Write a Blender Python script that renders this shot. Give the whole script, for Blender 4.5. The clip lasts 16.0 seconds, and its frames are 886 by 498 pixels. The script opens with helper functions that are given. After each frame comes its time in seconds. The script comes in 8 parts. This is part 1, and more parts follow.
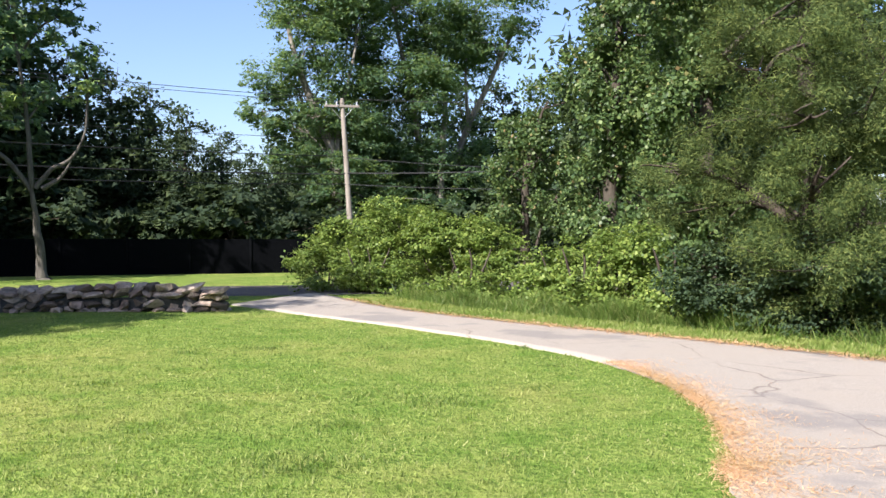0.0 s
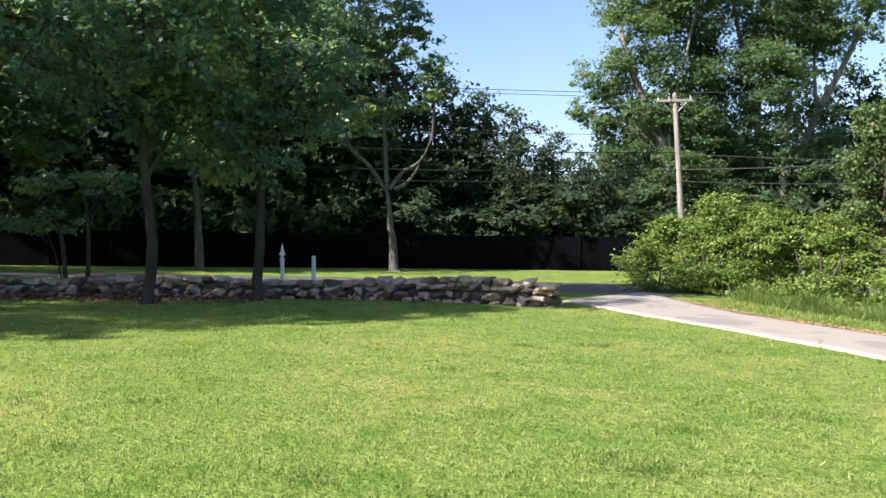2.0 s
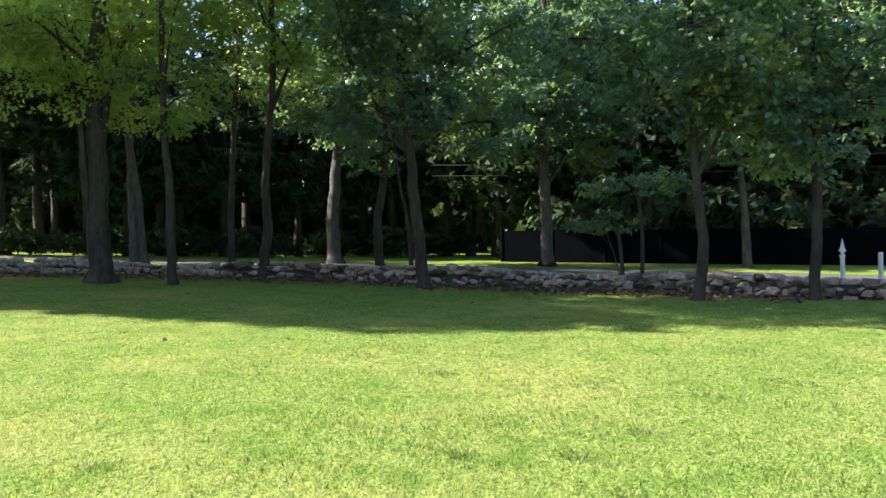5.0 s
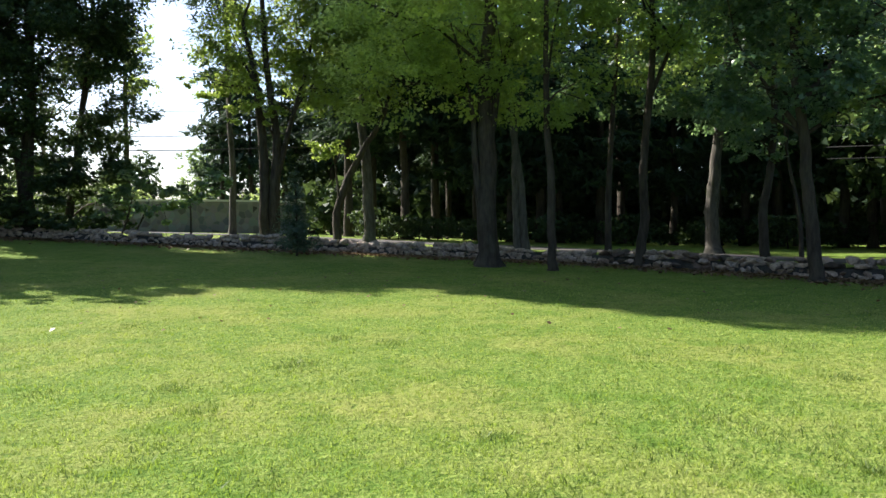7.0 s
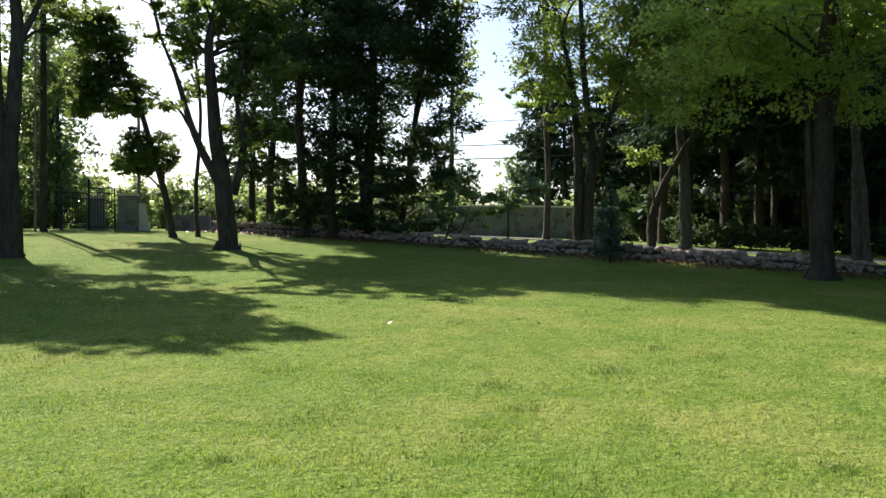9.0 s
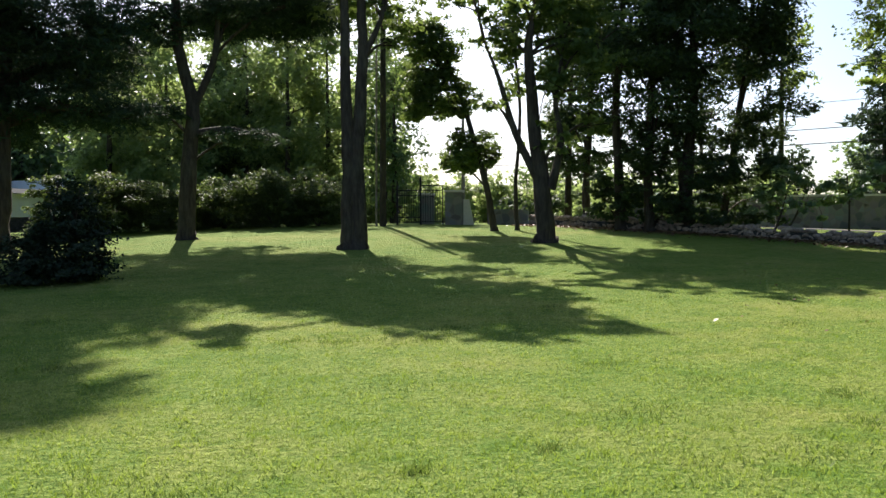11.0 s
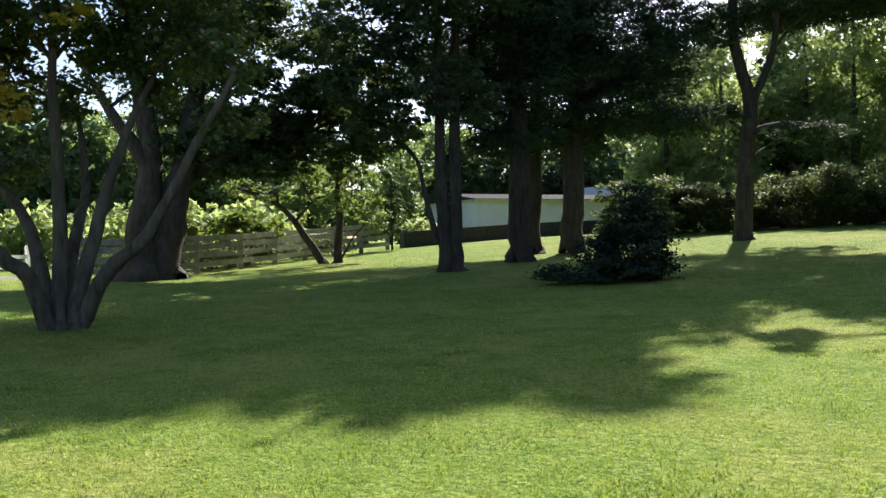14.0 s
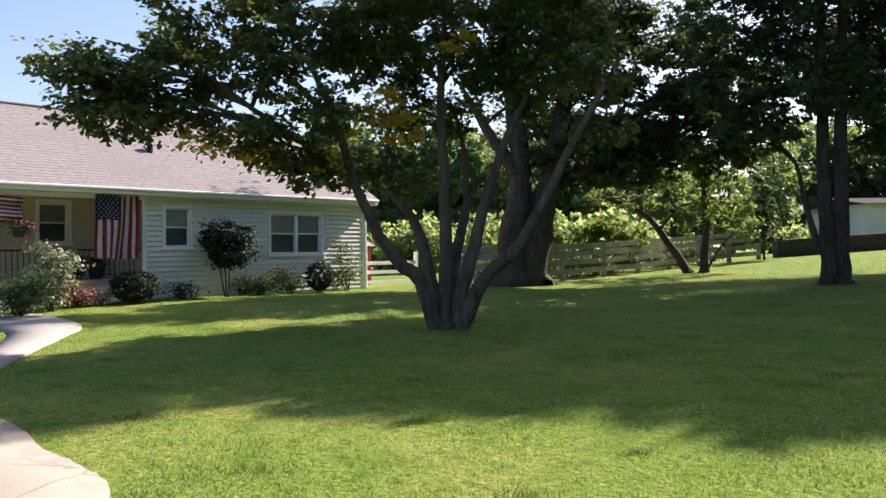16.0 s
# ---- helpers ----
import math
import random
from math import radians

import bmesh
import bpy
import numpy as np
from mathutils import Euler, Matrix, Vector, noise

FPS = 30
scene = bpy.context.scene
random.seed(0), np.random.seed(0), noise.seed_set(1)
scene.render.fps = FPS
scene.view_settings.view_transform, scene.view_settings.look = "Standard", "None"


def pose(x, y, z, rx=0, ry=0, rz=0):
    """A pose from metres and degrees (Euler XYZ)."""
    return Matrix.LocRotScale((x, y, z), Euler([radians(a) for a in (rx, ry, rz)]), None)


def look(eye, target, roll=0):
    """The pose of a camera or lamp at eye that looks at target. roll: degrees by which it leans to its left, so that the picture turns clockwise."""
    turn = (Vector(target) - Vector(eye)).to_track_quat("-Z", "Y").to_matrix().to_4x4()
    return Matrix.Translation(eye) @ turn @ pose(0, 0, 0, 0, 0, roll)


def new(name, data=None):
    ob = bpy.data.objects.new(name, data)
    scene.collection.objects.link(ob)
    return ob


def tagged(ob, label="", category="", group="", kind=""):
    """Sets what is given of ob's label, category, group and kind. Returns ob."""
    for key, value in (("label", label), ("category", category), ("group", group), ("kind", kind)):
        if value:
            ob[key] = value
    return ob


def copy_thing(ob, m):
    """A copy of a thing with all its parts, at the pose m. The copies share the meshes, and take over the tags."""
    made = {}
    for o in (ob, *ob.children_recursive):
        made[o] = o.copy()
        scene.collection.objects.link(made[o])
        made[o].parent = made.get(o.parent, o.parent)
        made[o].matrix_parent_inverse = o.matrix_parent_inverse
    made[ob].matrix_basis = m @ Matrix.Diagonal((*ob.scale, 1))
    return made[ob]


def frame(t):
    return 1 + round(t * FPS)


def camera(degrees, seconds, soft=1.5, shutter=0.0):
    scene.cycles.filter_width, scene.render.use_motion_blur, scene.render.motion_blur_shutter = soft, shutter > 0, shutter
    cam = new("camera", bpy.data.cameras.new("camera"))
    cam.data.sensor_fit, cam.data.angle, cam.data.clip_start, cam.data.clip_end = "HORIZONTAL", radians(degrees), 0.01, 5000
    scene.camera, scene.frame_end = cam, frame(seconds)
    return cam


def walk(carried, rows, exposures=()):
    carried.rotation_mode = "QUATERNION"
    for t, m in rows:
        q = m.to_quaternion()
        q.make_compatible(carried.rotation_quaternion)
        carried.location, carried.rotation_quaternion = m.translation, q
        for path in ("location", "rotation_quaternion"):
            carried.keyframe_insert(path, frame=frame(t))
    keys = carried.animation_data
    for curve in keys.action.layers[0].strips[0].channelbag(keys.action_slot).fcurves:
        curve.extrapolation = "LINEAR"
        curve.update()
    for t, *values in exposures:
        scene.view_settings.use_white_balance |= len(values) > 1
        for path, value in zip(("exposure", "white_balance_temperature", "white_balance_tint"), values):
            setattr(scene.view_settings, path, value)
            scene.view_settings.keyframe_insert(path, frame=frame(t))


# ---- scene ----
cam = camera(56.65, 16.0)
PATH = [
    (0.0, pose(0.000, 0.300, 1.6, 88.70, 0.30, -0.00)),
    (0.5, pose(-0.023, 0.299, 1.6, 88.55, 0.14, 4.45)),
    (1.0, pose(-0.051, 0.296, 1.6, 88.52, -0.05, 9.71)),
    (1.5, pose(-0.081, 0.289, 1.6, 88.47, -0.18, 15.58)),
    (2.0, pose(-0.115, 0.277, 1.6, 88.60, -0.09, 22.44)),
    (2.5, pose(-0.143, 0.264, 1.6, 88.69, 0.18, 28.50)),
    (3.0, pose(-0.168, 0.248, 1.6, 88.69, 0.12, 34.15)),
    (5.5, pose(-0.274, 0.123, 1.6, 88.88, 1.17, 65.77)),
    (6.0, pose(-0.286, 0.089, 1.6, 88.71, 0.71, 72.73)),
    (6.5, pose(-0.294, 0.058, 1.6, 88.47, 1.08, 78.89)),
    (7.0, pose(-0.299, 0.029, 1.6, 88.58, 1.03, 84.42)),
    (7.5, pose(-0.300, 0.001, 1.6, 88.88, 0.73, 89.76)),
    (8.0, pose(-0.299, -0.026, 1.6, 89.20, 0.65, 94.90)),
    (8.5, pose(-0.296, -0.052, 1.6, 89.36, 0.39, 99.92)),
    (9.0, pose(-0.289, -0.082, 1.6, 89.20, 0.05, 105.81)),
    (11.5, pose(-0.220, -0.204, 1.6, 88.84, 0.57, 132.88)),
    (12.0, pose(-0.199, -0.225, 1.6, 88.94, 1.00, 138.45)),
    (12.5, pose(-0.178, -0.241, 1.6, 88.94, 1.31, 143.56)),
    (13.0, pose(-0.148, -0.261, 1.6, 88.71, 0.96, 150.37)),
    (13.5, pose(-0.111, -0.279, 1.6, 88.91, 0.92, 158.23)),
    (14.0, pose(-0.080, -0.289, 1.6, 89.19, 0.90, 164.47)),
    (14.5, pose(-0.047, -0.296, 1.6, 89.36, 0.63, 170.95)),
    (15.0, pose(-0.015, -0.300, 1.6, 89.62, 0.64, 177.19)),
    (15.5, pose(0.017, -0.300, 1.6, 89.99, 0.67, 183.21)),
    (16.0, pose(0.048, -0.296, 1.6, 90.10, 0.59, 189.17)),
]
walk(cam, PATH, [(0, 1.4, 6150, 19), (3.0, 1.6, 6150, 20), (5.5, 1.98, 6200, 17), (7.0, 1.45, 6300, 13), (9.0, 1.08, 6450, 13), (12.5, 1.05, 6450, 14), (14.5, 1.42, 6500, 17), (16, 1.35, 6700, 20)])

from collections import defaultdict

# ---- world and light ----
SUN_AZ, SUN_EL = 140.0, 38.0
world = bpy.data.worlds.new("sky")
scene.world = world
world.use_nodes = True
wn = world.node_tree
wn.nodes.clear()
sky = wn.nodes.new("ShaderNodeTexSky")
sky.sky_type = "NISHITA"
sky.sun_disc = False
sky.sun_elevation = radians(SUN_EL)
sky.sun_rotation = radians(-SUN_AZ)
sky.air_density, sky.dust_density, sky.ozone_density = 1.0, 1.7, 3.0
bg = wn.nodes.new("ShaderNodeBackground")
bg.inputs["Strength"].default_value = 0.09
wo = wn.nodes.new("ShaderNodeOutputWorld")
wn.links.new(sky.outputs["Color"], bg.inputs["Color"])
wn.links.new(bg.outputs[0], wo.inputs["Surface"])

sun_data = bpy.data.lights.new("sun", "SUN")
sun_data.energy, sun_data.angle, sun_data.color = 5.0, radians(0.55), (1.0, 0.93, 0.82)
sun = new("sun", sun_data)
_a, _e = radians(SUN_AZ), radians(SUN_EL)
SUN_DIR = Vector((-math.sin(_a) * math.cos(_e), math.cos(_a) * math.cos(_e), math.sin(_e)))
sun.matrix_world = look(SUN_DIR * 60, (0, 0, 0))


# ---- materials ----
class Nodes:
    def __init__(self, name):
        self.mat = bpy.data.materials.new(name)
        self.mat.use_nodes = True
        self.tree = self.mat.node_tree
        self.tree.nodes.clear()
        self.out = self.add("ShaderNodeOutputMaterial")

    def add(self, kind, **values):
        n = self.tree.nodes.new(kind)
        for key, value in values.items():
            n.inputs[key.replace("_", " ")].default_value = value
        return n

    def link(self, a, b):
        self.tree.links.new(a, b)

    def noise(self, scale, detail=4.0, rough=0.55, coord=None):
        n = self.add("ShaderNodeTexNoise", Scale=scale, Detail=detail, Roughness=rough)
        if coord is not None:
            self.link(coord, n.inputs["Vector"])
        return n.outputs["Fac"]

    def ramp(self, fac, stops):
        n = self.add("ShaderNodeValToRGB")
        el = n.color_ramp.elements
        while len(el) < len(stops):
            el.new(0.5)
        for e, (p, c) in zip(el, stops):
            e.position, e.color = p, (*c, 1)
        self.link(fac, n.inputs["Fac"])
        return n.outputs["Color"]

    def mix(self, fac, a, b, mode="MIX"):
        n = self.tree.nodes.new("ShaderNodeMix")
        n.data_type, n.blend_type = "RGBA", mode
        for value, i in ((fac, 0), (a, 6), (b, 7)):
            if isinstance(value, (int, float)):
                n.inputs[i].default_value = value
            elif isinstance(value, tuple):
                n.inputs[i].default_value = (*value, 1)
            else:
                self.link(value, n.inputs[i])
        return n.outputs[2]

    def bump(self, height, strength, dist):
        n = self.add("ShaderNodeBump", Strength=strength, Distance=dist)
        self.link(height, n.inputs["Height"])
        return n.outputs["Normal"]

    def surface(self, color, rough=0.8, metal=0.0, normal=None, spec=0.3):
        p = self.add("ShaderNodeBsdfPrincipled", Roughness=rough, Metallic=metal)
        p.inputs["Specular IOR Level"].default_value = spec
        if isinstance(color, tuple):
            p.inputs["Base Color"].default_value = (*color, 1)
        else:
            self.link(color, p.inputs["Base Color"])
        if normal is not None:
            self.link(normal, p.inputs["Normal"])
        self.link(p.outputs[0], self.out.inputs["Surface"])
        return p

    def geo(self, name):
        return self.add("ShaderNodeNewGeometry").outputs[name]

    def obj(self):
        return self.add("ShaderNodeTexCoord").outputs["Object"]

    def rand(self):
        return self.add("ShaderNodeObjectInfo").outputs["Random"]


def leaf_material(name, stops, glow, share, gloss=0.5, spec=0.2, sun_clump=None):
    """Leaves that take light from both sides; every leaf has its own tint."""
    k = Nodes(name)
    isl = k.geo("Random Per Island")
    color = k.ramp(isl, stops)
    pos = k.geo("Position")
    color = k.mix(k.ramp(k.noise(0.9, 2.0, coord=pos), [(0.35, (0, 0, 0)), (0.7, (1, 1, 1))]), color, (0.62, 0.68, 0.56), "MULTIPLY")
    # brighter noise clumps paint sunlit boughs into the leaf colour
    if sun_clump:
        color = k.mix(k.ramp(k.noise(0.75, 3.0, 0.6, pos), [(0.55, (0, 0, 0)), (0.62, (0.85, 0.85, 0.85))]), color, sun_clump)
    p = k.add("ShaderNodeBsdfPrincipled", Roughness=gloss)
    p.inputs["Specular IOR Level"].default_value = spec
    k.link(color, p.inputs["Base Color"])
    t = k.add("ShaderNodeBsdfTranslucent")
    k.link(k.mix(0.75, color, glow), t.inputs["Color"])
    m = k.add("ShaderNodeMixShader", Fac=share)
    k.link(p.outputs[0], m.inputs[1])
    k.link(t.outputs[0], m.inputs[2])
    k.link(m.outputs[0], k.out.inputs["Surface"])
    return k.mat


def bark_material(name, a, b, scale=9.0):
    k = Nodes(name)
    c = k.obj()
    m = k.add("ShaderNodeMapping")
    m.inputs["Scale"].default_value = (1, 1, 0.22)
    k.link(c, m.inputs["Vector"])
    n1 = k.noise(scale, 6.0, 0.65, m.outputs[0])
    n2 = k.noise(1.3, 3.0, 0.5, c)
    col = k.ramp(n1, [(0.3, a), (0.7, b)])
    col = k.mix(k.ramp(n2, [(0.45, (0, 0, 0)), (0.8, (0.3, 0.3, 0.3))]), col, (0.13, 0.14, 0.10))
    k.surface(col, 0.9, normal=k.bump(n1, 0.9, 0.04), spec=0.15)
    return k.mat


LEAF = {
    "maple": leaf_material("leaf_maple", [(0.0, (0.052, 0.096, 0.072)), (0.6, (0.080, 0.145, 0.102)), (0.92, (0.115, 0.20, 0.115)), (1.0, (0.22, 0.30, 0.11))], (0.30, 0.48, 0.16), 0.42, 0.36, 0.45, (0.34, 0.42, 0.10)),
    # brighter copy of maple, with light through the crown put into its colours
    "maple_mid": leaf_material("leaf_maple_backlit", [(0.0, (0.055, 0.100, 0.060)), (0.55, (0.092, 0.158, 0.085)), (0.9, (0.15, 0.23, 0.095)), (1.0, (0.28, 0.36, 0.10))], (0.66, 0.82, 0.20), 0.68, 0.36, 0.4, (0.36, 0.45, 0.10)),
    "sapling": leaf_material("needles_young_pine", [(0.0, (0.06, 0.095, 0.070)), (0.6, (0.10, 0.150, 0.110)), (1.0, (0.16, 0.21, 0.14))], (0.20, 0.28, 0.14), 0.2, 0.6, 0.1),
    # lightest maple copy, its sunlight put into the leaf colours
    "maple_sun": leaf_material("leaf_maple_sunlit", [(0.0, (0.06, 0.11, 0.04)), (0.5, (0.11, 0.18, 0.055)), (1.0, (0.21, 0.29, 0.08))], (0.46, 0.60, 0.10), 0.48, 0.38),
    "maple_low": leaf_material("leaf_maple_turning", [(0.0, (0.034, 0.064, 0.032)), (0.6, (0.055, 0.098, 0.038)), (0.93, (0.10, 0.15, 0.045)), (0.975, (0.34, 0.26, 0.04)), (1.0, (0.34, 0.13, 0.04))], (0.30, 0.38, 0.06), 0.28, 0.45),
    "oak": leaf_material("leaf_oak", [(0.0, (0.038, 0.070, 0.038)), (0.6, (0.062, 0.108, 0.052)), (1.0, (0.12, 0.18, 0.07))], (0.34, 0.46, 0.09), 0.38, 0.55, 0.12),
    "dark": leaf_material("leaf_dark", [(0.0, (0.036, 0.060, 0.038)), (0.7, (0.054, 0.088, 0.046)), (1.0, (0.095, 0.135, 0.055))], (0.16, 0.24, 0.06), 0.24, 0.6, 0.12),
    "pine": leaf_material("needles_pine", [(0.0, (0.030, 0.052, 0.036)), (0.7, (0.044, 0.078, 0.050)), (1.0, (0.075, 0.11, 0.06))], (0.10, 0.16, 0.06), 0.16, 0.7, 0.08),
    "cedar": leaf_material("needles_cedar", [(0.0, (0.030, 0.055, 0.020)), (0.6, (0.075, 0.108, 0.034)), (1.0, (0.17, 0.20, 0.060))], (0.26, 0.32, 0.07), 0.2, 0.7, 0.1),
    "vine": leaf_material("leaf_vine", [(0.0, (0.042, 0.078, 0.032)), (0.6, (0.082, 0.132, 0.046)), (0.96, (0.17, 0.23, 0.08)), (1.0, (0.27, 0.20, 0.10))], (0.24, 0.35, 0.08), 0.24, 0.4),
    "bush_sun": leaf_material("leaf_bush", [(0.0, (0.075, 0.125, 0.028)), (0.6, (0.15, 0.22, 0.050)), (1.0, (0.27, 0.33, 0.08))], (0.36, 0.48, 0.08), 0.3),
    # far foliage comes in a sunlit, a duller and a brightest copy
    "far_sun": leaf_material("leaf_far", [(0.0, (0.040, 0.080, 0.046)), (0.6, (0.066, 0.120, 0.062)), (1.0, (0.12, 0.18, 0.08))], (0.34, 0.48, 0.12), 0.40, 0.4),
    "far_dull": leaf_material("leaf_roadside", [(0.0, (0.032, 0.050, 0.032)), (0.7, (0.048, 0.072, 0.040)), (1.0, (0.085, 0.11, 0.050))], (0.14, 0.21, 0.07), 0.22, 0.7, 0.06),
    # brightest far copy, sunlight on the distant trees put into its greens
    "far_lit": leaf_material("leaf_far_sunlit", [(0.0, (0.07, 0.125, 0.055)), (0.6, (0.12, 0.19, 0.080)), (1.0, (0.20, 0.27, 0.11))], (0.52, 0.64, 0.20), 0.52, 0.45),
}
LEAF["clipped"] = LEAF["dark"]
bark_dark = bark_material("bark_brown", (0.026, 0.021, 0.016), (0.085, 0.07, 0.055))
bark_grey = bark_material("bark_grey", (0.045, 0.041, 0.034), (0.15, 0.138, 0.118))
bark_pale = bark_material("bark_pale", (0.09, 0.08, 0.065), (0.30, 0.275, 0.235), 5.0)
bark_smooth = bark_material("bark_smooth_grey", (0.040, 0.034, 0.027), (0.155, 0.135, 0.11), 8.0)


# ---- mesh helpers ----
def ground_z(x, y):
    """Height of the lawn: level by the drive, rising towards the gate and the house."""
    s, q = -0.788 * x - 0.616 * y, 0.616 * x - 0.788 * y
    z = 0.011 * s * np.exp(-(s / 90) ** 2) - 0.017
    z = z + 1.7 * np.exp(-(s - 47) ** 2 / (2 * 15.5**2) - q**2 / (2 * 30.0**2))
    return z + 0.33 * np.exp(-((x - 15) ** 2 + (y + 22) ** 2) / (2 * 7.0**2))


def mesh_of(name, verts, faces, material, smooth=False):
    """A mesh from arrays of corners and of equal-sided faces."""
    me = bpy.data.meshes.new(name)
    verts, faces = np.asarray(verts, dtype=np.float32), np.asarray(faces, dtype=np.int32)
    me.vertices.add(len(verts))
    me.vertices.foreach_set("co", verts.ravel())
    me.loops.add(faces.size)
    me.loops.foreach_set("vertex_index", faces.ravel())
    me.polygons.add(len(faces))
    me.polygons.foreach_set("loop_start", np.arange(0, faces.size, faces.shape[1], dtype=np.int32))
    if smooth:
        me.polygons.foreach_set("use_smooth", np.ones(len(faces), dtype=bool))
    me.update(calc_edges=True)
    if material is not None:
        me.materials.append(material)
    return me


def under(ob, parent):
    ob.parent = parent
    return ob


def part(name, bm, material, parent=None, label="", smooth=False):
    """Links a bmesh as one mesh object, under a thing where one is given."""
    me = bpy.data.meshes.new(name)
    bm.normal_update()
    bm.to_mesh(me)
    bm.free()
    me.materials.append(material)
    if smooth:
        for p in me.polygons:
            p.use_smooth = True
    ob = new(name, me)
    if parent is not None:
        ob.parent = parent
    return tagged(ob, label)


def thing(name, m, label, category, group="", kind=""):
    ob = new(name)
    ob.empty_display_size = 0.2
    ob.matrix_world = m
    return tagged(ob, label, category, group, kind)


def box(bm, x0, x1, y0, y1, z0, z1, bevel=0.0):
    r = bmesh.ops.create_cube(bm, size=1.0)
    for v in r["verts"]:
        v.co = Vector((x0 + (v.co.x + 0.5) * (x1 - x0), y0 + (v.co.y + 0.5) * (y1 - y0), z0 + (v.co.z + 0.5) * (z1 - z0)))
    if bevel:
        edges = list({e for v in r["verts"] for e in v.link_edges})
        bmesh.ops.bevel(bm, geom=edges, offset=bevel, segments=1, affect="EDGES")
    return bm


def boxed(*args, bevel=0.0):
    return box(bmesh.new(), *args, bevel=bevel)


def tube(points, radii, sides=9, wobble=0.0, rng=None, sub=4):
    """Corners and quads of a round limb along points."""
    pts = np.array(points, dtype=float)
    fine, rad = [], []
    n = len(pts)
    for i in range(n - 1):
        p0, p1, p2, p3 = pts[max(i - 1, 0)], pts[i], pts[i + 1], pts[min(i + 2, n - 1)]
        for k in range(sub):
            t = k / sub
            fine.append(0.5 * (2 * p1 + (p2 - p0) * t + (2 * p0 - 5 * p1 + 4 * p2 - p3) * t * t + (3 * p1 - p0 - 3 * p2 + p3) * t**3))
            rad.append(radii[i] + (radii[i + 1] - radii[i]) * t)
    fine.append(pts[-1])
    rad.append(radii[-1])
    fine, rad = np.array(fine), np.array(rad)
    if wobble and rng is not None:
        fine[1:-1] += rng.normal(0, wobble, fine[1:-1].shape) * rad[1:-1, None]
    d = np.gradient(fine, axis=0)
    d /= np.linalg.norm(d, axis=1)[:, None] + 1e-9
    side = np.cross(d, np.array([0.31, 0.95, 0.05]))
    side /= np.linalg.norm(side, axis=1)[:, None] + 1e-9
    up = np.cross(side, d)
    a = np.linspace(0, 2 * np.pi, sides, endpoint=False)
    lump = 1.0 + (0.10 * np.sin(2 * a + 1.0) + 0.06 * np.sin(3 * a))
    ring = fine[:, None] + rad[:, None, None] * lump[None, :, None] * (np.cos(a)[None, :, None] * side[:, None] + np.sin(a)[None, :, None] * up[:, None])
    m = len(fine)
    i, j = np.meshgrid(np.arange(m - 1), np.arange(sides), indexing="ij")
    k = (j + 1) % sides
    faces = np.stack([i * sides + j, i * sides + k, (i + 1) * sides + k, (i + 1) * sides + j], -1).reshape(-1, 4)
    return ring.reshape(-1, 3), faces


def leaf_quads(rng, centres, normals, size, slim=0.34, droop=0.0, way=None, loose=0.35, three=False):
    """Corners and faces of folded, pointed leaves; plain three-cornered ones for far and needle-like foliage."""
    n = len(centres)
    r = rng.normal(size=(n, 3))
    if droop:
        r = r * (1 - droop) + np.array([0, 0, -1.0]) * droop * 2
    if way is not None:
        r = way + r * loose
    a = r - normals * (r * normals).sum(1)[:, None]
    a /= np.linalg.norm(a, axis=1)[:, None] + 1e-9
    b = np.cross(normals, a)
    s = size * rng.uniform(0.65, 1.35, n)[:, None]
    if three:
        v = np.stack([centres - a * s * 0.5 + b * s * slim, centres - a * s * 0.5 - b * s * slim, centres + a * s * 0.5], 1)
        return v.reshape(-1, 3), np.arange(3 * n).reshape(-1, 3)
    fold = normals * s * 0.10
    v = np.stack([centres - a * s * 0.5, centres + b * s * slim + fold, centres + a * s * 0.5, centres - b * s * slim + fold], 1)
    return v.reshape(-1, 3), np.arange(4 * n).reshape(-1, 4)


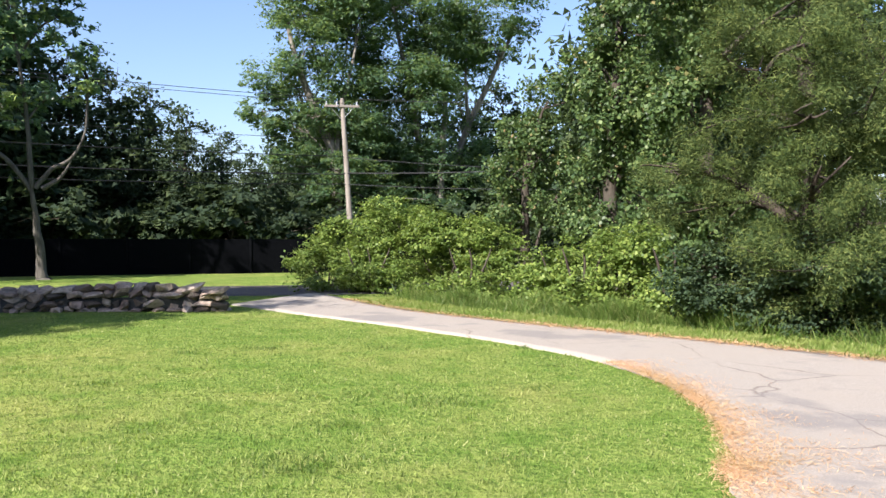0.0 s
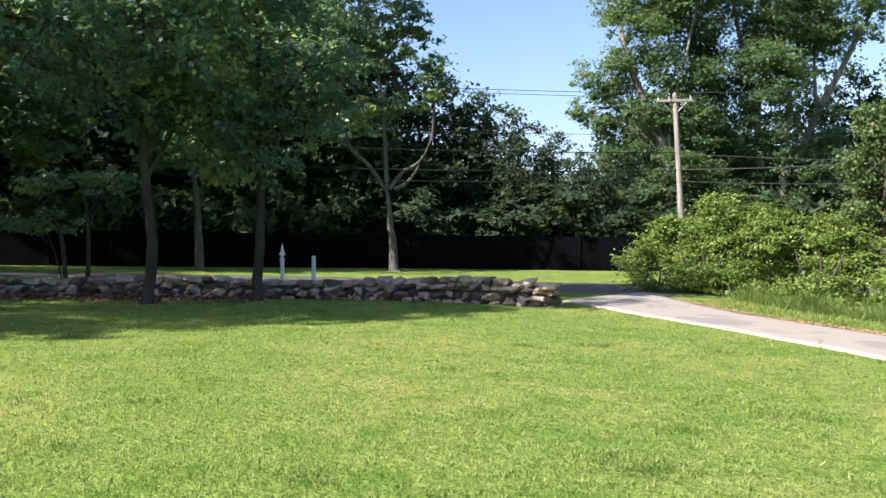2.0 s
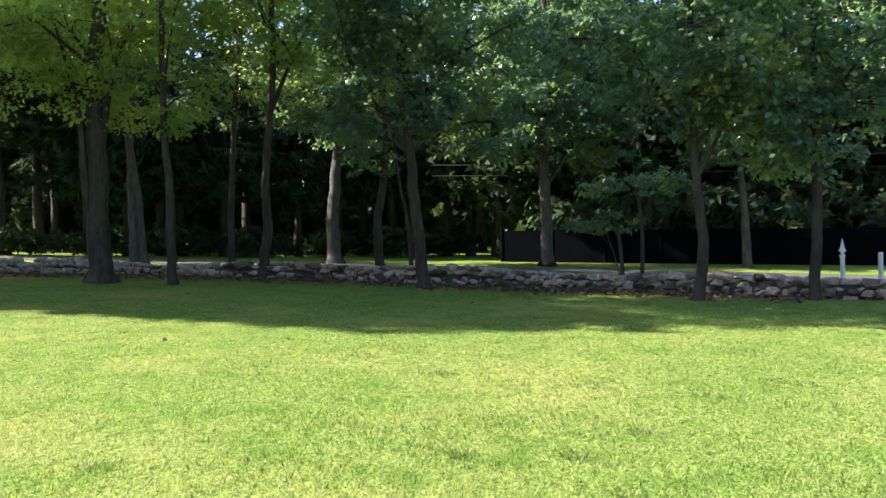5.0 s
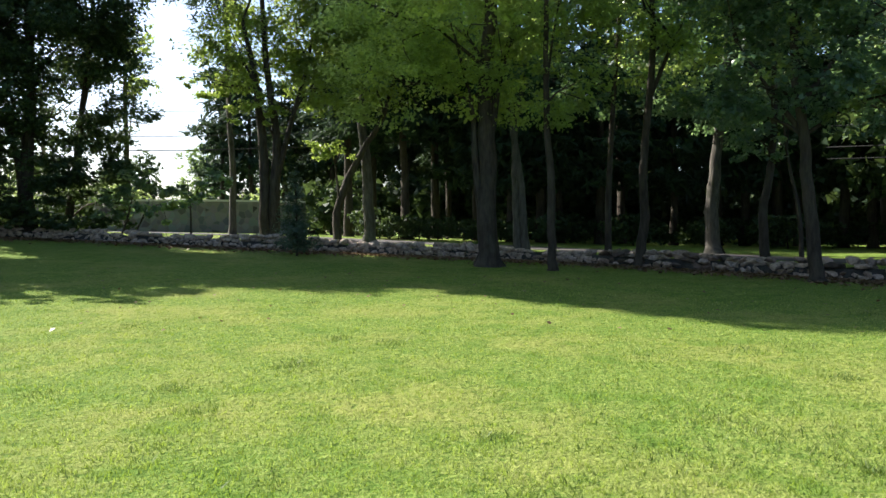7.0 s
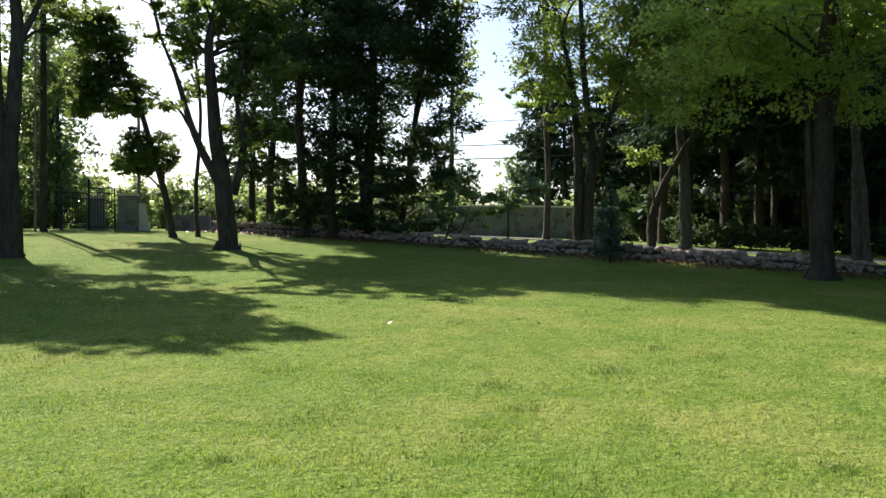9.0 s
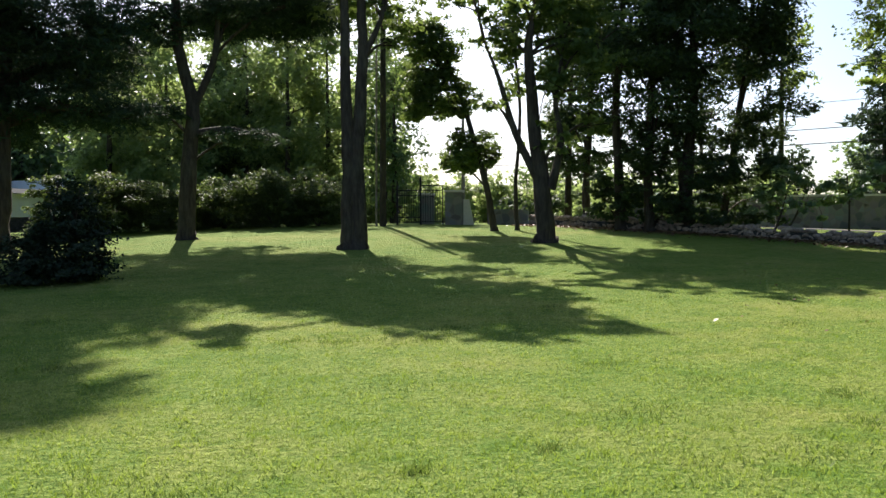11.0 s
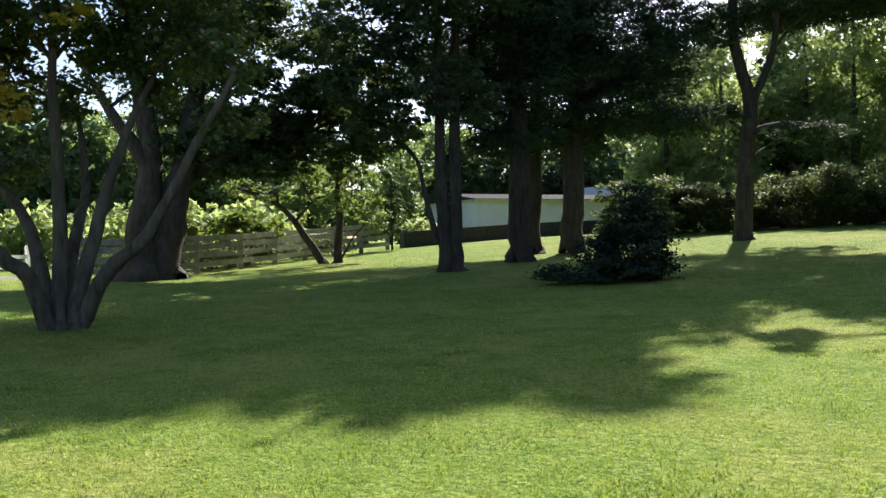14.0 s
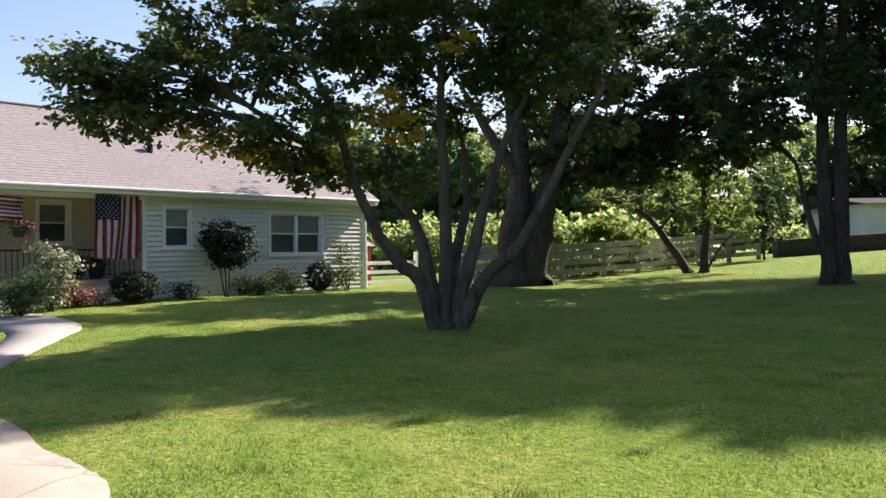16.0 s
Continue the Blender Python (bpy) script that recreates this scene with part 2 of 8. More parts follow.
def crown_points(rng, lobes, leaf, dens, style):
    """Leaf places and directions: clumps gathered near the skin of each lobe."""
    cs, ns, ws = [], [], []
    for cx, cy, cz, rh, rz in lobes:
        area = math.pi * (rh * rh + 2 * rh * rz) / 3
        n = max(40, int(dens * 2.6 * area / (0.33 * leaf * leaf)))
        per = 26 if leaf < 0.24 else 12
        m = max(4, n // per)
        d = rng.normal(size=(m, 3))
        d /= np.linalg.norm(d, axis=1)[:, None]
        rad = rng.uniform(0.12, 1.0, m) ** 0.45 * (1 + 0.10 * rng.normal(size=m))
        c = d * rad[:, None] * np.array([rh, rh, rz]) + np.array([cx, cy, cz])
        rc = min(0.62, max(0.22, 0.30 * min(rh, rz)))
        if style.startswith("clipped"):
            rad, rc = rng.uniform(0.80, 0.97, m), 0.07
            c = d * rad[:, None] * np.array([rh, rh, rz]) + np.array([cx, cy, cz])
        big = max(5, int(3.2 * rh / max(rc, 0.25)))
        if style not in ("pine", "clipped", "clipped_dark") and rh > 0.7 and leaf < 0.36:
            # boughs stand out of the lobe with hollows between them
            e = rng.normal(size=(big, 3))
            e /= np.linalg.norm(e, axis=1)[:, None]
            e *= rng.uniform(0.62, 0.98, big)[:, None]
            pick = rng.integers(0, big, m)
            w = rng.normal(size=(m, 3))
            w /= np.linalg.norm(w, axis=1)[:, None]
            w = w * rng.uniform(0.3, 1.0, m)[:, None] ** 0.5 + d * 0.0
            bough = min(0.62, 1.55 / math.sqrt(big)) * (0.68 if style in ("cedar", "vine") else 1.0)
            c = (e[pick] * (1 - 0.25 * bough) + w * bough * rng.uniform(0.7, 1.2, big)[pick][:, None]) * np.array([rh, rh, rz]) + np.array([cx, cy, cz])
            d = e[pick] * 0.5 + w
            d /= np.linalg.norm(d, axis=1)[:, None]
            rc *= 0.8
        size = rc * rng.uniform(0.5, 1.35, m)
        flat = {"pine": 0.28, "cedar": 0.8, "vine": 0.9}.get(style, 0.45 if leaf < 0.24 else 0.75)
        off = rng.normal(size=(m, per, 3)) * np.array([1, 1, flat])
        p = c[:, None] + off * size[:, None, None] * 0.62
        out = np.repeat(d[:, None], per, 1)
        up = {"vine": 0.35, "cedar": 0.3}.get(style, 0.9)
        nn = out * 0.55 + np.array([0, 0, up]) + rng.normal(size=(m, per, 3)) * (0.55 if leaf < 0.24 else 0.9)
        nn /= np.linalg.norm(nn, axis=2)[:, :, None] + 1e-9
        way = d * np.array([1, 1, 0.3]) + rng.normal(size=(m, 3)) * 0.35 + np.array([0, 0, 0.35 if style == "cedar" else 0.0])
        ws.append(np.repeat(way[:, None], per, 1).reshape(-1, 3))
        cs.append(p.reshape(-1, 3))
        ns.append(nn.reshape(-1, 3))
    return np.concatenate(cs), np.concatenate(ns), np.concatenate(ws)


TREE_COUNT = [0]


def tree(kind, xy, r, stems, lobes, style, bark, leaf, dens, label, category="tree", group="", fine=99.0):
    """A tree from the lines of its stems and the lobes of its crown, in metres from its base."""
    TREE_COUNT[0] += 1
    rng = np.random.default_rng(100 + TREE_COUNT[0])
    x, y = xy
    base = thing(kind, pose(x, y, float(ground_z(x, y))), label, category, group)
    for i, s in enumerate(stems):
        root = s[0][2] < 0.05
        r0 = r if root else r * 0.48
        n = len(s)
        rad = [r0 * (1 - (0.72 if root else 0.86) * k / (n - 1)) for k in range(n)]
        pts = list(s)
        if root and r > 0.1:
            pts.insert(1, tuple(s[0][k] + (s[1][k] - s[0][k]) * 0.16 for k in range(3)))
            rad.insert(1, rad[0] * 0.95)
            rad[0] *= 1.65
        v, f = tube(pts, rad, 10 if r > 0.12 else 6, 0.10, rng)
        under(new("trunk" if root else "limb", mesh_of("trunk", v, f, bark, True)), base)
    # limbs that carry the lobes
    spine = np.array([p for s in stems for p in s])
    vs, fs, nv = [], [], 0
    for cx, cy, cz, rh, rz in lobes:
        c = np.array([cx, cy, cz])
        low = spine[spine[:, 2] < cz - 0.2]
        if not len(low):
            low = spine
        k = low[np.argmin(np.linalg.norm(low - c, axis=1) + 0.3 * (cz - low[:, 2]))]
        mid = k + (c - k) * 0.5 + np.array([0, 0, 0.12 * np.linalg.norm(c - k)])
        rb = (min(0.30 * r, 0.07) + 0.006) * (0.3 if np.linalg.norm(c - k) > 5.0 else 1.0)
        lines = [([k, mid, c], [rb, rb * 0.7, rb * 0.4])]
        for _ in range(3):
            e = c + rng.normal(size=3) * np.array([rh, rh, rz]) * 0.5
            lines.append(([mid + (c - mid) * rng.uniform(0, 1), (c + e) / 2 + rng.normal(size=3) * 0.1, e], [rb * 0.45, rb * 0.3, rb * 0.12]))
        for pts, rad in lines:
            v, f = tube(pts, rad, 3, 0.2, rng, 2)
            vs.append(v)
            fs.append(f + nv)
            nv += len(v)
    tagged(under(new("branchwork", mesh_of("branchwork", np.concatenate(vs), np.concatenate(fs), bark, True)), base), kind="stuff")
    slim, droop, size = {"pine": (0.10, 0.0, 1.7), "sapling": (0.16, 0.0, 1.7), "cedar": (0.11, 0.3, 1.2), "vine": (0.42, 0.3, 1.0)}.get(style, (0.36, 0.15, 1.0))
    three = style in ("pine", "cedar", "sapling") or leaf >= 0.165
    vs, fs, nv = [], [], 0
    # lower crown has finer foliage; lobes above fine, out of view, only cast shade
    for some, scale in (([q for q in lobes if q[2] - 0.7 * q[4] <= fine], 1.0), ([q for q in lobes if q[2] - 0.7 * q[4] > fine], 3.0)):
        if not some:
            continue
        c, n, way = crown_points(rng, some, leaf * scale, dens if scale == 1.0 else max(dens, 2.0 if style in ("pine", "dark") else 1.35), style)
        keep = c[:, 2] > 0.05
        c, n, way = c[keep], n[keep], way[keep]
        v, f = leaf_quads(rng, c, n, leaf * size * scale, slim, droop, way if style in ("pine", "cedar", "sapling") else None, 0.75 if style == "cedar" else 0.45, three)
        vs.append(v)
        fs.append(f + nv)
        nv += len(v)
    v, f = np.concatenate(vs), np.concatenate(fs)
    under(new("crown", mesh_of("crown", v, f, LEAF[style])), base)
    return base


def turning_leaves(base, lobes):
    """Clusters of yellow and orange leaves in a crown."""
    mat = leaf_material("leaf_autumn", [(0.0, (0.16, 0.22, 0.04)), (0.3, (0.40, 0.38, 0.04)), (0.75, (0.50, 0.34, 0.04)), (1.0, (0.42, 0.12, 0.03))], (0.80, 0.62, 0.06), 0.55)
    rng = np.random.default_rng(9)
    c, n, _ = crown_points(rng, lobes, 0.115, 0.55, "maple")
    v, f = leaf_quads(rng, c, n, 0.115, 0.38)
    tagged(under(new("turning_crown", mesh_of("turning_crown", v, f, mat)), base), "yellow and orange autumn leaves")

# ---- ground ----
def lawn_material():
    k = Nodes("lawn_grass")
    p = k.geo("Position")
    fine = k.noise(26.0, 6.0, 0.75, p)
    mid = k.noise(1.7, 4.0, 0.6, p)
    big = k.noise(0.33, 4.0, 0.6, p)
    col = k.ramp(fine, [(0.36, (0.072, 0.140, 0.024)), (0.5, (0.172, 0.246, 0.050)), (0.64, (0.285, 0.345, 0.09))])
    col = k.mix(k.ramp(k.noise(7.0, 4.0, 0.6, p), [(0.45, (0, 0, 0)), (0.75, (0.4, 0.4, 0.4))]), col, (0.10, 0.18, 0.024))
    col = k.mix(k.ramp(big, [(0.46, (0, 0, 0)), (0.64, (0.5, 0.5, 0.5))]), col, (0.32, 0.315, 0.095))
    col = k.mix(k.ramp(mid, [(0.50, (0, 0, 0)), (0.68, (0.6, 0.6, 0.6))]), col, (0.085, 0.175, 0.022))
    tuft = k.noise(9.0, 5.0, 0.7, p)
    col = k.mix(k.ramp(tuft, [(0.36, (0.75, 0.75, 0.75)), (0.48, (0, 0, 0))]), col, (0.07, 0.14, 0.018))
    k.surface(col, 0.9, normal=k.bump(tuft, 1.0, 0.10), spec=0.05)
    return k.mat


def drive_material():
    k = Nodes("worn_asphalt")
    p = k.geo("Position")
    fine = k.noise(55.0, 4.0, 0.7, p)
    mid = k.noise(1.1, 6.0, 0.6, p)
    col = k.ramp(fine, [(0.3, (0.225, 0.20, 0.165)), (0.7, (0.355, 0.325, 0.275))])
    col = k.mix(k.ramp(mid, [(0.45, (0, 0, 0)), (0.75, (0.7, 0.7, 0.7))]), col, (0.30, 0.265, 0.215))
    crack = k.add("ShaderNodeTexVoronoi", Scale=0.55)
    crack.feature = "DISTANCE_TO_EDGE"
    w = k.add("ShaderNodeTexNoise", Scale=1.5, Detail=5.0)
    k.link(p, w.inputs["Vector"])
    k.link(k.mix(0.35, p, w.outputs["Color"], "ADD"), crack.inputs["Vector"])
    line = k.ramp(crack.outputs["Distance"], [(0.0, (0.8, 0.8, 0.8)), (0.010, (0, 0, 0))])
    some = k.ramp(k.noise(0.35, 2.0, 0.5, p), [(0.46, (0, 0, 0)), (0.56, (1, 1, 1))])
    col = k.mix(k.mix(1.0, line, some, "MULTIPLY"), col, (0.13, 0.105, 0.085))
    patch = k.ramp(k.noise(0.42, 5.0, 0.6, p), [(0.56, (0, 0, 0)), (0.62, (0.6, 0.6, 0.6))])
    col = k.mix(patch, col, (0.17, 0.16, 0.15))
    k.surface(col, 0.9, normal=k.bump(fine, 0.4, 0.01), spec=0.25)
    return k.mat


def speckle_material(name, stops, scale=30.0, rough=0.85, bump=0.3, dist=0.01):
    k = Nodes(name)
    p = k.geo("Position")
    n = k.noise(scale, 5.0, 0.65, p)
    col = k.ramp(n, stops)
    col = k.mix(k.ramp(k.noise(scale * 0.07, 4.0, 0.5, p), [(0.4, (0, 0, 0)), (0.75, (0.35, 0.35, 0.35))]), col, stops[0][1])
    k.surface(col, rough, normal=k.bump(n, bump, dist), spec=0.2)
    return k.mat


grass_mat = lawn_material()
drive_mat = drive_material()
road_mat = speckle_material("road_asphalt", [(0.3, (0.065, 0.060, 0.055)), (0.7, (0.135, 0.125, 0.115))], 40.0)

near = np.arange(-64, 64.1, 1.2)
far = np.array([70, 80, 95, 120, 160, 240, 400, 800, 1600, 3000.0])
axis = np.concatenate([-far[::-1], near, far])
gx, gy = np.meshgrid(axis, axis, indexing="ij")
gv = np.stack([gx, gy, ground_z(gx, gy)], -1).reshape(-1, 3)
m = len(axis)
gi, gj = np.meshgrid(np.arange(m - 1), np.arange(m - 1), indexing="ij")
gf = np.stack([gi * m + gj, (gi + 1) * m + gj, (gi + 1) * m + gj + 1, gi * m + gj + 1], -1).reshape(-1, 4)
tagged(new("ground", mesh_of("ground", gv, gf, grass_mat, True)), "mown green lawn with paler dry patches", "lawn", kind="structure")


def spline(points, step=0.35):
    """Points close together on a smooth line through the given ones."""
    pts = np.array(points, dtype=float)
    out = []
    for i in range(len(pts) - 1):
        p0, p1, p2, p3 = pts[max(i - 1, 0)], pts[i], pts[i + 1], pts[min(i + 2, len(pts) - 1)]
        n = max(2, int(np.linalg.norm(p2 - p1) / step))
        for t in np.arange(n) / n:
            out.append(0.5 * (2 * p1 + (p2 - p0) * t + (2 * p0 - 5 * p1 + 4 * p2 - p3) * t * t + (3 * p1 - p0 - 3 * p2 + p3) * t**3))
    out.append(pts[-1])
    return np.array(out)


def paired(points, n):
    """n points on a smooth line, the same number on each stretch."""
    pts = np.array(points, dtype=float)
    q = np.linspace(0, len(pts) - 1, n)
    out = []
    for u in q:
        i = min(int(u), len(pts) - 2)
        t = u - i
        p0, p1, p2, p3 = pts[max(i - 1, 0)], pts[i], pts[i + 1], pts[min(i + 2, len(pts) - 1)]
        out.append(0.5 * (2 * p1 + (p2 - p0) * t + (2 * p0 - 5 * p1 + 4 * p2 - p3) * t * t + (3 * p1 - p0 - 3 * p2 + p3) * t**3))
    return np.array(out)


def ribbon(name, left, right, lift, material, label, category, across=10, ragged=0.05, seed=1):
    """A paved strip between two edge lines, laid on the ground."""
    rng = np.random.default_rng(seed)
    n = (len(left) - 1) * 16 + 1

    a, b = paired(left, n), paired(right, n)
    soft = np.sin(np.linspace(0, 37, n) * 2.3) * 0.5 + np.convolve(rng.normal(0, 1.0, n), np.ones(5) / 5, "same")
    a[:, 0] += soft * ragged
    b[:, 0] += soft[::-1] * ragged
    t = np.concatenate([[0.0], np.linspace(0.003, 0.997, across - 2), [1.0]])[None, :, None]
    g = a[:, None] * (1 - t) + b[:, None] * t
    z = ground_z(g[..., 0], g[..., 1]) + lift
    z[:, 0] -= lift + 0.02
    z[:, -1] -= lift + 0.02
    v = np.concatenate([g, z[..., None]], -1).reshape(-1, 3)
    i, j = np.meshgrid(np.arange(n - 1), np.arange(across - 1), indexing="ij")
    f = np.stack([i * across + j, (i + 1) * across + j, (i + 1) * across + j + 1, i * across + j + 1], -1).reshape(-1, 4)
    return tagged(new(name, mesh_of(name, v, f, material, False)), label, category, kind="structure")


DRIVE_IN = [(-4.9, 19.2), (-2.7, 16.75), (-0.85, 14.8), (0.97, 12.55), (1.95, 10.9), (2.4, 9.3), (2.43, 7.9), (2.15, 6.4), (1.84, 5.4), (1.7, 3.0), (1.9, 0.0), (2.3, -3.0), (3.05, -5.25), (4.2, -6.25), (5.55, -7.4), (9.5, -10.0), (17.0, -12.0)]
DRIVE_OUT = [(-3.6, 23.2), (-1.05, 18.35), (1.2, 15.6), (2.95, 13.9), (4.35, 12.5), (5.75, 10.9), (6.9, 9.3), (7.8, 7.5), (8.3, 5.8), (8.8, 3.4), (9.0, 1.0), (9.3, -1.0), (10.0, -2.6), (11.0, -3.8), (12.4, -4.7), (15.0, -5.5), (19.0, -6.0)]
ribbon("driveway", DRIVE_IN, DRIVE_OUT, 0.03, drive_mat, "pale worn asphalt driveway with cracks", "driveway", 14, 0.05)
ROAD_A = [(46.0, 46.5), (20.0, 33.5), (4.0, 25.5), (-4.6, 22.3), (-12.5, 21.8), (-22.4, 18.8), (-31.8, 12.8), (-38.2, 5.1), (-42.0, -3.5), (-43.5, -12.0), (-44.5, -22.0), (-46.0, -34.0), (-48.7, -60.0)]
ROAD_B = [(43.9, 50.7), (17.9, 37.7), (2.6, 29.7), (-6.3, 26.3), (-13.9, 24.7), (-23.9, 21.2), (-33.8, 14.8), (-40.8, 6.4), (-44.7, -3.0), (-46.2, -12.0), (-47.2, -22.0), (-48.7, -34.0), (-51.7, -60.0)]
ribbon("road", ROAD_A, ROAD_B, 0.012, road_mat, "grey asphalt public road beyond the stone wall", "road", 8, 0.03, 2)

# ---- walls, fences, poles ----
def plain_material(name, color, rough=0.6, metal=0.0, vary=0.25, scale=6.0, spec=0.3, bump=0.15):
    k = Nodes(name)
    c = k.obj()
    n = k.noise(scale, 5.0, 0.6, c)
    fine = k.noise(scale * 9, 3.0, 0.6, c)
    dark = tuple(v * (1 - vary) for v in color)
    col = k.mix(k.ramp(n, [(0.35, (0, 0, 0)), (0.7, (1, 1, 1))]), dark, color)
    k.surface(col, rough, metal, k.bump(fine, bump, 0.004), spec)
    return k.mat


def stone_material():
    k = Nodes("field_stone")
    r = k.rand()
    isl = k.geo("Random Per Island")
    c = k.geo("Position")
    base = k.ramp(k.mix(0.5, r, isl, "ADD"), [(0.0, (0.062, 0.052, 0.044)), (0.3, (0.22, 0.16, 0.118)), (0.55, (0.105, 0.086, 0.07)), (0.78, (0.42, 0.30, 0.23)), (1.0, (0.50, 0.40, 0.32))])
    n = k.noise(7.0, 6.0, 0.65, c)
    col = k.mix(k.ramp(n, [(0.35, (0.7, 0.7, 0.7)), (0.6, (0, 0, 0))]), base, (0.055, 0.05, 0.042))
    lich = k.ramp(k.noise(2.7, 5.0, 0.7, c), [(0.6, (0, 0, 0)), (0.68, (0.5, 0.5, 0.5))])
    col = k.mix(lich, col, (0.16, 0.17, 0.13))
    k.surface(col, 0.9, normal=k.bump(n, 0.7, 0.03), spec=0.12)
    return k.mat


stone_mat = stone_material()
black_fence_mat = plain_material("black_screen", (0.0045, 0.005, 0.006), 1.0, spec=0.0)
weathered = plain_material("weathered_wood", (0.36, 0.345, 0.32), 0.85, vary=0.45, scale=3.0)
pole_mat = bark_material("pole_wood", (0.16, 0.14, 0.115), (0.30, 0.27, 0.23), 4.0)
iron = plain_material("black_iron", (0.018, 0.018, 0.02), 0.5, 0.3)
wire_mat = plain_material("black_cable", (0.03, 0.03, 0.032), 0.5)
grey_metal = plain_material("galvanised_metal", (0.42, 0.43, 0.44), 0.45, 0.7)
white_paint = plain_material("white_paint", (0.86, 0.86, 0.84), 0.5, vary=0.10)
concrete = speckle_material("concrete", [(0.3, (0.25, 0.235, 0.215)), (0.7, (0.39, 0.37, 0.34))], 22.0)
cap_mat = speckle_material("pale_coping", [(0.3, (0.5, 0.48, 0.44)), (0.7, (0.68, 0.66, 0.62))], 16.0)


def masonry_material():
    k = Nodes("rubble_masonry")
    c = k.geo("Position")
    v = k.add("ShaderNodeTexVoronoi", Scale=2.4)
    k.link(c, v.inputs["Vector"])
    e = k.add("ShaderNodeTexVoronoi", Scale=2.4)
    e.feature = "DISTANCE_TO_EDGE"
    k.link(c, e.inputs["Vector"])
    col = k.mix(0.30, v.outputs["Color"], (0.24, 0.225, 0.205))
    hsv = k.add("ShaderNodeHueSaturation", Saturation=0.18, Value=0.33)
    k.link(col, hsv.inputs["Color"])
    edge = k.ramp(e.outputs["Distance"], [(0.0, (1, 1, 1)), (0.07, (0, 0, 0))])
    col = k.mix(edge, hsv.outputs[0], (0.22, 0.205, 0.185))
    k.surface(col, 0.9, normal=k.bump(e.outputs["Distance"], 0.6, 0.05))
    return k.mat


masonry = masonry_material()
dark_stone = speckle_material("dark_grey_stone", [(0.3, (0.03, 0.03, 0.026)), (0.7, (0.085, 0.08, 0.07))], 8.0, bump=0.8, dist=0.05)


def stone_shape(rng):
    bm = bmesh.new()
    for _ in range(24):
        p = rng.normal(size=3)
        p = np.sign(p) * np.abs(p / np.abs(p).max()) ** 0.9
        bm.verts.new(p * 0.5 * rng.uniform(0.80, 1.04))
    bmesh.ops.convex_hull(bm, input=bm.verts)
    loose = [v for v in bm.verts if not v.link_faces]
    bmesh.ops.delete(bm, geom=loose, context="VERTS")
    bmesh.ops.triangulate(bm, faces=bm.faces)
    me = bpy.data.meshes.new("stone")
    bm.to_mesh(me)
    bm.free()
    me.materials.append(stone_mat)
    return me


WALL_LINE = [(-4.7, 17.85), (-8.5, 17.5), (-13.0, 15.6), (-18.0, 13.2), (-23.0, 10.4), (-27.5, 7.0), (-30.2, 2.5), (-31.8, -2.0), (-33.3, -7.0), (-34.3, -12.0), (-35.0, -17.0), (-35.5, -21.5)]


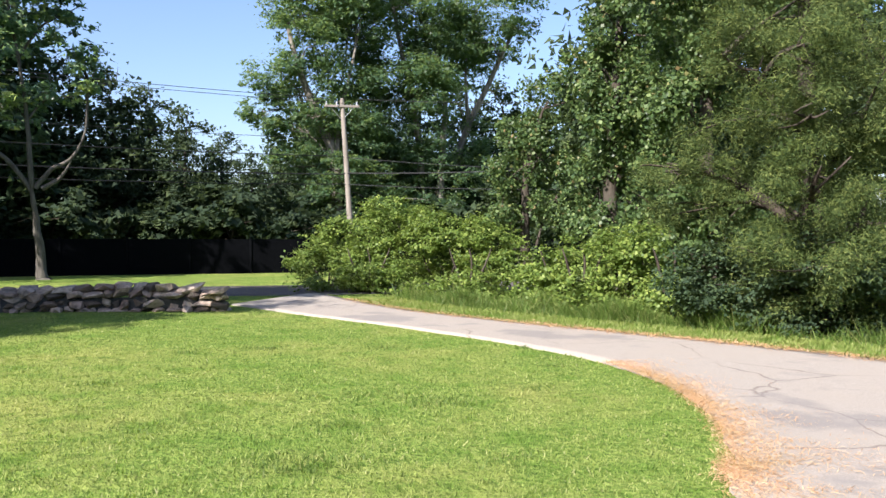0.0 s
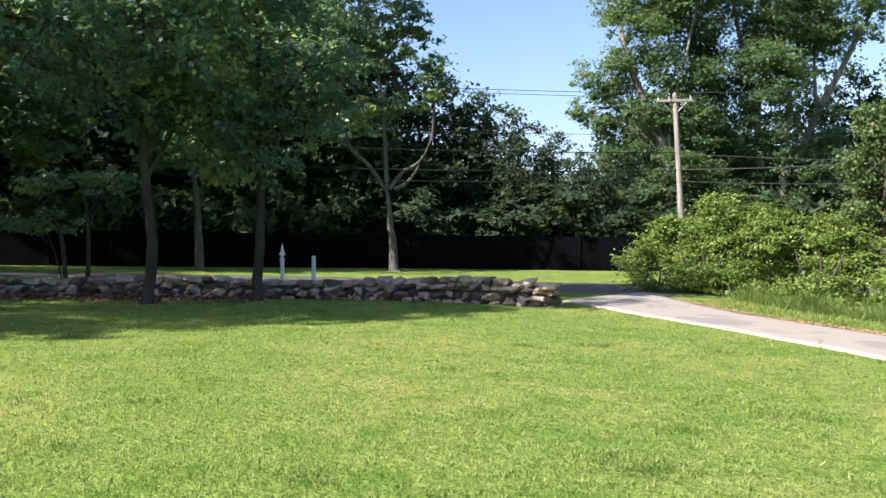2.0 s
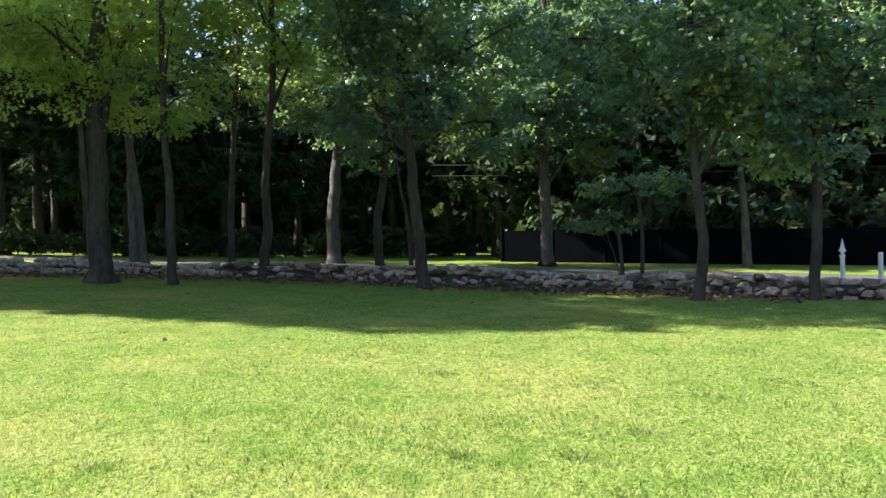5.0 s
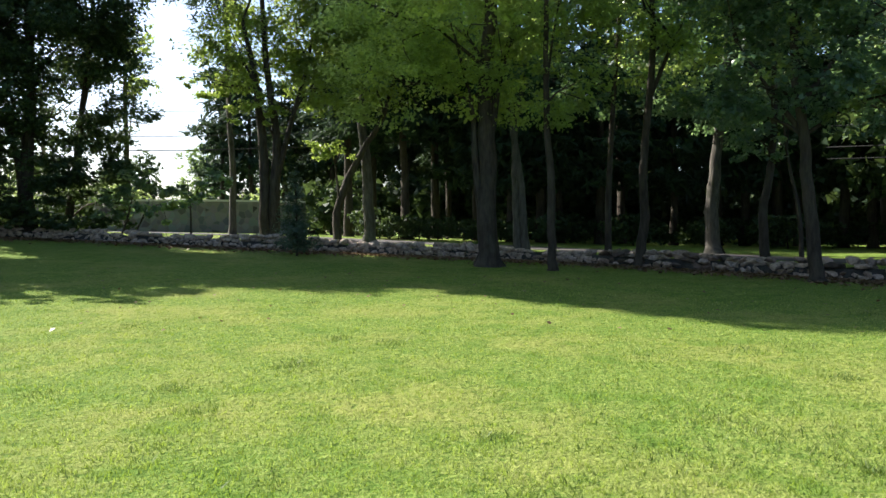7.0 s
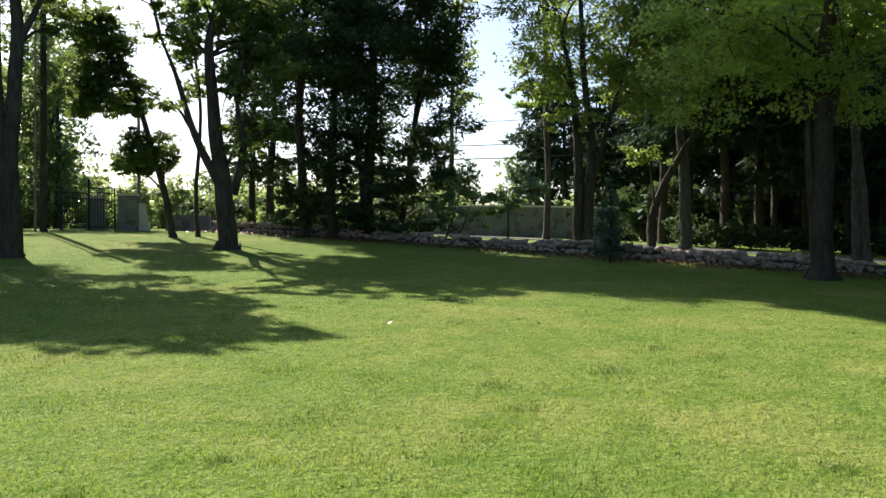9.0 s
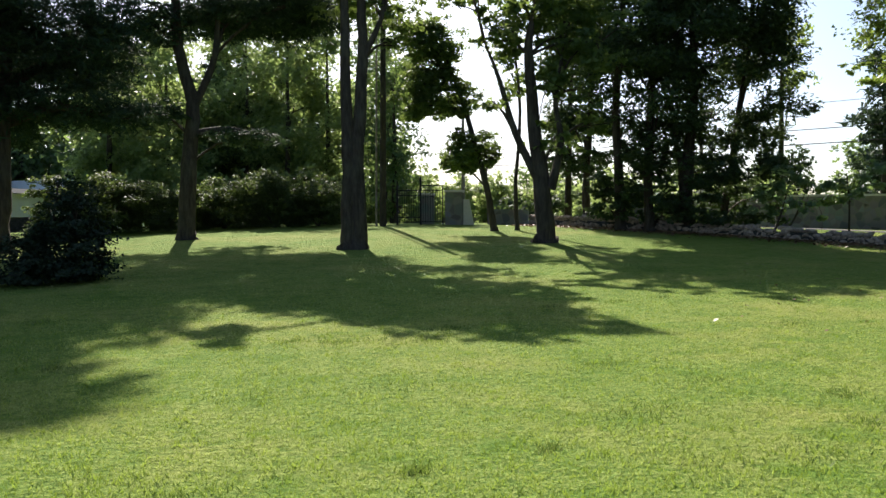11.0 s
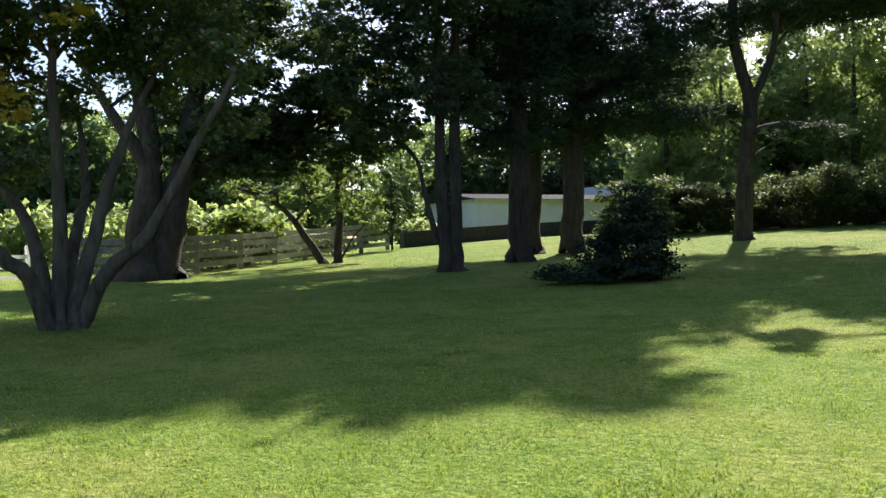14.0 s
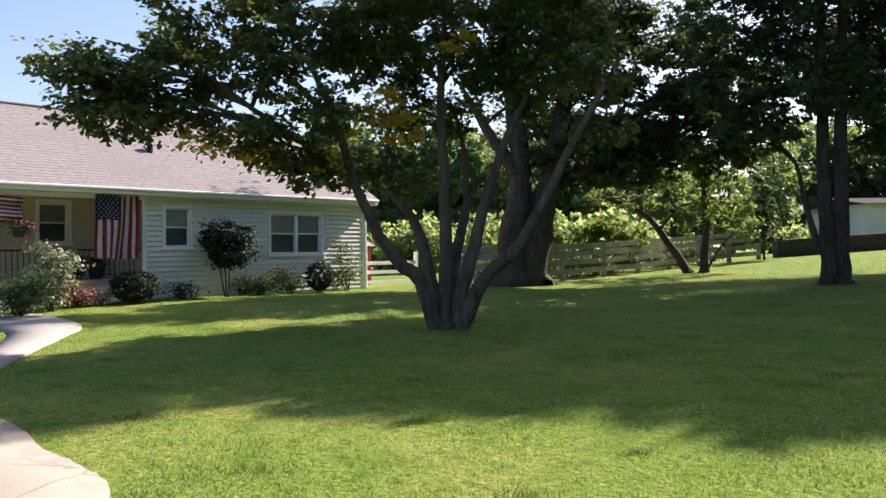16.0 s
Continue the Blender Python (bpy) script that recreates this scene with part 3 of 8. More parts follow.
def stone_wall(line, high, thick, singles, seed):
    """A dry wall of single stones; those past the given number are joined."""
    rng = np.random.default_rng(seed)
    shapes = [stone_shape(rng) for _ in range(10)]
    raw = []
    for me in shapes:
        v = np.empty(len(me.vertices) * 3, dtype=np.float32)
        me.vertices.foreach_get("co", v)
        raw.append((v.reshape(-1, 3), np.array([p.vertices[:] for p in me.polygons])))
    pts = spline(line, 0.1)
    s = np.concatenate([[0], np.cumsum(np.linalg.norm(np.diff(pts, axis=0), axis=1))])
    total = s[-1]
    root = thing("stone_wall", Matrix.Identity(4), "low dry wall of rough field stones along the lawn", "stone wall", kind="structure")
    # dark slab added in the wall's heart, stands for shade in the gaps
    core, cf = [], []
    for i in range(0, len(pts), 3):
        x, y = pts[i]
        dx, dy = pts[min(i + 3, len(pts) - 1)] - pts[max(i - 3, 0)]
        q = math.hypot(dx, dy)
        nx, ny = -dy / q, dx / q
        g = float(ground_z(x, y))
        w = thick * rng.uniform(0.24, 0.34)
        for side, zz in ((-1, -0.1), (-1, high * rng.uniform(0.66, 0.84)), (1, high * rng.uniform(0.66, 0.84)), (1, -0.1)):
            core.append((x + nx * w * side, y + ny * w * side, g + zz))
    for i in range(len(core) // 4 - 1):
        for k in range(3):
            cf.append((4 * i + k, 4 * i + 4 + k, 4 * i + 5 + k, 4 * i + 1 + k))
    tagged(under(new("dark_gap_core", mesh_of("dark_gap_core", core, cf, dark_stone)), root), "dark slab added behind the stones for shaded gaps")
    plan = []
    z0 = -0.05
    while z0 < high - 0.03:
        course = rng.uniform(0.10, 0.145)
        top = z0 + course >= high - 0.06
        u = -0.1
        while u < total:
            long = rng.uniform(0.15, 0.40) * (1.25 if top else 1.0)
            if rng.random() < 0.09:
                long *= 1.4
            tall = course * rng.uniform(0.95, 1.5)
            sag = 0.06 * math.sin(u * 0.9) + 0.05 * math.sin(u * 0.37 + 1)
            if not (top and rng.random() < 0.12):
                plan.append((u + long / 2, z0 + course / 2 + (sag if z0 > 0.1 else 0), long, tall))
            u += long * 0.97
        z0 += course
    plan.sort(key=lambda q: q[0])
    jv, jf, nv = [], [], 0
    for i, (u, z, long, tall) in enumerate(plan):
        u = min(max(u, 0.05), total - 0.05)
        x, y = np.interp(u, s, pts[:, 0]), np.interp(u, s, pts[:, 1])
        x2, y2 = np.interp(min(u + 0.2, total), s, pts[:, 0]), np.interp(min(u + 0.2, total), s, pts[:, 1])
        x1, y1 = np.interp(max(u - 0.2, 0), s, pts[:, 0]), np.interp(max(u - 0.2, 0), s, pts[:, 1])
        a = math.degrees(math.atan2(y2 - y1, x2 - x1))
        k = int(rng.integers(len(shapes)))
        push = rng.normal(0, 0.05)
        m = pose(x + push * math.sin(radians(a)), y - push * math.cos(radians(a)), float(ground_z(x, y)) + z, rng.normal(0, 8), rng.normal(0, 6), a + rng.normal(0, 12) + 180 * (i % 2))
        m = m @ Matrix.Diagonal((long * 1.10, thick * rng.uniform(0.9, 1.15), tall * 1.15, 1))
        if i < singles:
            ob = new("stone", shapes[k])
            ob.parent = root
            ob.matrix_world = m
        else:
            v, f = raw[k]
            mm = np.array(m)
            jv.append(v @ mm[:3, :3].T + mm[:3, 3])
            jf.append(f + nv)
            nv += len(v)
    rest = under(new("far_stones", mesh_of("far_stones", np.concatenate(jv), np.concatenate(jf), stone_mat)), root)
    tagged(rest, kind="stuff")


def along(name, line, step):
    """Even stations on a plan line: x, y, heading in degrees, and the spacing."""
    pts = spline(line, 0.2)
    s = np.concatenate([[0], np.cumsum(np.linalg.norm(np.diff(pts, axis=0), axis=1))])
    n = max(1, round(s[-1] / step))
    q = np.linspace(0, s[-1], n + 1)
    x, y = np.interp(q, s, pts[:, 0]), np.interp(q, s, pts[:, 1])
    return x, y, s[-1] / n


def slab_between(bm, x0, y0, x1, y1, z0a, z0b, high, thick):
    """An upright plank or panel from one plan point to the next, following the ground."""
    d = Vector((x1 - x0, y1 - y0, 0)).normalized()
    n = Vector((-d.y, d.x, 0)) * thick / 2
    v = []
    for (x, y, z) in ((x0, y0, z0a), (x1, y1, z0b)):
        for sgn in (-1, 1):
            for h in (0, high):
                v.append(bm.verts.new((x + n.x * sgn, y + n.y * sgn, z + h)))
    for f in ((0, 1, 3, 2), (4, 6, 7, 5), (0, 4, 5, 1), (2, 3, 7, 6), (1, 5, 7, 3), (0, 2, 6, 4)):
        bm.faces.new([v[i] for i in f])
    return bm


# black screen fence across the road
SCREEN_LINE = [(-31.8, 22.4), (-23.5, 27.6), (-15.0, 32.4), (-6.0, 36.0), (5.0, 41.0), (16.0, 47.0)]
sx, sy, _ = along("", SCREEN_LINE, 2.4)
screen = thing("screen_fence", pose(0, 0, 0), "tall solid black screen fence across the road", "fence", kind="structure")
for i in range(len(sx)):
    z = float(ground_z(sx[i], sy[i]))
    part("post", boxed(sx[i] - 0.05, sx[i] + 0.05, sy[i] - 0.05, sy[i] + 0.05, z - 0.1, z + 1.52, bevel=0.01), black_fence_mat, screen)
    if i:
        zb = float(ground_z(sx[i - 1], sy[i - 1]))
        part("panel", slab_between(bmesh.new(), sx[i - 1], sy[i - 1], sx[i], sy[i], zb, z, 1.45, 0.04), black_fence_mat, screen)

# weathered rail fence by the paddock
RAIL_LINE = [(4.6, -29.2), (1.8, -30.2), (-1.0, -32.9), (-3.6, -36.2), (-6.2, -39.2), (-8.6, -41.6)]
fx, fy, _ = along("", RAIL_LINE, 2.3)
rail_fence = thing("rail_fence", pose(0, 0, 0), "weathered grey wooden post-and-rail paddock fence", "fence", kind="structure")
for i in range(len(fx)):
    z = float(ground_z(fx[i], fy[i]))
    part("fence_post", boxed(fx[i] - 0.095, fx[i] + 0.095, fy[i] - 0.095, fy[i] + 0.095, z - 0.15, z + 1.30 + 0.04 * math.sin(i * 2.1), bevel=0.015), weathered, rail_fence)
    if i:
        zb = float(ground_z(fx[i - 1], fy[i - 1]))
        for h in (0.22, 0.56, 0.88, 1.16):
            j = 0.02 * math.sin(i * 3 + h * 9)
            part("rail", slab_between(bmesh.new(), fx[i - 1] - 0.06, fy[i - 1] + 0.07, fx[i] - 0.06, fy[i] + 0.07, zb + h + j, z + h - j, 0.20, 0.035), weathered, rail_fence)

# low dark wall and far roadside wall with pale coping
def low_wall(name, line, high, thick, material, cap, label):
    x, y, _ = along("", line, 1.0)
    root = thing(name, pose(0, 0, 0), label, "wall", kind="structure")
    bm, bc = bmesh.new(), bmesh.new()
    for i in range(1, len(x)):
        za, zb = float(ground_z(x[i - 1], y[i - 1])), float(ground_z(x[i], y[i]))
        slab_between(bm, x[i - 1], y[i - 1], x[i], y[i], za - 0.1, zb - 0.1, high + 0.1, thick)
        if cap is not None:
            slab_between(bc, x[i - 1], y[i - 1], x[i], y[i], za + high, zb + high, 0.12, thick + 0.12)
    part("masonry", bm, material, root)
    if cap is not None:
        part("coping", bc, cap, root, "pale stone coping")
    else:
        bc.free()


low_wall("roadside_wall", [(-51.8, -3.5), (-52.5, -10.0), (-53.5, -20.0), (-54.5, -32.0), (-56.0, -46.0)], 1.95, 0.5, masonry, cap_mat, "high grey stone wall with pale coping across the side road")
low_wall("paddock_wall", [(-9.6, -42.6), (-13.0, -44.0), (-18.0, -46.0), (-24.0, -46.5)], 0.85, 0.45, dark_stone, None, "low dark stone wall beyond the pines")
low_wall("gate_wall", [(-35.6, -21.8), (-34.6, -23.6)], 0.75, 0.5, masonry, None, "low stone wall running up to the gate pier")


# ---- gate and piers ----
def iron_gate(x, y, rz):
    z = float(ground_z(x, y))
    g = thing("iron_gate", pose(x, y, z, 0, 0, rz), "tall black wrought-iron garden gate standing open", "gate")
    for px, top in ((0.0, 2.05), (1.15, 2.3)):
        bm = boxed(px - 0.05, px + 0.05, -0.05, 0.05, -0.1, top, bevel=0.008)
        bmesh.ops.create_cone(bm, segments=8, radius1=0.05, radius2=0.0, depth=0.16, matrix=Matrix.Translation((px, 0, top + 0.08)), cap_ends=True)
        part("gate_post", bm, iron, g)
    for h in (0.12, 0.35, 1.45, 1.68):
        part("gate_rail", boxed(0.04, 1.11, -0.012, 0.012, h, h + 0.05), iron, g)
    for i in range(9):
        px = 0.12 + i * 0.115
        part("bar", boxed(px - 0.013, px + 0.013, -0.013, 0.013, 0.08, 1.75 + 0.1 * (i % 2)), iron, g)
    for h in (1.70, 1.92):
        part("top_rail", boxed(1.18, 2.25, -0.015, 0.015, h, h + 0.055), iron, g)
    part("end_post", boxed(2.22, 2.28, -0.03, 0.03, -0.1, 1.98, bevel=0.006), iron, g)
    for i in range(8):
        px = 1.28 + i * 0.12
        part("bar", boxed(px - 0.013, px + 0.013, -0.013, 0.013, 0.08, 1.70), iron, g)
    part("gate_rail", boxed(1.18, 2.22, -0.012, 0.012, 0.14, 0.18), iron, g)


def pier(x, y, rz, w, high, label, sloped=False):
    z = float(ground_z(x, y))
    p = thing("stone_pier", pose(x, y, z, 0, 0, rz), label, "pier")
    bm = boxed(-w / 2, w / 2, -w / 2, w / 2, -0.15, high, bevel=0.04)
    part("shaft", bm, masonry, p)
    part("cap", boxed(-w / 2 - 0.06, w / 2 + 0.06, -w / 2 - 0.06, w / 2 + 0.06, high, high + 0.10, bevel=0.02), cap_mat, p)
    if sloped:
        b2 = boxed(w / 2, w / 2 + 0.55, -w / 2 + 0.05, w / 2 - 0.05, -0.15, high * 0.78, bevel=0.03)
        for v in b2.verts:
            if v.co.z > high * 0.5:
                v.co.x = w / 2 + (v.co.x - w / 2) * 0.55
        part("buttress", b2, cap_mat, p, "pale sloped stone buttress")


iron_gate(-31.4, -26.85, 128)
pier(-33.2, -26.4, 38, 0.75, 1.45, "squat grey stone gate pier with flat cap")
pier(-33.3, -24.75, 128, 0.9, 1.6, "broad stone gate pier with a pale sloping buttress", True)


def utility_pole(x, y, high, r, lean, label, arm=0.0, arm_turn=0.0, wood=None):
    wood = wood or pole_mat
    z = float(ground_z(x, y))
    p = thing("utility_pole", pose(x, y, z), label, "utility pole")
    v, f = tube([(0, 0, -0.3), (lean[0] * 0.5, lean[1] * 0.5, high * 0.5), (lean[0], lean[1], high)], [r, r * 0.86, r * 0.7], 12)
    under(new("shaft", mesh_of("shaft", v, f, wood, True)), p)
    bm = bmesh.new()
    bmesh.ops.create_cone(bm, segments=12, radius1=r * 0.72, radius2=r * 0.3, depth=0.08, matrix=Matrix.Translation((lean[0], lean[1], high + 0.03)), cap_ends=True)
    part("pole_top", bm, wood, p)
    if arm:
        turn = Matrix.Translation((lean[0], lean[1], high - 0.35)) @ Matrix.Rotation(radians(arm_turn), 4, "Z")
        bm = boxed(-arm / 2, arm / 2, -0.16, -0.05, -0.06, 0.06, bevel=0.01)
        bm.transform(turn)
        part("crossarm", bm, pole_mat, p)
        for px in (-arm * 0.45, -arm * 0.15, arm * 0.42):
            bm = bmesh.new()
            bmesh.ops.create_cone(bm, segments=10, radius1=0.05, radius2=0.03, depth=0.16, matrix=turn @ Matrix.Translation((px, -0.1, 0.14)), cap_ends=True)
            part("insulator", bm, grey_metal, p)
        for sgn in (-1, 1):
            b, e = turn @ Vector((0, -0.08, -0.7)), turn @ Vector((sgn * arm * 0.33, -0.1, -0.05))
            v, f = tube([b, (b + e) / 2, e], [0.015] * 3, 6)
            under(new("brace", mesh_of("brace", v, f, grey_metal)), p)
    return p


utility_pole(-4.55, 41.75, 8.45, 0.16, (-0.50, 0.05), "weathered leaning wooden utility pole with a crossarm", 1.75, 12)
# dark bark on the brown lawn pole also stands for its unlit side
utility_pole(-29.9, -26.5, 10.6, 0.15, (-0.1, 0.0), "tall brown wooden utility pole on the lawn", wood=bark_dark)
utility_pole(-29.70, -26.74, 10.2, 0.05, (-0.1, 0.0), "slim grey metal conduit pole beside the utility pole")
utility_pole(-48.6, -35.3, 8.6, 0.13, (0.0, 0.0), "distant grey utility pole beyond the gate")
utility_pole(-48.2, -17.6, 8.3, 0.13, (0.0, 0.0), "distant grey utility pole along the side road")


def cable(a, b, sag, r=0.012, label="black overhead cable strung along the road"):
    a, b = np.array(a), np.array(b)
    n = 12
    pts = [a + (b - a) * k / n - np.array([0, 0, sag * 4 * (k / n) * (1 - k / n)]) for k in range(n + 1)]
    v, f = tube(pts, [r] * (n + 1), 5)
    tagged(new("overhead_cable", mesh_of("overhead_cable", v, f, wire_mat)), label, "cable", "overhead cables")


POLE_A = (-5.0, 41.7)
for dx, z, r in ((-0.75, 8.25, 0.014), (0.0, 8.0, 0.012), (0.0, 6.2, 0.012), (0.0, 5.35, 0.02), (0.0, 4.45, 0.026), (0.0, 3.95, 0.018)):
    cable((POLE_A[0] + dx, POLE_A[1], z), (-34.0 + dx, 20.0, z + 0.35), 0.35, r)
for dx, z, z2, r in ((0.0, 4.5, 6.0, 0.026), (0.0, 3.95, 4.3, 0.016), (0.0, 5.3, 4.6, 0.014), (0.7, 8.2, 8.4, 0.012)):
    cable((POLE_A[0] + dx, POLE_A[1], z), (22.0 + dx, 38.0, z2), 0.55, r)
for z, r in ((8.6, 0.014), (7.2, 0.022), (6.4, 0.026)):
    cable((-48.2, -17.6, z), (-48.0, 6.0, z + 0.5), 0.3, r, "black overhead cable along the side road")
    cable((-48.2, -17.6, z), (-48.6, -35.3, z), 0.3, r, "black overhead cable along the side road")


def finial_post(x, y, high, label, finial):
    z = float(ground_z(x, y))
    p = thing("garden_post", pose(x, y, z), label, "post")
    part("shaft", boxed(-0.04, 0.04, -0.04, 0.04, -0.1, high, bevel=0.01), white_paint, p)
    if finial:
        bm = bmesh.new()
        for r1, r2, d, h in ((0.07, 0.07, 0.03, 0.015), (0.03, 0.05, 0.09, 0.075), (0.085, 0.085, 0.025, 0.13), (0.07, 0.035, 0.10, 0.19), (0.04, 0.0, 0.19, 0.335)):
            bmesh.ops.create_cone(bm, segments=12, radius1=r1, radius2=r2, depth=d, matrix=Matrix.Translation((0, 0, high + h)), cap_ends=True)
        part("finial", bm, white_paint, p, "turned pointed white finial")


finial_post(-11.75, 17.85, 0.85, "white post with a pointed finial behind the wall", True)
finial_post(-11.05, 18.2, 0.95, "plain white wooden post behind the stone wall", False)


# ---- white building beyond the paddock ----
def white_building():
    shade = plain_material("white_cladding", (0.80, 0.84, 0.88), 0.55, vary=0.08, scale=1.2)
    # roof colour is a dark shade tone that sinks into the trees behind
    roof = plain_material("shade_toned_roof", (0.05, 0.054, 0.058), 0.95, 0.0, spec=0.05)
    dark = plain_material("dark_glazing", (0.03, 0.035, 0.04), 0.15)
    x, y = -19.5, -66.5
    z = float(ground_z(x, y)) + 0.0
    b = thing("white_building", pose(x, y, z, 0, 0, 8), "long white metal-clad building beyond the paddock", "building")
    part("wall", boxed(-13.1, 2.3, 0, 9, -0.3, 3.4), shade, b)
    part("gable_wall", boxed(-18.3, -13.1, -2.5, 9.2, -0.3, 4.9), shade, b)
    for i in range(9):
        w = part("window", boxed(-12.6 + i * 1.6, -11.3 + i * 1.6, -0.04, 0.05, 2.75, 3.2), dark, b)
    bm = bmesh.new()
    v = [bm.verts.new(c) for c in ((-13.1, -0.5, 3.4), (2.7, -0.5, 3.4), (2.7, 9.5, 3.4), (-13.1, 9.5, 3.4), (-13.1, 4.5, 4.0), (2.7, 4.5, 4.0))]
    for f in ((0, 1, 5, 4), (2, 3, 4, 5), (0, 4, 3), (1, 2, 5), (0, 3, 2, 1)):
        bm.faces.new([v[i] for i in f])
    part("roof", bm, roof, b)
    for i in range(14):
        part("seam", boxed(-18.2 + i * 0.38, -18.16 + i * 0.38, -2.53, -2.5, 0, 4.9), roof, b)


white_building()

# ---- house ----
siding = plain_material("cream_clapboard", (0.74, 0.745, 0.68), 0.5, vary=0.08, scale=1.5)
tan_wall = plain_material("tan_porch_wall", (0.62, 0.52, 0.40), 0.7, vary=0.12, scale=2.0)
shingle_mat = speckle_material("roof_shingle", [(0.3, (0.165, 0.150, 0.152)), (0.7, (0.27, 0.245, 0.245))], 9.0)
# dark brown stands for unlit rooms; the plant pots share it
room_mat = plain_material("unlit_room_and_pot", (0.06, 0.055, 0.05), 0.9)
blind_mat = plain_material("pale_blind", (0.55, 0.55, 0.52), 0.8)
curtain_mat = plain_material("grey_curtain", (0.20, 0.21, 0.21), 0.9)
red_mat = plain_material("red_paint", (0.28, 0.035, 0.03), 0.5)
glass_mat = bpy.data.materials.new("window_glass")
glass_mat.use_nodes = True
_g = glass_mat.node_tree.nodes["Principled BSDF"]
_g.inputs["Base Color"].default_value = (0.9, 0.93, 0.95, 1)
_g.inputs["Roughness"].default_value = 0.03
_g.inputs["Transmission Weight"].default_value = 1.0
_g.inputs["IOR"].default_value = 1.45

HX, HY = 13.89, -17.93
HOUSE_M = pose(HX, HY, 0, 0, 0, -124)
house = thing("house", HOUSE_M, "single-storey cream clapboard house with a porch and shingle roof", "house")
EAVE_Z, FLOOR_Z, LEFT, CORNER, RIGHT = 3.36, 0.94, -9.0, 3.86, 11.85
W1 = (4.44, 5.39, 1.70, 2.96)
W2 = (7.95, 10.10, 1.47, 2.89)


def wall_with_holes(name, x0, x1, z0, z1, y0, y1, holes, material, parent):
    """A thick wall of blocks left open where the windows are."""
    bm = bmesh.new()
    x = x0
    for hx0, hx1, hz0, hz1 in holes:
        box(bm, x, hx0, y0, y1, z0, z1)
        box(bm, hx0, hx1, y0, y1, z0, hz0)
        box(bm, hx0, hx1, y0, y1, hz1, z1)
        x = hx1
    box(bm, x, x1, y0, y1, z0, z1)
    return part(name, bm, material, parent)


front = wall_with_holes("front_wall", CORNER, RIGHT, -0.1, 3.25, 0.0, 0.18, [(W1[0] + 0.1, W1[1] - 0.1, W1[2] + 0.1, W1[3] - 0.1), (W2[0] + 0.1, W2[1] - 0.1, W2[2] + 0.1, W2[3] - 0.1)], siding, house)
part("end_wall", boxed(RIGHT - 0.18, RIGHT, 0.18, 8.0, -0.1, 3.25), siding, house)
part("back_wall", boxed(LEFT, RIGHT - 0.18, 7.82, 8.0, -0.1, 3.25), siding, house)
part("left_wall", boxed(LEFT, LEFT + 0.18, 0.0, 7.82, -0.1, 3.25), siding, house)
part("return_wall", boxed(CORNER, CORNER + 0.18, 0.18, 1.5, -0.1, 3.25), siding, house)
PW = (1.62, 2.58, 1.84, 3.08)
PW2 = (-3.2, -2.2, 1.84, 3.08)
wall_with_holes("porch_wall", LEFT + 0.18, CORNER, FLOOR_Z, 3.25, 1.5, 1.66, [(PW2[0] + 0.1, PW2[1] - 0.1, PW2[2] + 0.1, PW2[3] - 0.1), (PW[0] + 0.1, PW[1] - 0.1, PW[2] + 0.1, PW[3] - 0.1)], tan_wall, house)
# floor and partition added in a dark tone, as shade behind the windows
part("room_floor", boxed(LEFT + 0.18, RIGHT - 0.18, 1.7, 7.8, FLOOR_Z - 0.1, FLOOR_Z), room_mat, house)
part("room_backdrop", boxed(LEFT + 0.2, RIGHT - 0.2, 3.4, 3.5, FLOOR_Z, 3.2), room_mat, house)
part("ceiling_board", boxed(LEFT, RIGHT, -0.02, 8.0, 3.25, 3.29), white_paint, house)

# clapboards, course by course
z = 0.24
while z < 3.2:
    top = min(z + 0.122, 3.24)
    runs, x = [], CORNER + 0.10
    for a, b, lo, hi in (W1, W2):
        if top > lo and z < hi:
            runs.append((x, a))
            x = b
    runs.append((x, RIGHT - 0.10))
    for a, b in runs:
        bm = bmesh.new()
        v = [bm.verts.new(c) for c in ((a, -0.060, z), (b, -0.060, z), (b, -0.030, top), (a, -0.030, top), (a, 0.0, z), (b, 0.0, z), (b, 0.0, top), (a, 0.0, top))]
        for f in ((0, 1, 2, 3), (4, 7, 6, 5), (0, 4, 5, 1), (3, 2, 6, 7), (0, 3, 7, 4), (1, 5, 6, 2)):
            bm.faces.new([v[i] for i in f])
        part("clapboard", bm, siding, front)
    z += 0.142
part("corner_board", boxed(CORNER - 0.02, CORNER + 0.10, -0.062, 0.0, 0.0, 3.24, bevel=0.005), white_paint, house)
part("corner_board", boxed(RIGHT - 0.10, RIGHT + 0.02, -0.062, 0.0, 0.0, 3.24, bevel=0.005), white_paint, house)
part("downspout", boxed(RIGHT + 0.03, RIGHT + 0.11, -0.08, -0.01, 0.1, 3.2, bevel=0.01), white_paint, house)


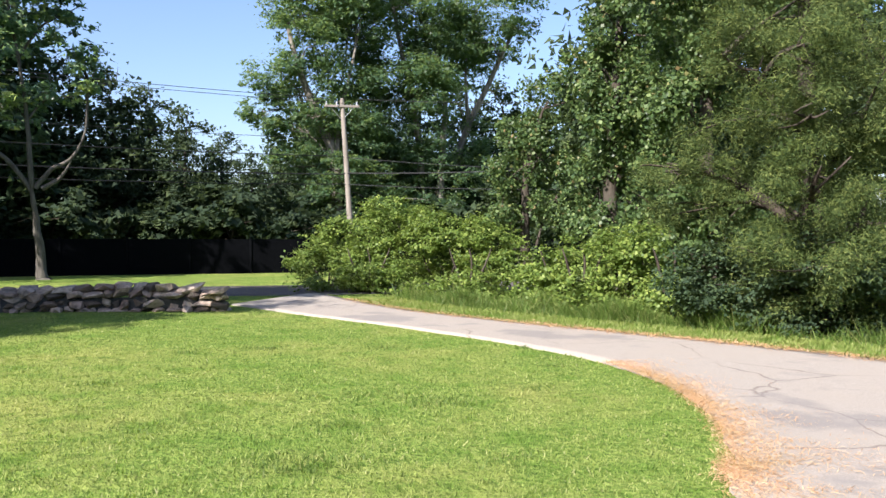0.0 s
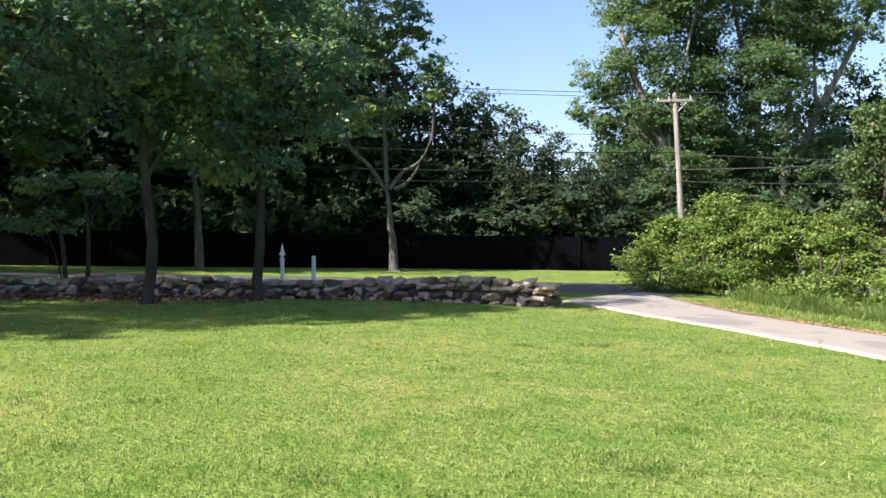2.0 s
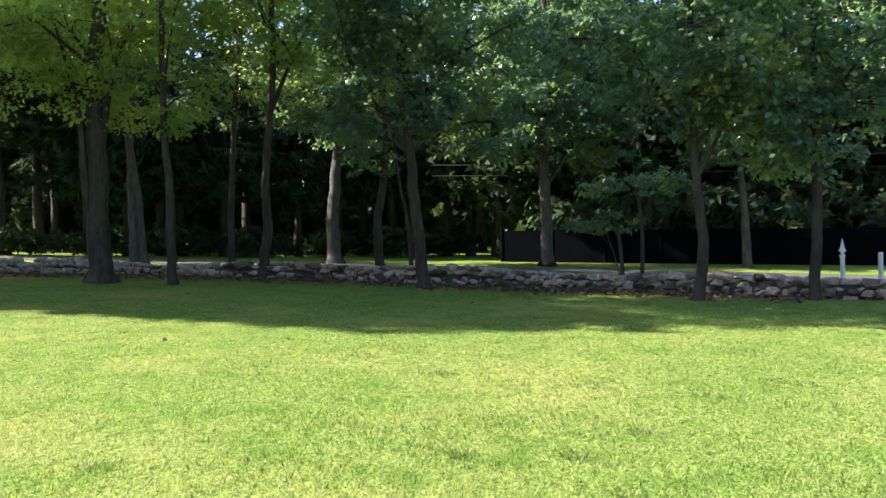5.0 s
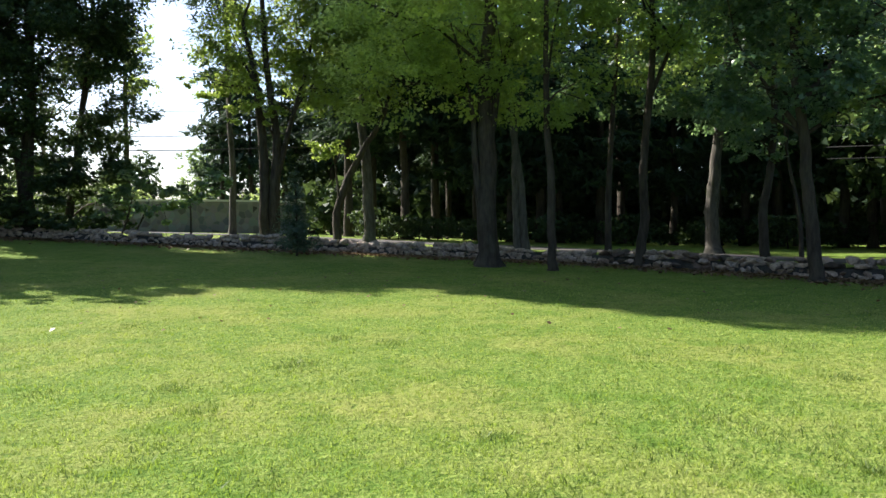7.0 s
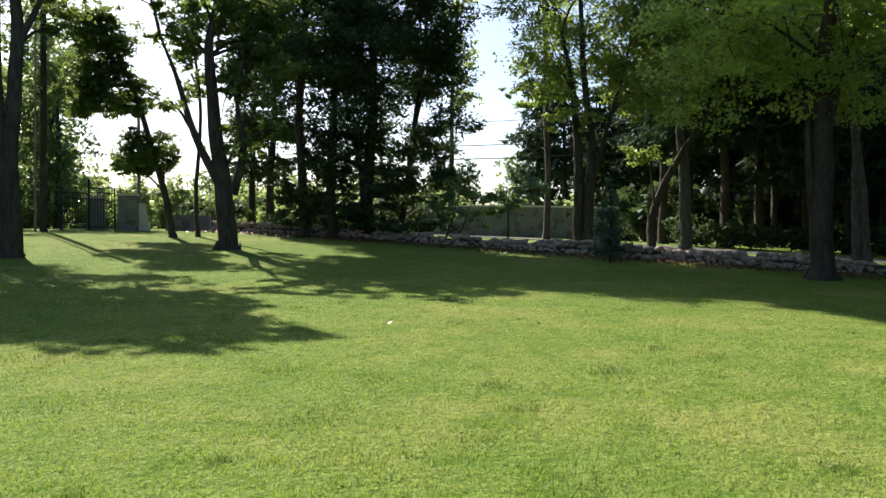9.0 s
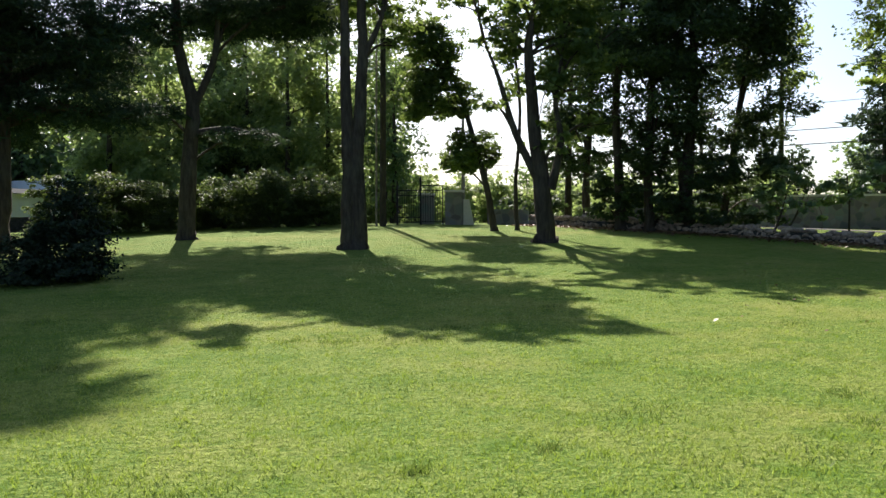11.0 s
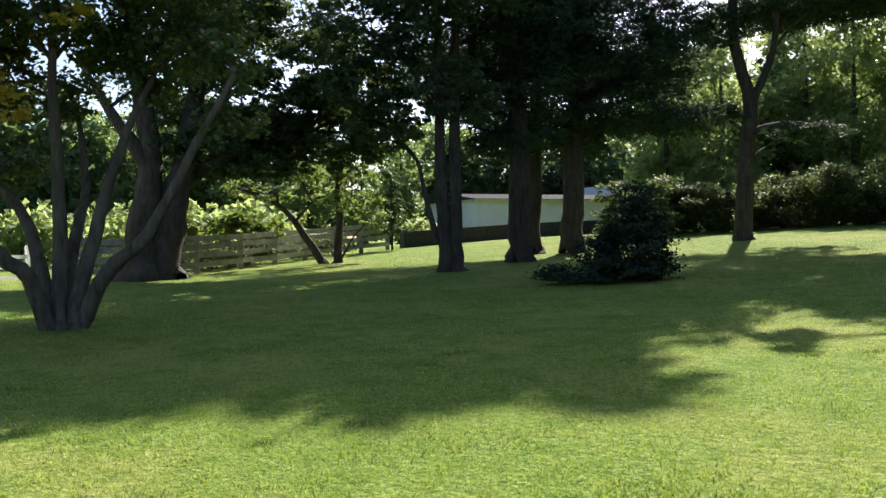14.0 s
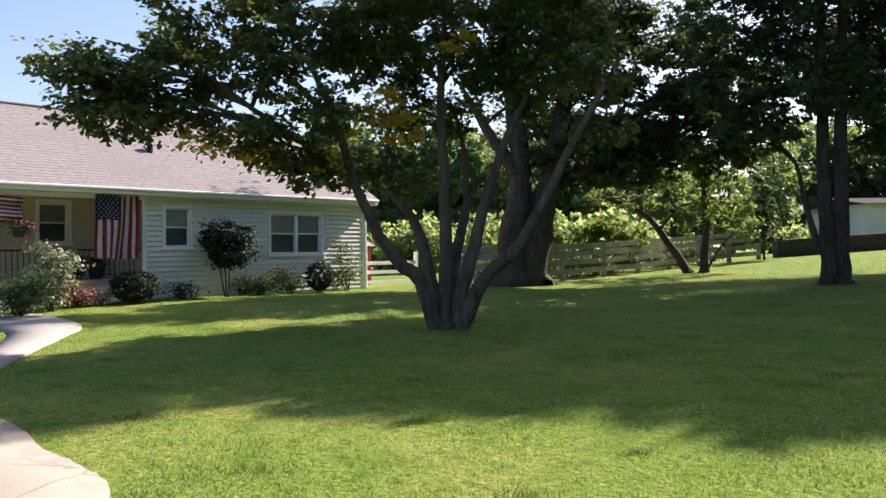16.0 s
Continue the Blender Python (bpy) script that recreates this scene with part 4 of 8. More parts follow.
def sash_window(x0, x1, z0, z1, y, sashes, parent, trim=0.10):
    """A white-trimmed double-hung window set in its opening."""
    w = new("window")
    w.parent = parent
    bm = box(bmesh.new(), x0, x0 + trim, y - 0.05, y + 0.02, z0, z1, bevel=0.006)
    box(bm, x1 - trim, x1, y - 0.05, y + 0.02, z0, z1, bevel=0.006)
    box(bm, x0 + trim, x1 - trim, y - 0.05, y + 0.02, z1 - trim, z1, bevel=0.006)
    part("frame", bm, white_paint, w)
    part("sill", boxed(x0 - 0.03, x1 + 0.03, y - 0.09, y + 0.02, z0 - 0.02, z0 + trim * 0.8, bevel=0.008), white_paint, w)
    wide = (x1 - x0 - 2 * trim) / sashes
    for i in range(sashes):
        a = x0 + trim + i * wide
        if i:
            part("mullion", boxed(a - 0.05, a + 0.05, y - 0.04, y + 0.08, z0 + trim, z1 - trim, bevel=0.005), white_paint, w)
        mid = (z0 + z1) / 2
        for lo, hi, yy in ((z0 + trim * 0.8, mid + 0.02, y + 0.05), (mid - 0.02, z1 - trim, y + 0.02)):
            bm = bmesh.new()
            for q in ((a, a + 0.045, lo, hi), (a + wide - 0.045, a + wide, lo, hi), (a + 0.045, a + wide - 0.045, lo, lo + 0.045), (a + 0.045, a + wide - 0.045, hi - 0.045, hi)):
                box(bm, q[0], q[1], yy, yy + 0.03, q[2], q[3])
            part("sash", bm, white_paint, w)
            part("pane", boxed(a + 0.04, a + wide - 0.04, yy + 0.012, yy + 0.018, lo + 0.04, hi - 0.04), glass_mat, w).visible_shadow = False
        part("blind", boxed(a + 0.02, a + wide - 0.02, y + 0.13, y + 0.135, mid + 0.02, z1 - trim), blind_mat, w, "half-drawn pale window blind")
        part("curtain", boxed(a + 0.02, a + wide - 0.02, y + 0.15, y + 0.155, z0 + trim, mid + 0.02), curtain_mat, w, "dull grey window curtain")


sash_window(*W1, 0.0, 1, house)
sash_window(*W2, 0.0, 2, house)
sash_window(*PW, 1.5, 1, house)
sash_window(*PW2, 1.5, 1, house)

# roof: sheathing, shingle courses, eaves
RIDGE_Y, RIDGE_Z = 3.9, 5.95
roof_l, roof_r = LEFT - 0.35, RIGHT + 0.3
bm = bmesh.new()
for y0, z0 in ((-0.42, EAVE_Z), (2 * RIDGE_Y + 0.42, EAVE_Z)):
    v = [bm.verts.new(c) for c in ((roof_l, y0, z0), (roof_r, y0, z0), (roof_r, RIDGE_Y, RIDGE_Z), (roof_l, RIDGE_Y, RIDGE_Z), (roof_l, y0, z0 - 0.10), (roof_r, y0, z0 - 0.10), (roof_r, RIDGE_Y, RIDGE_Z - 0.12), (roof_l, RIDGE_Y, RIDGE_Z - 0.12))]
    for f in ((0, 1, 2, 3), (4, 7, 6, 5), (0, 4, 5, 1), (0, 3, 7, 4), (1, 5, 6, 2)):
        bm.faces.new([v[i] for i in f])
bmesh.ops.recalc_face_normals(bm, faces=bm.faces)
roof = part("roof", bm, shingle_mat, house, "pinkish grey shingle roof")
slope = Vector((0, RIDGE_Y + 0.42, RIDGE_Z - EAVE_Z))
length = slope.length
rows = 30
up = slope / length
out = Vector((0, -up.z, up.y))
for i in range(rows):
    a, b = Vector((0, -0.44, EAVE_Z)) + up * (length * i / rows), Vector((0, -0.44, EAVE_Z)) + up * (length * (i + 1) / rows)
    bm = bmesh.new()
    pts = []
    for px in (roof_l - 0.02, roof_r + 0.02):
        for q in (a + out * 0.006, a + out * 0.013, b + out * 0.008, b + out * 0.004):
            pts.append(bm.verts.new((px, q.y, q.z)))
    for f in ((0, 4, 5, 1), (1, 5, 6, 2), (2, 6, 7, 3), (0, 3, 7, 4), (0, 1, 2, 3), (4, 7, 6, 5)):
        bm.faces.new([pts[k] for k in f])
    part("shingle_course", bm, shingle_mat, roof)
for px in (RIGHT - 0.18, LEFT):
    bm = bmesh.new()
    v = [bm.verts.new((x, yy, zz)) for x in (px, px + 0.18) for yy, zz in ((0, 3.29), (7.8, 3.29), (RIDGE_Y, RIDGE_Z - 0.15))]
    for f in ((0, 1, 2), (3, 5, 4), (0, 3, 4, 1), (1, 4, 5, 2), (2, 5, 3, 0)):
        bm.faces.new([v[i] for i in f])
    part("gable", bm, siding, house)
part("ridge_cap", boxed(roof_l, roof_r, RIDGE_Y - 0.12, RIDGE_Y + 0.12, RIDGE_Z - 0.02, RIDGE_Z + 0.045, bevel=0.02), shingle_mat, roof)
part("fascia", boxed(roof_l, roof_r, -0.45, -0.42, EAVE_Z - 0.19, EAVE_Z - 0.005), white_paint, house)
part("gutter", boxed(roof_l, roof_r, -0.54, -0.453, EAVE_Z - 0.09, EAVE_Z - 0.01, bevel=0.02), white_paint, house)
part("soffit", boxed(roof_l, roof_r, -0.42, 0.0, EAVE_Z - 0.19, EAVE_Z - 0.16), white_paint, house)
part("porch_beam", boxed(LEFT, CORNER - 0.03, -0.10, 0.06, 3.05, 3.165), white_paint, house)
bm = bmesh.new()
bmesh.ops.create_cone(bm, segments=14, radius1=0.09, radius2=0.09, depth=0.3, matrix=Matrix.Translation((4.95, 1.62, 4.68)), cap_ends=True)
bmesh.ops.create_cone(bm, segments=14, radius1=0.16, radius2=0.10, depth=0.10, matrix=Matrix.Translation((4.95, 1.62, 4.86)), cap_ends=True)
part("roof_vent", bm, iron, house, "small dark roof vent pipe")

# porch
part("porch_base", boxed(LEFT, CORNER - 0.02, 0.02, 1.5, -0.1, FLOOR_Z - 0.08), white_paint, house)
part("porch_floor", boxed(LEFT, CORNER - 0.02, -0.08, 1.5, FLOOR_Z - 0.08, FLOOR_Z), concrete, house)
part("porch_post", boxed(-3.1, -2.95, -0.05, 0.10, FLOOR_Z, 3.05, bevel=0.01), white_paint, house)
railing = new("porch_railing")
railing.parent = house
part("top_rail", boxed(-2.9, CORNER - 0.05, -0.02, 0.02, 1.69, 1.73, bevel=0.006), iron, railing)
part("bottom_rail", boxed(-2.9, CORNER - 0.05, -0.015, 0.015, 1.03, 1.06), iron, railing)
px = -2.85
while px < CORNER - 0.1:
    part("baluster", boxed(px - 0.009, px + 0.009, -0.009, 0.009, 1.06, 1.69), iron, railing)
    px += 0.135


def step_block():
    s = thing("porch_steps", HOUSE_M @ pose(-1.6, -0.1, 0), "pale concrete porch steps with a sloping cheek wall", "steps")
    for i in range(3):
        part("step", boxed(-0.9, 0.9, -0.35 * (i + 1), -0.35 * i, -0.1, FLOOR_Z - 0.2 * (i + 1), bevel=0.01), concrete, s)
    bm = bmesh.new()
    v = [bm.verts.new(c) for x in (0.92, 1.10) for c in ((x, 0, 0), (x, -1.7, 0), (x, -1.7, 0.12), (x, 0, FLOOR_Z - 0.05))]
    for f in ((0, 1, 2, 3), (4, 7, 6, 5), (0, 4, 5, 1), (1, 5, 6, 2), (2, 6, 7, 3), (0, 3, 7, 4)):
        bm.faces.new([v[i] for i in f])
    part("cheek_wall", bm, concrete, s)


step_block()

# flags hung from the porch beam; porch shade is put into their dimmed colours
flag_red_shaded = plain_material("flag_red_shaded", (0.20, 0.018, 0.028), 0.8)
flag_white_shaded = plain_material("flag_white_shaded", (0.58, 0.52, 0.50), 0.8)
flag_blue_shaded = plain_material("flag_blue_shaded", (0.014, 0.018, 0.05), 0.8)


def hung_flag(m, w, h, label):
    """A flag hung by one end: stripes run down, the starred field at the top."""
    f = thing("flag", m, label, "flag")

    def cloth(u, v):
        swing = (0.05 + 0.05 * v) * math.sin(u * 9 + v * 2.2) + 0.03 * math.sin(u * 21)
        return (u * w * (1 - 0.06 * v) + 0.03 * v * math.sin(v * 5), swing - 0.02, -v * h + 0.03 * math.sin(u * 7))

    def patch(name, u0, u1, v0, v1, mat, lift=0.0):
        bm = bmesh.new()
        n, k = max(1, int(12 * (u1 - u0)) + 1), max(2, int(18 * (v1 - v0)))
        grid = [[bm.verts.new(Vector(cloth(u0 + (u1 - u0) * i / n, v0 + (v1 - v0) * j / k)) + Vector((0, -lift, 0))) for j in range(k + 1)] for i in range(n + 1)]
        for i in range(n):
            for j in range(k):
                bm.faces.new((grid[i][j], grid[i + 1][j], grid[i + 1][j + 1], grid[i][j + 1]))
        geo = bmesh.ops.extrude_face_region(bm, geom=bm.faces[:])
        for v in geo["geom"]:
            if isinstance(v, bmesh.types.BMVert):
                v.co.y += 0.004
        bmesh.ops.recalc_face_normals(bm, faces=bm.faces)
        part(name, bm, mat, f)

    for i in range(13):
        patch("stripe", i / 13, (i + 1) / 13, 0.40 if i < 7 else 0.0, 1.0, flag_red_shaded if i % 2 == 0 else flag_white_shaded)
    patch("field", 0.0, 7 / 13, 0.0, 0.40, flag_blue_shaded)
    for r in range(9):
        for c in range(6 - r % 2):
            u, v = (0.055 + (c + 0.5 * (r % 2)) * 0.082) * 1.0, 0.035 + r * 0.041
            o = Vector(cloth(u, v)) + Vector((0, -0.012, 0))
            bm = bmesh.new()
            ring = [bm.verts.new(o + Vector((q * math.sin(k * math.pi / 5), 0, q * math.cos(k * math.pi / 5)))) for k in range(10) for q in ((0.026 if k % 2 == 0 else 0.011),)]
            bm.faces.new(ring)
            part("star", bm, flag_white_shaded, f)


hung_flag(HOUSE_M @ pose(2.52, -0.16, 3.15), 1.2, 1.68, "American flag hung vertically from the porch beam")
hung_flag(HOUSE_M @ pose(-0.88, -0.16, 2.40, 0, -90, 0), 0.66, 1.6, "small American flag draped sideways along the porch beam")


def hanging_basket(m):
    b = thing("hanging_basket", m, "dark hanging flower basket with dusky pink plants", "flower basket")
    bm = bmesh.new()
    bmesh.ops.create_cone(bm, segments=16, radius1=0.10, radius2=0.20, depth=0.24, cap_ends=True)
    part("pot", bm, room_mat, b)
    for k in range(3):
        a = k * 2 * math.pi / 3
        v, f = tube([(0.19 * math.cos(a), 0.19 * math.sin(a), 0.1), (0.1 * math.cos(a), 0.1 * math.sin(a), 0.45), (0, 0, 0.8)], [0.005] * 3, 4)
        under(new("chain", mesh_of("chain", v, f, iron)), b)
    rng = np.random.default_rng(5)
    c, n, _ = crown_points(rng, [(0, 0, 0.16, 0.26, 0.13)], 0.07, 1.3, "maple")
    v, f = leaf_quads(rng, c, n, 0.07)
    under(new("foliage", mesh_of("foliage", v, f, LEAF["dark"])), b)
    c, n, _ = crown_points(rng, [(0, -0.1, 0.22, 0.24, 0.10)], 0.06, 0.12, "maple")
    v, f = leaf_quads(rng, c, n, 0.06, 0.45)
    tagged(under(new("petals", mesh_of("petals", v, f, plain_material("dusky_petals", (0.22, 0.05, 0.09), 0.8))), b), kind="stuff")


hanging_basket(HOUSE_M @ pose(0.6, -0.25, 2.15))


def porch_planter(m, w, label):
    p = thing("porch_planter", m, label, "planter")
    bm = bmesh.new()
    bmesh.ops.create_cone(bm, segments=14, radius1=w * 0.7, radius2=w, depth=0.3, matrix=Matrix.Translation((0, 0, 0.15)), cap_ends=True)
    part("pot", bm, room_mat, p)
    rng = np.random.default_rng(8)
    c, n, _ = crown_points(rng, [(0, 0, 0.42, w * 1.3, 0.2)], 0.09, 1.2, "maple")
    v, f = leaf_quads(rng, c, n, 0.09)
    under(new("foliage", mesh_of("foliage", v, f, LEAF["dark"])), p)


porch_planter(HOUSE_M @ pose(2.25, 0.35, FLOOR_Z), 0.17, "dark potted plant on the porch floor")
porch_planter(HOUSE_M @ pose(2.75, 0.35, FLOOR_Z), 0.22, "wide dark potted plant on the porch floor")

# white side gate between house and fence, red shed door behind it
side_gate = thing("side_gate", HOUSE_M @ pose(RIGHT + 0.15, 0.1, 0.1), "white painted wooden rail gate beside the house", "gate")
part("gate_post", boxed(0.02, 0.14, 0, 0.12, 0, 1.75, bevel=0.01), white_paint, side_gate)
part("gate_post", boxed(2.5, 2.62, 0, 0.12, 0, 1.45, bevel=0.01), white_paint, side_gate)
for h in (0.35, 0.70, 1.02):
    part("gate_rail", boxed(0.14, 2.5, 0.03, 0.07, h, h + 0.12), white_paint, side_gate)
shed = thing("red_shed", HOUSE_M @ pose(RIGHT + 0.5, 2.6, 0.1), "small dark red wooden shed behind the side gate", "shed")
part("wall", boxed(0, 2.2, 0, 2.0, -0.1, 1.7), red_mat, shed)
bm = bmesh.new()
v = [bm.verts.new(c) for c in ((-0.1, -0.15, 1.7), (2.3, -0.15, 1.7), (2.3, 2.1, 1.7), (-0.1, 2.1, 1.7), (-0.1, 1.0, 2.2), (2.3, 1.0, 2.2))]
for f in ((0, 1, 5, 4), (2, 3, 4, 5), (0, 4, 3), (1, 2, 5), (0, 3, 2, 1)):
    bm.faces.new([v[i] for i in f])
part("roof", bm, shingle_mat, shed)

ribbon("walkway", [(7.3, -9.5), (7.85, -10.5), (9.0, -13.6), (9.5, -14.9), (10.6, -16.0), (11.9, -17.0)], [(8.3, -9.9), (8.9, -11.3), (10.1, -13.6), (11.0, -14.5), (12.2, -15.5), (13.4, -16.4)], 0.035, concrete, "pale concrete garden walk leading to the porch", "walkway", 5, 0.01, 3)


def house_shrub(lx, ly, kind, lobes, style, leaf, dens, label, r=0.03):
    p = HOUSE_M @ Vector((lx, ly, 0))
    stems = [[(0.0, 0.0, -0.05), (0.05, 0.02, lobes[0][2] * 0.6), (0.02, 0.0, lobes[0][2])], [(0.05, 0.0, -0.05), (0.15, 0.1, lobes[0][2] * 0.5), (0.2, 0.1, lobes[0][2])], [(-0.05, 0.0, -0.05), (-0.12, 0.1, lobes[0][2] * 0.5), (-0.2, -0.1, lobes[0][2])]]
    return tree(kind, (p.x, p.y), r, stems, lobes, style, bark_dark, leaf, dens, label, "shrub", "shrubs along the house")


# very dark leaf, the shade around these shrubs put into its colour
LEAF["shade_shrub"] = leaf_material("leaf_shade_shrub", [(0.0, (0.022, 0.036, 0.024)), (0.7, (0.034, 0.054, 0.032)), (1.0, (0.06, 0.08, 0.04))], (0.05, 0.08, 0.03), 0.12, 0.6, 0.1)
# dark leaf tone stands for the shade in the hedge's lower half
LEAF["hedge"] = leaf_material("leaf_hedge_shaded", [(0.0, (0.022, 0.038, 0.020)), (0.6, (0.040, 0.066, 0.030)), (1.0, (0.10, 0.14, 0.05))], (0.34, 0.46, 0.10), 0.25, 0.6, 0.1)
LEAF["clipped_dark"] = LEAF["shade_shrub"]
LEAF["red"] = leaf_material("leaf_barberry", [(0.0, (0.10, 0.03, 0.03)), (0.6, (0.22, 0.08, 0.06)), (1.0, (0.32, 0.17, 0.12))], (0.4, 0.15, 0.1), 0.2)
LEAF["rose"] = leaf_material("leaf_rose", [(0.0, (0.13, 0.16, 0.09)), (0.5, (0.25, 0.28, 0.17)), (0.75, (0.40, 0.40, 0.30)), (1.0, (0.68, 0.65, 0.58))], (0.25, 0.3, 0.12), 0.2)
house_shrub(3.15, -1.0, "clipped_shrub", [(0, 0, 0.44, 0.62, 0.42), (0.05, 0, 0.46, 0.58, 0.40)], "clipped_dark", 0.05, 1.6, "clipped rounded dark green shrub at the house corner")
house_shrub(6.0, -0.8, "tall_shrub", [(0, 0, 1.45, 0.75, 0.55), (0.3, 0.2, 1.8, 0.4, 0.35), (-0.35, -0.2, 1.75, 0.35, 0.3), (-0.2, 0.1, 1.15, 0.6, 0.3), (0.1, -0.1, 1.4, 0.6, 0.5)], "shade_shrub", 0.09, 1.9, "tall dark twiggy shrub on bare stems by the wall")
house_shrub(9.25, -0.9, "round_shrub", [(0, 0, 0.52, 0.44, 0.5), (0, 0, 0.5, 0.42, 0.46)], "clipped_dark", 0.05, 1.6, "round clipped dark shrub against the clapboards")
house_shrub(7.2, -0.7, "low_shrub", [(0, 0, 0.35, 0.55, 0.3), (0.5, 0, 0.3, 0.4, 0.25)], "dark", 0.08, 1.1, "low leafy green plant along the house wall")
house_shrub(8.3, -0.7, "low_shrub", [(0, 0, 0.4, 0.45, 0.3), (0.3, 0, 0.65, 0.25, 0.2)], "dark", 0.08, 1.0, "low leafy green plant along the house wall")
house_shrub(4.75, -0.6, "low_shrub", [(0, 0, 0.22, 0.4, 0.2)], "dark", 0.08, 1.1, "low leafy green plant along the house wall")
house_shrub(10.7, -0.5, "rose_shrub", [(0, 0, 0.7, 0.45, 0.5), (0.2, 0, 1.3, 0.35, 0.4), (0.3, 0, 0.4, 0.5, 0.3)], "dark", 0.07, 0.6, "thin straggly rose shrub against the clapboards")
house_shrub(0.9, -1.4, "white_flowering_shrub", [(0, 0, 0.7, 0.5, 0.5), (0.1, 0, 1.25, 0.4, 0.4), (-0.3, 0, 1.0, 0.4, 0.4), (0.2, 0, 0.35, 0.5, 0.3)], "rose", 0.09, 0.9, "pale flowering shrub in front of the porch railing")
house_shrub(1.7, -0.9, "barberry_shrub", [(0, 0, 0.3, 0.45, 0.3), (0.35, 0, 0.3, 0.35, 0.25)], "red", 0.06, 1.4, "reddish barberry shrub in front of the porch")
house_shrub(2.35, -0.8, "flower_clump", [(0, 0, 0.22, 0.3, 0.2)], "rose", 0.07, 1.1, "small pale flowering plant in front of the porch")
house_shrub(-0.1, -2.3, "dark_shrub", [(0, 0, 0.45, 0.5, 0.45), (-0.3, 0, 0.7, 0.4, 0.35)], "dark", 0.07, 1.4, "dark shrub beside the porch steps")

stone_wall(WALL_LINE, 0.38, 0.50, 300, 11)

# ---- trees ----
# high outlying lobes are added out of view to cast the lawn's shade
tree("maple_tree", (-25.44, 3.91), 0.36, [[(0.00, 0.00, -0.10), (-0.00, -0.02, 3.23), (0.00, 0.02, 6.08), (0.04, 0.26, 9.26), (0.05, 0.34, 12.43)], [(-0.01, -0.04, 0.37), (-0.05, -0.34, 2.90), (-0.07, -0.48, 5.06), (-0.14, -1.05, 7.52)], [(-0.00, -0.02, 3.23), (0.08, 0.51, 6.26), (0.32, 1.71, 9.35)]],
     [(-0.5, -2.6, 5.7, 2.3, 1.6), (-0.4, 0.6, 6.0, 2.1, 1.6), (-1.0, -1.0, 7.7, 3.1, 2.0), (-0.7, 1.9, 8.3, 2.4, 2.0), (-1.0, -0.4, 10.4, 4.2, 2.4), (-1.5, -0.8, 13.1, 3.5, 2.4), (0.7, -2.9, 7.5, 2.0, 1.7), (5.6, -1.0, 7.4, 2.2, 1.4), (6.6, -2.4, 9.6, 2.7, 1.5), (5.6, 0.4, 10.4, 2.8, 1.6), (3.4, -3.6, 9.6, 2.5, 1.5), (4.5, -2.5, 14.6, 3.2, 1.6), (2.5, 1.5, 14.2, 3.5, 1.8), (3.0, 0.0, 16.6, 3.0, 1.4)],
     "maple_mid", bark_dark, 0.14, 0.52, "tall maple with a forked dark trunk before the stone wall", "tree", "trees along the stone wall", 10.4)
tree("maple_tree", (-23.81, 5.52), 0.15, [[(0.00, 0.00, -0.10), (-0.00, -0.02, 2.56), (-0.03, -0.12, 4.82), (-0.01, -0.05, 8.05), (0.04, 0.17, 10.47)]],
     [(0.2, 0.5, 5.3, 1.5, 1.2), (-0.7, 0.4, 7.6, 1.9, 1.4), (-0.3, 0.4, 10.1, 2.4, 1.9), (3.1, -3.5, 9.2, 2.1, 1.0), (3.8, -2.4, 9.2, 2.1, 1.0), (4.0, -2.0, 10.2, 2.1, 1.0)],
     "maple_mid", bark_dark, 0.14, 0.52, "slim maple tree rooted beside the stone wall", "tree", "trees along the stone wall", 10.0)
tree("maple_tree", (-25.33, 8.61), 0.19, [[(0.00, 0.00, -0.10), (0.07, 0.20, 1.59), (0.07, 0.19, 3.40), (0.17, 0.48, 6.64), (0.16, 0.46, 9.69), (0.12, 0.34, 12.37)], [(0.13, 0.36, 5.20), (0.39, 1.08, 6.99), (0.67, 1.77, 8.42)]],
     [(-0.4, 1.4, 7.0, 2.1, 1.5), (0.8, -0.2, 7.9, 2.1, 1.6), (0.6, 1.4, 9.3, 2.2, 1.6), (0.9, 0.0, 11.1, 3.3, 2.3)],
     "maple_mid", bark_dark, 0.14, 0.52, "maple tree with a bent trunk at the stone wall", "tree", "trees along the stone wall", 10.8)
tree("maple_tree", (-27.08, 8.20), 0.14, [[(0.00, 0.00, -0.10), (0.00, 0.00, 1.96), (0.06, 0.20, 5.38), (0.14, 0.47, 9.18), (0.11, 0.35, 12.00)]],
     [(-0.2, -0.3, 6.2, 1.5, 1.2), (-0.1, 0.4, 10.4, 2.3, 2.1)],
     "maple", bark_dark, 0.14, 0.62, "thin maple tree behind the stone wall", "tree", "trees along the stone wall", 11.3)
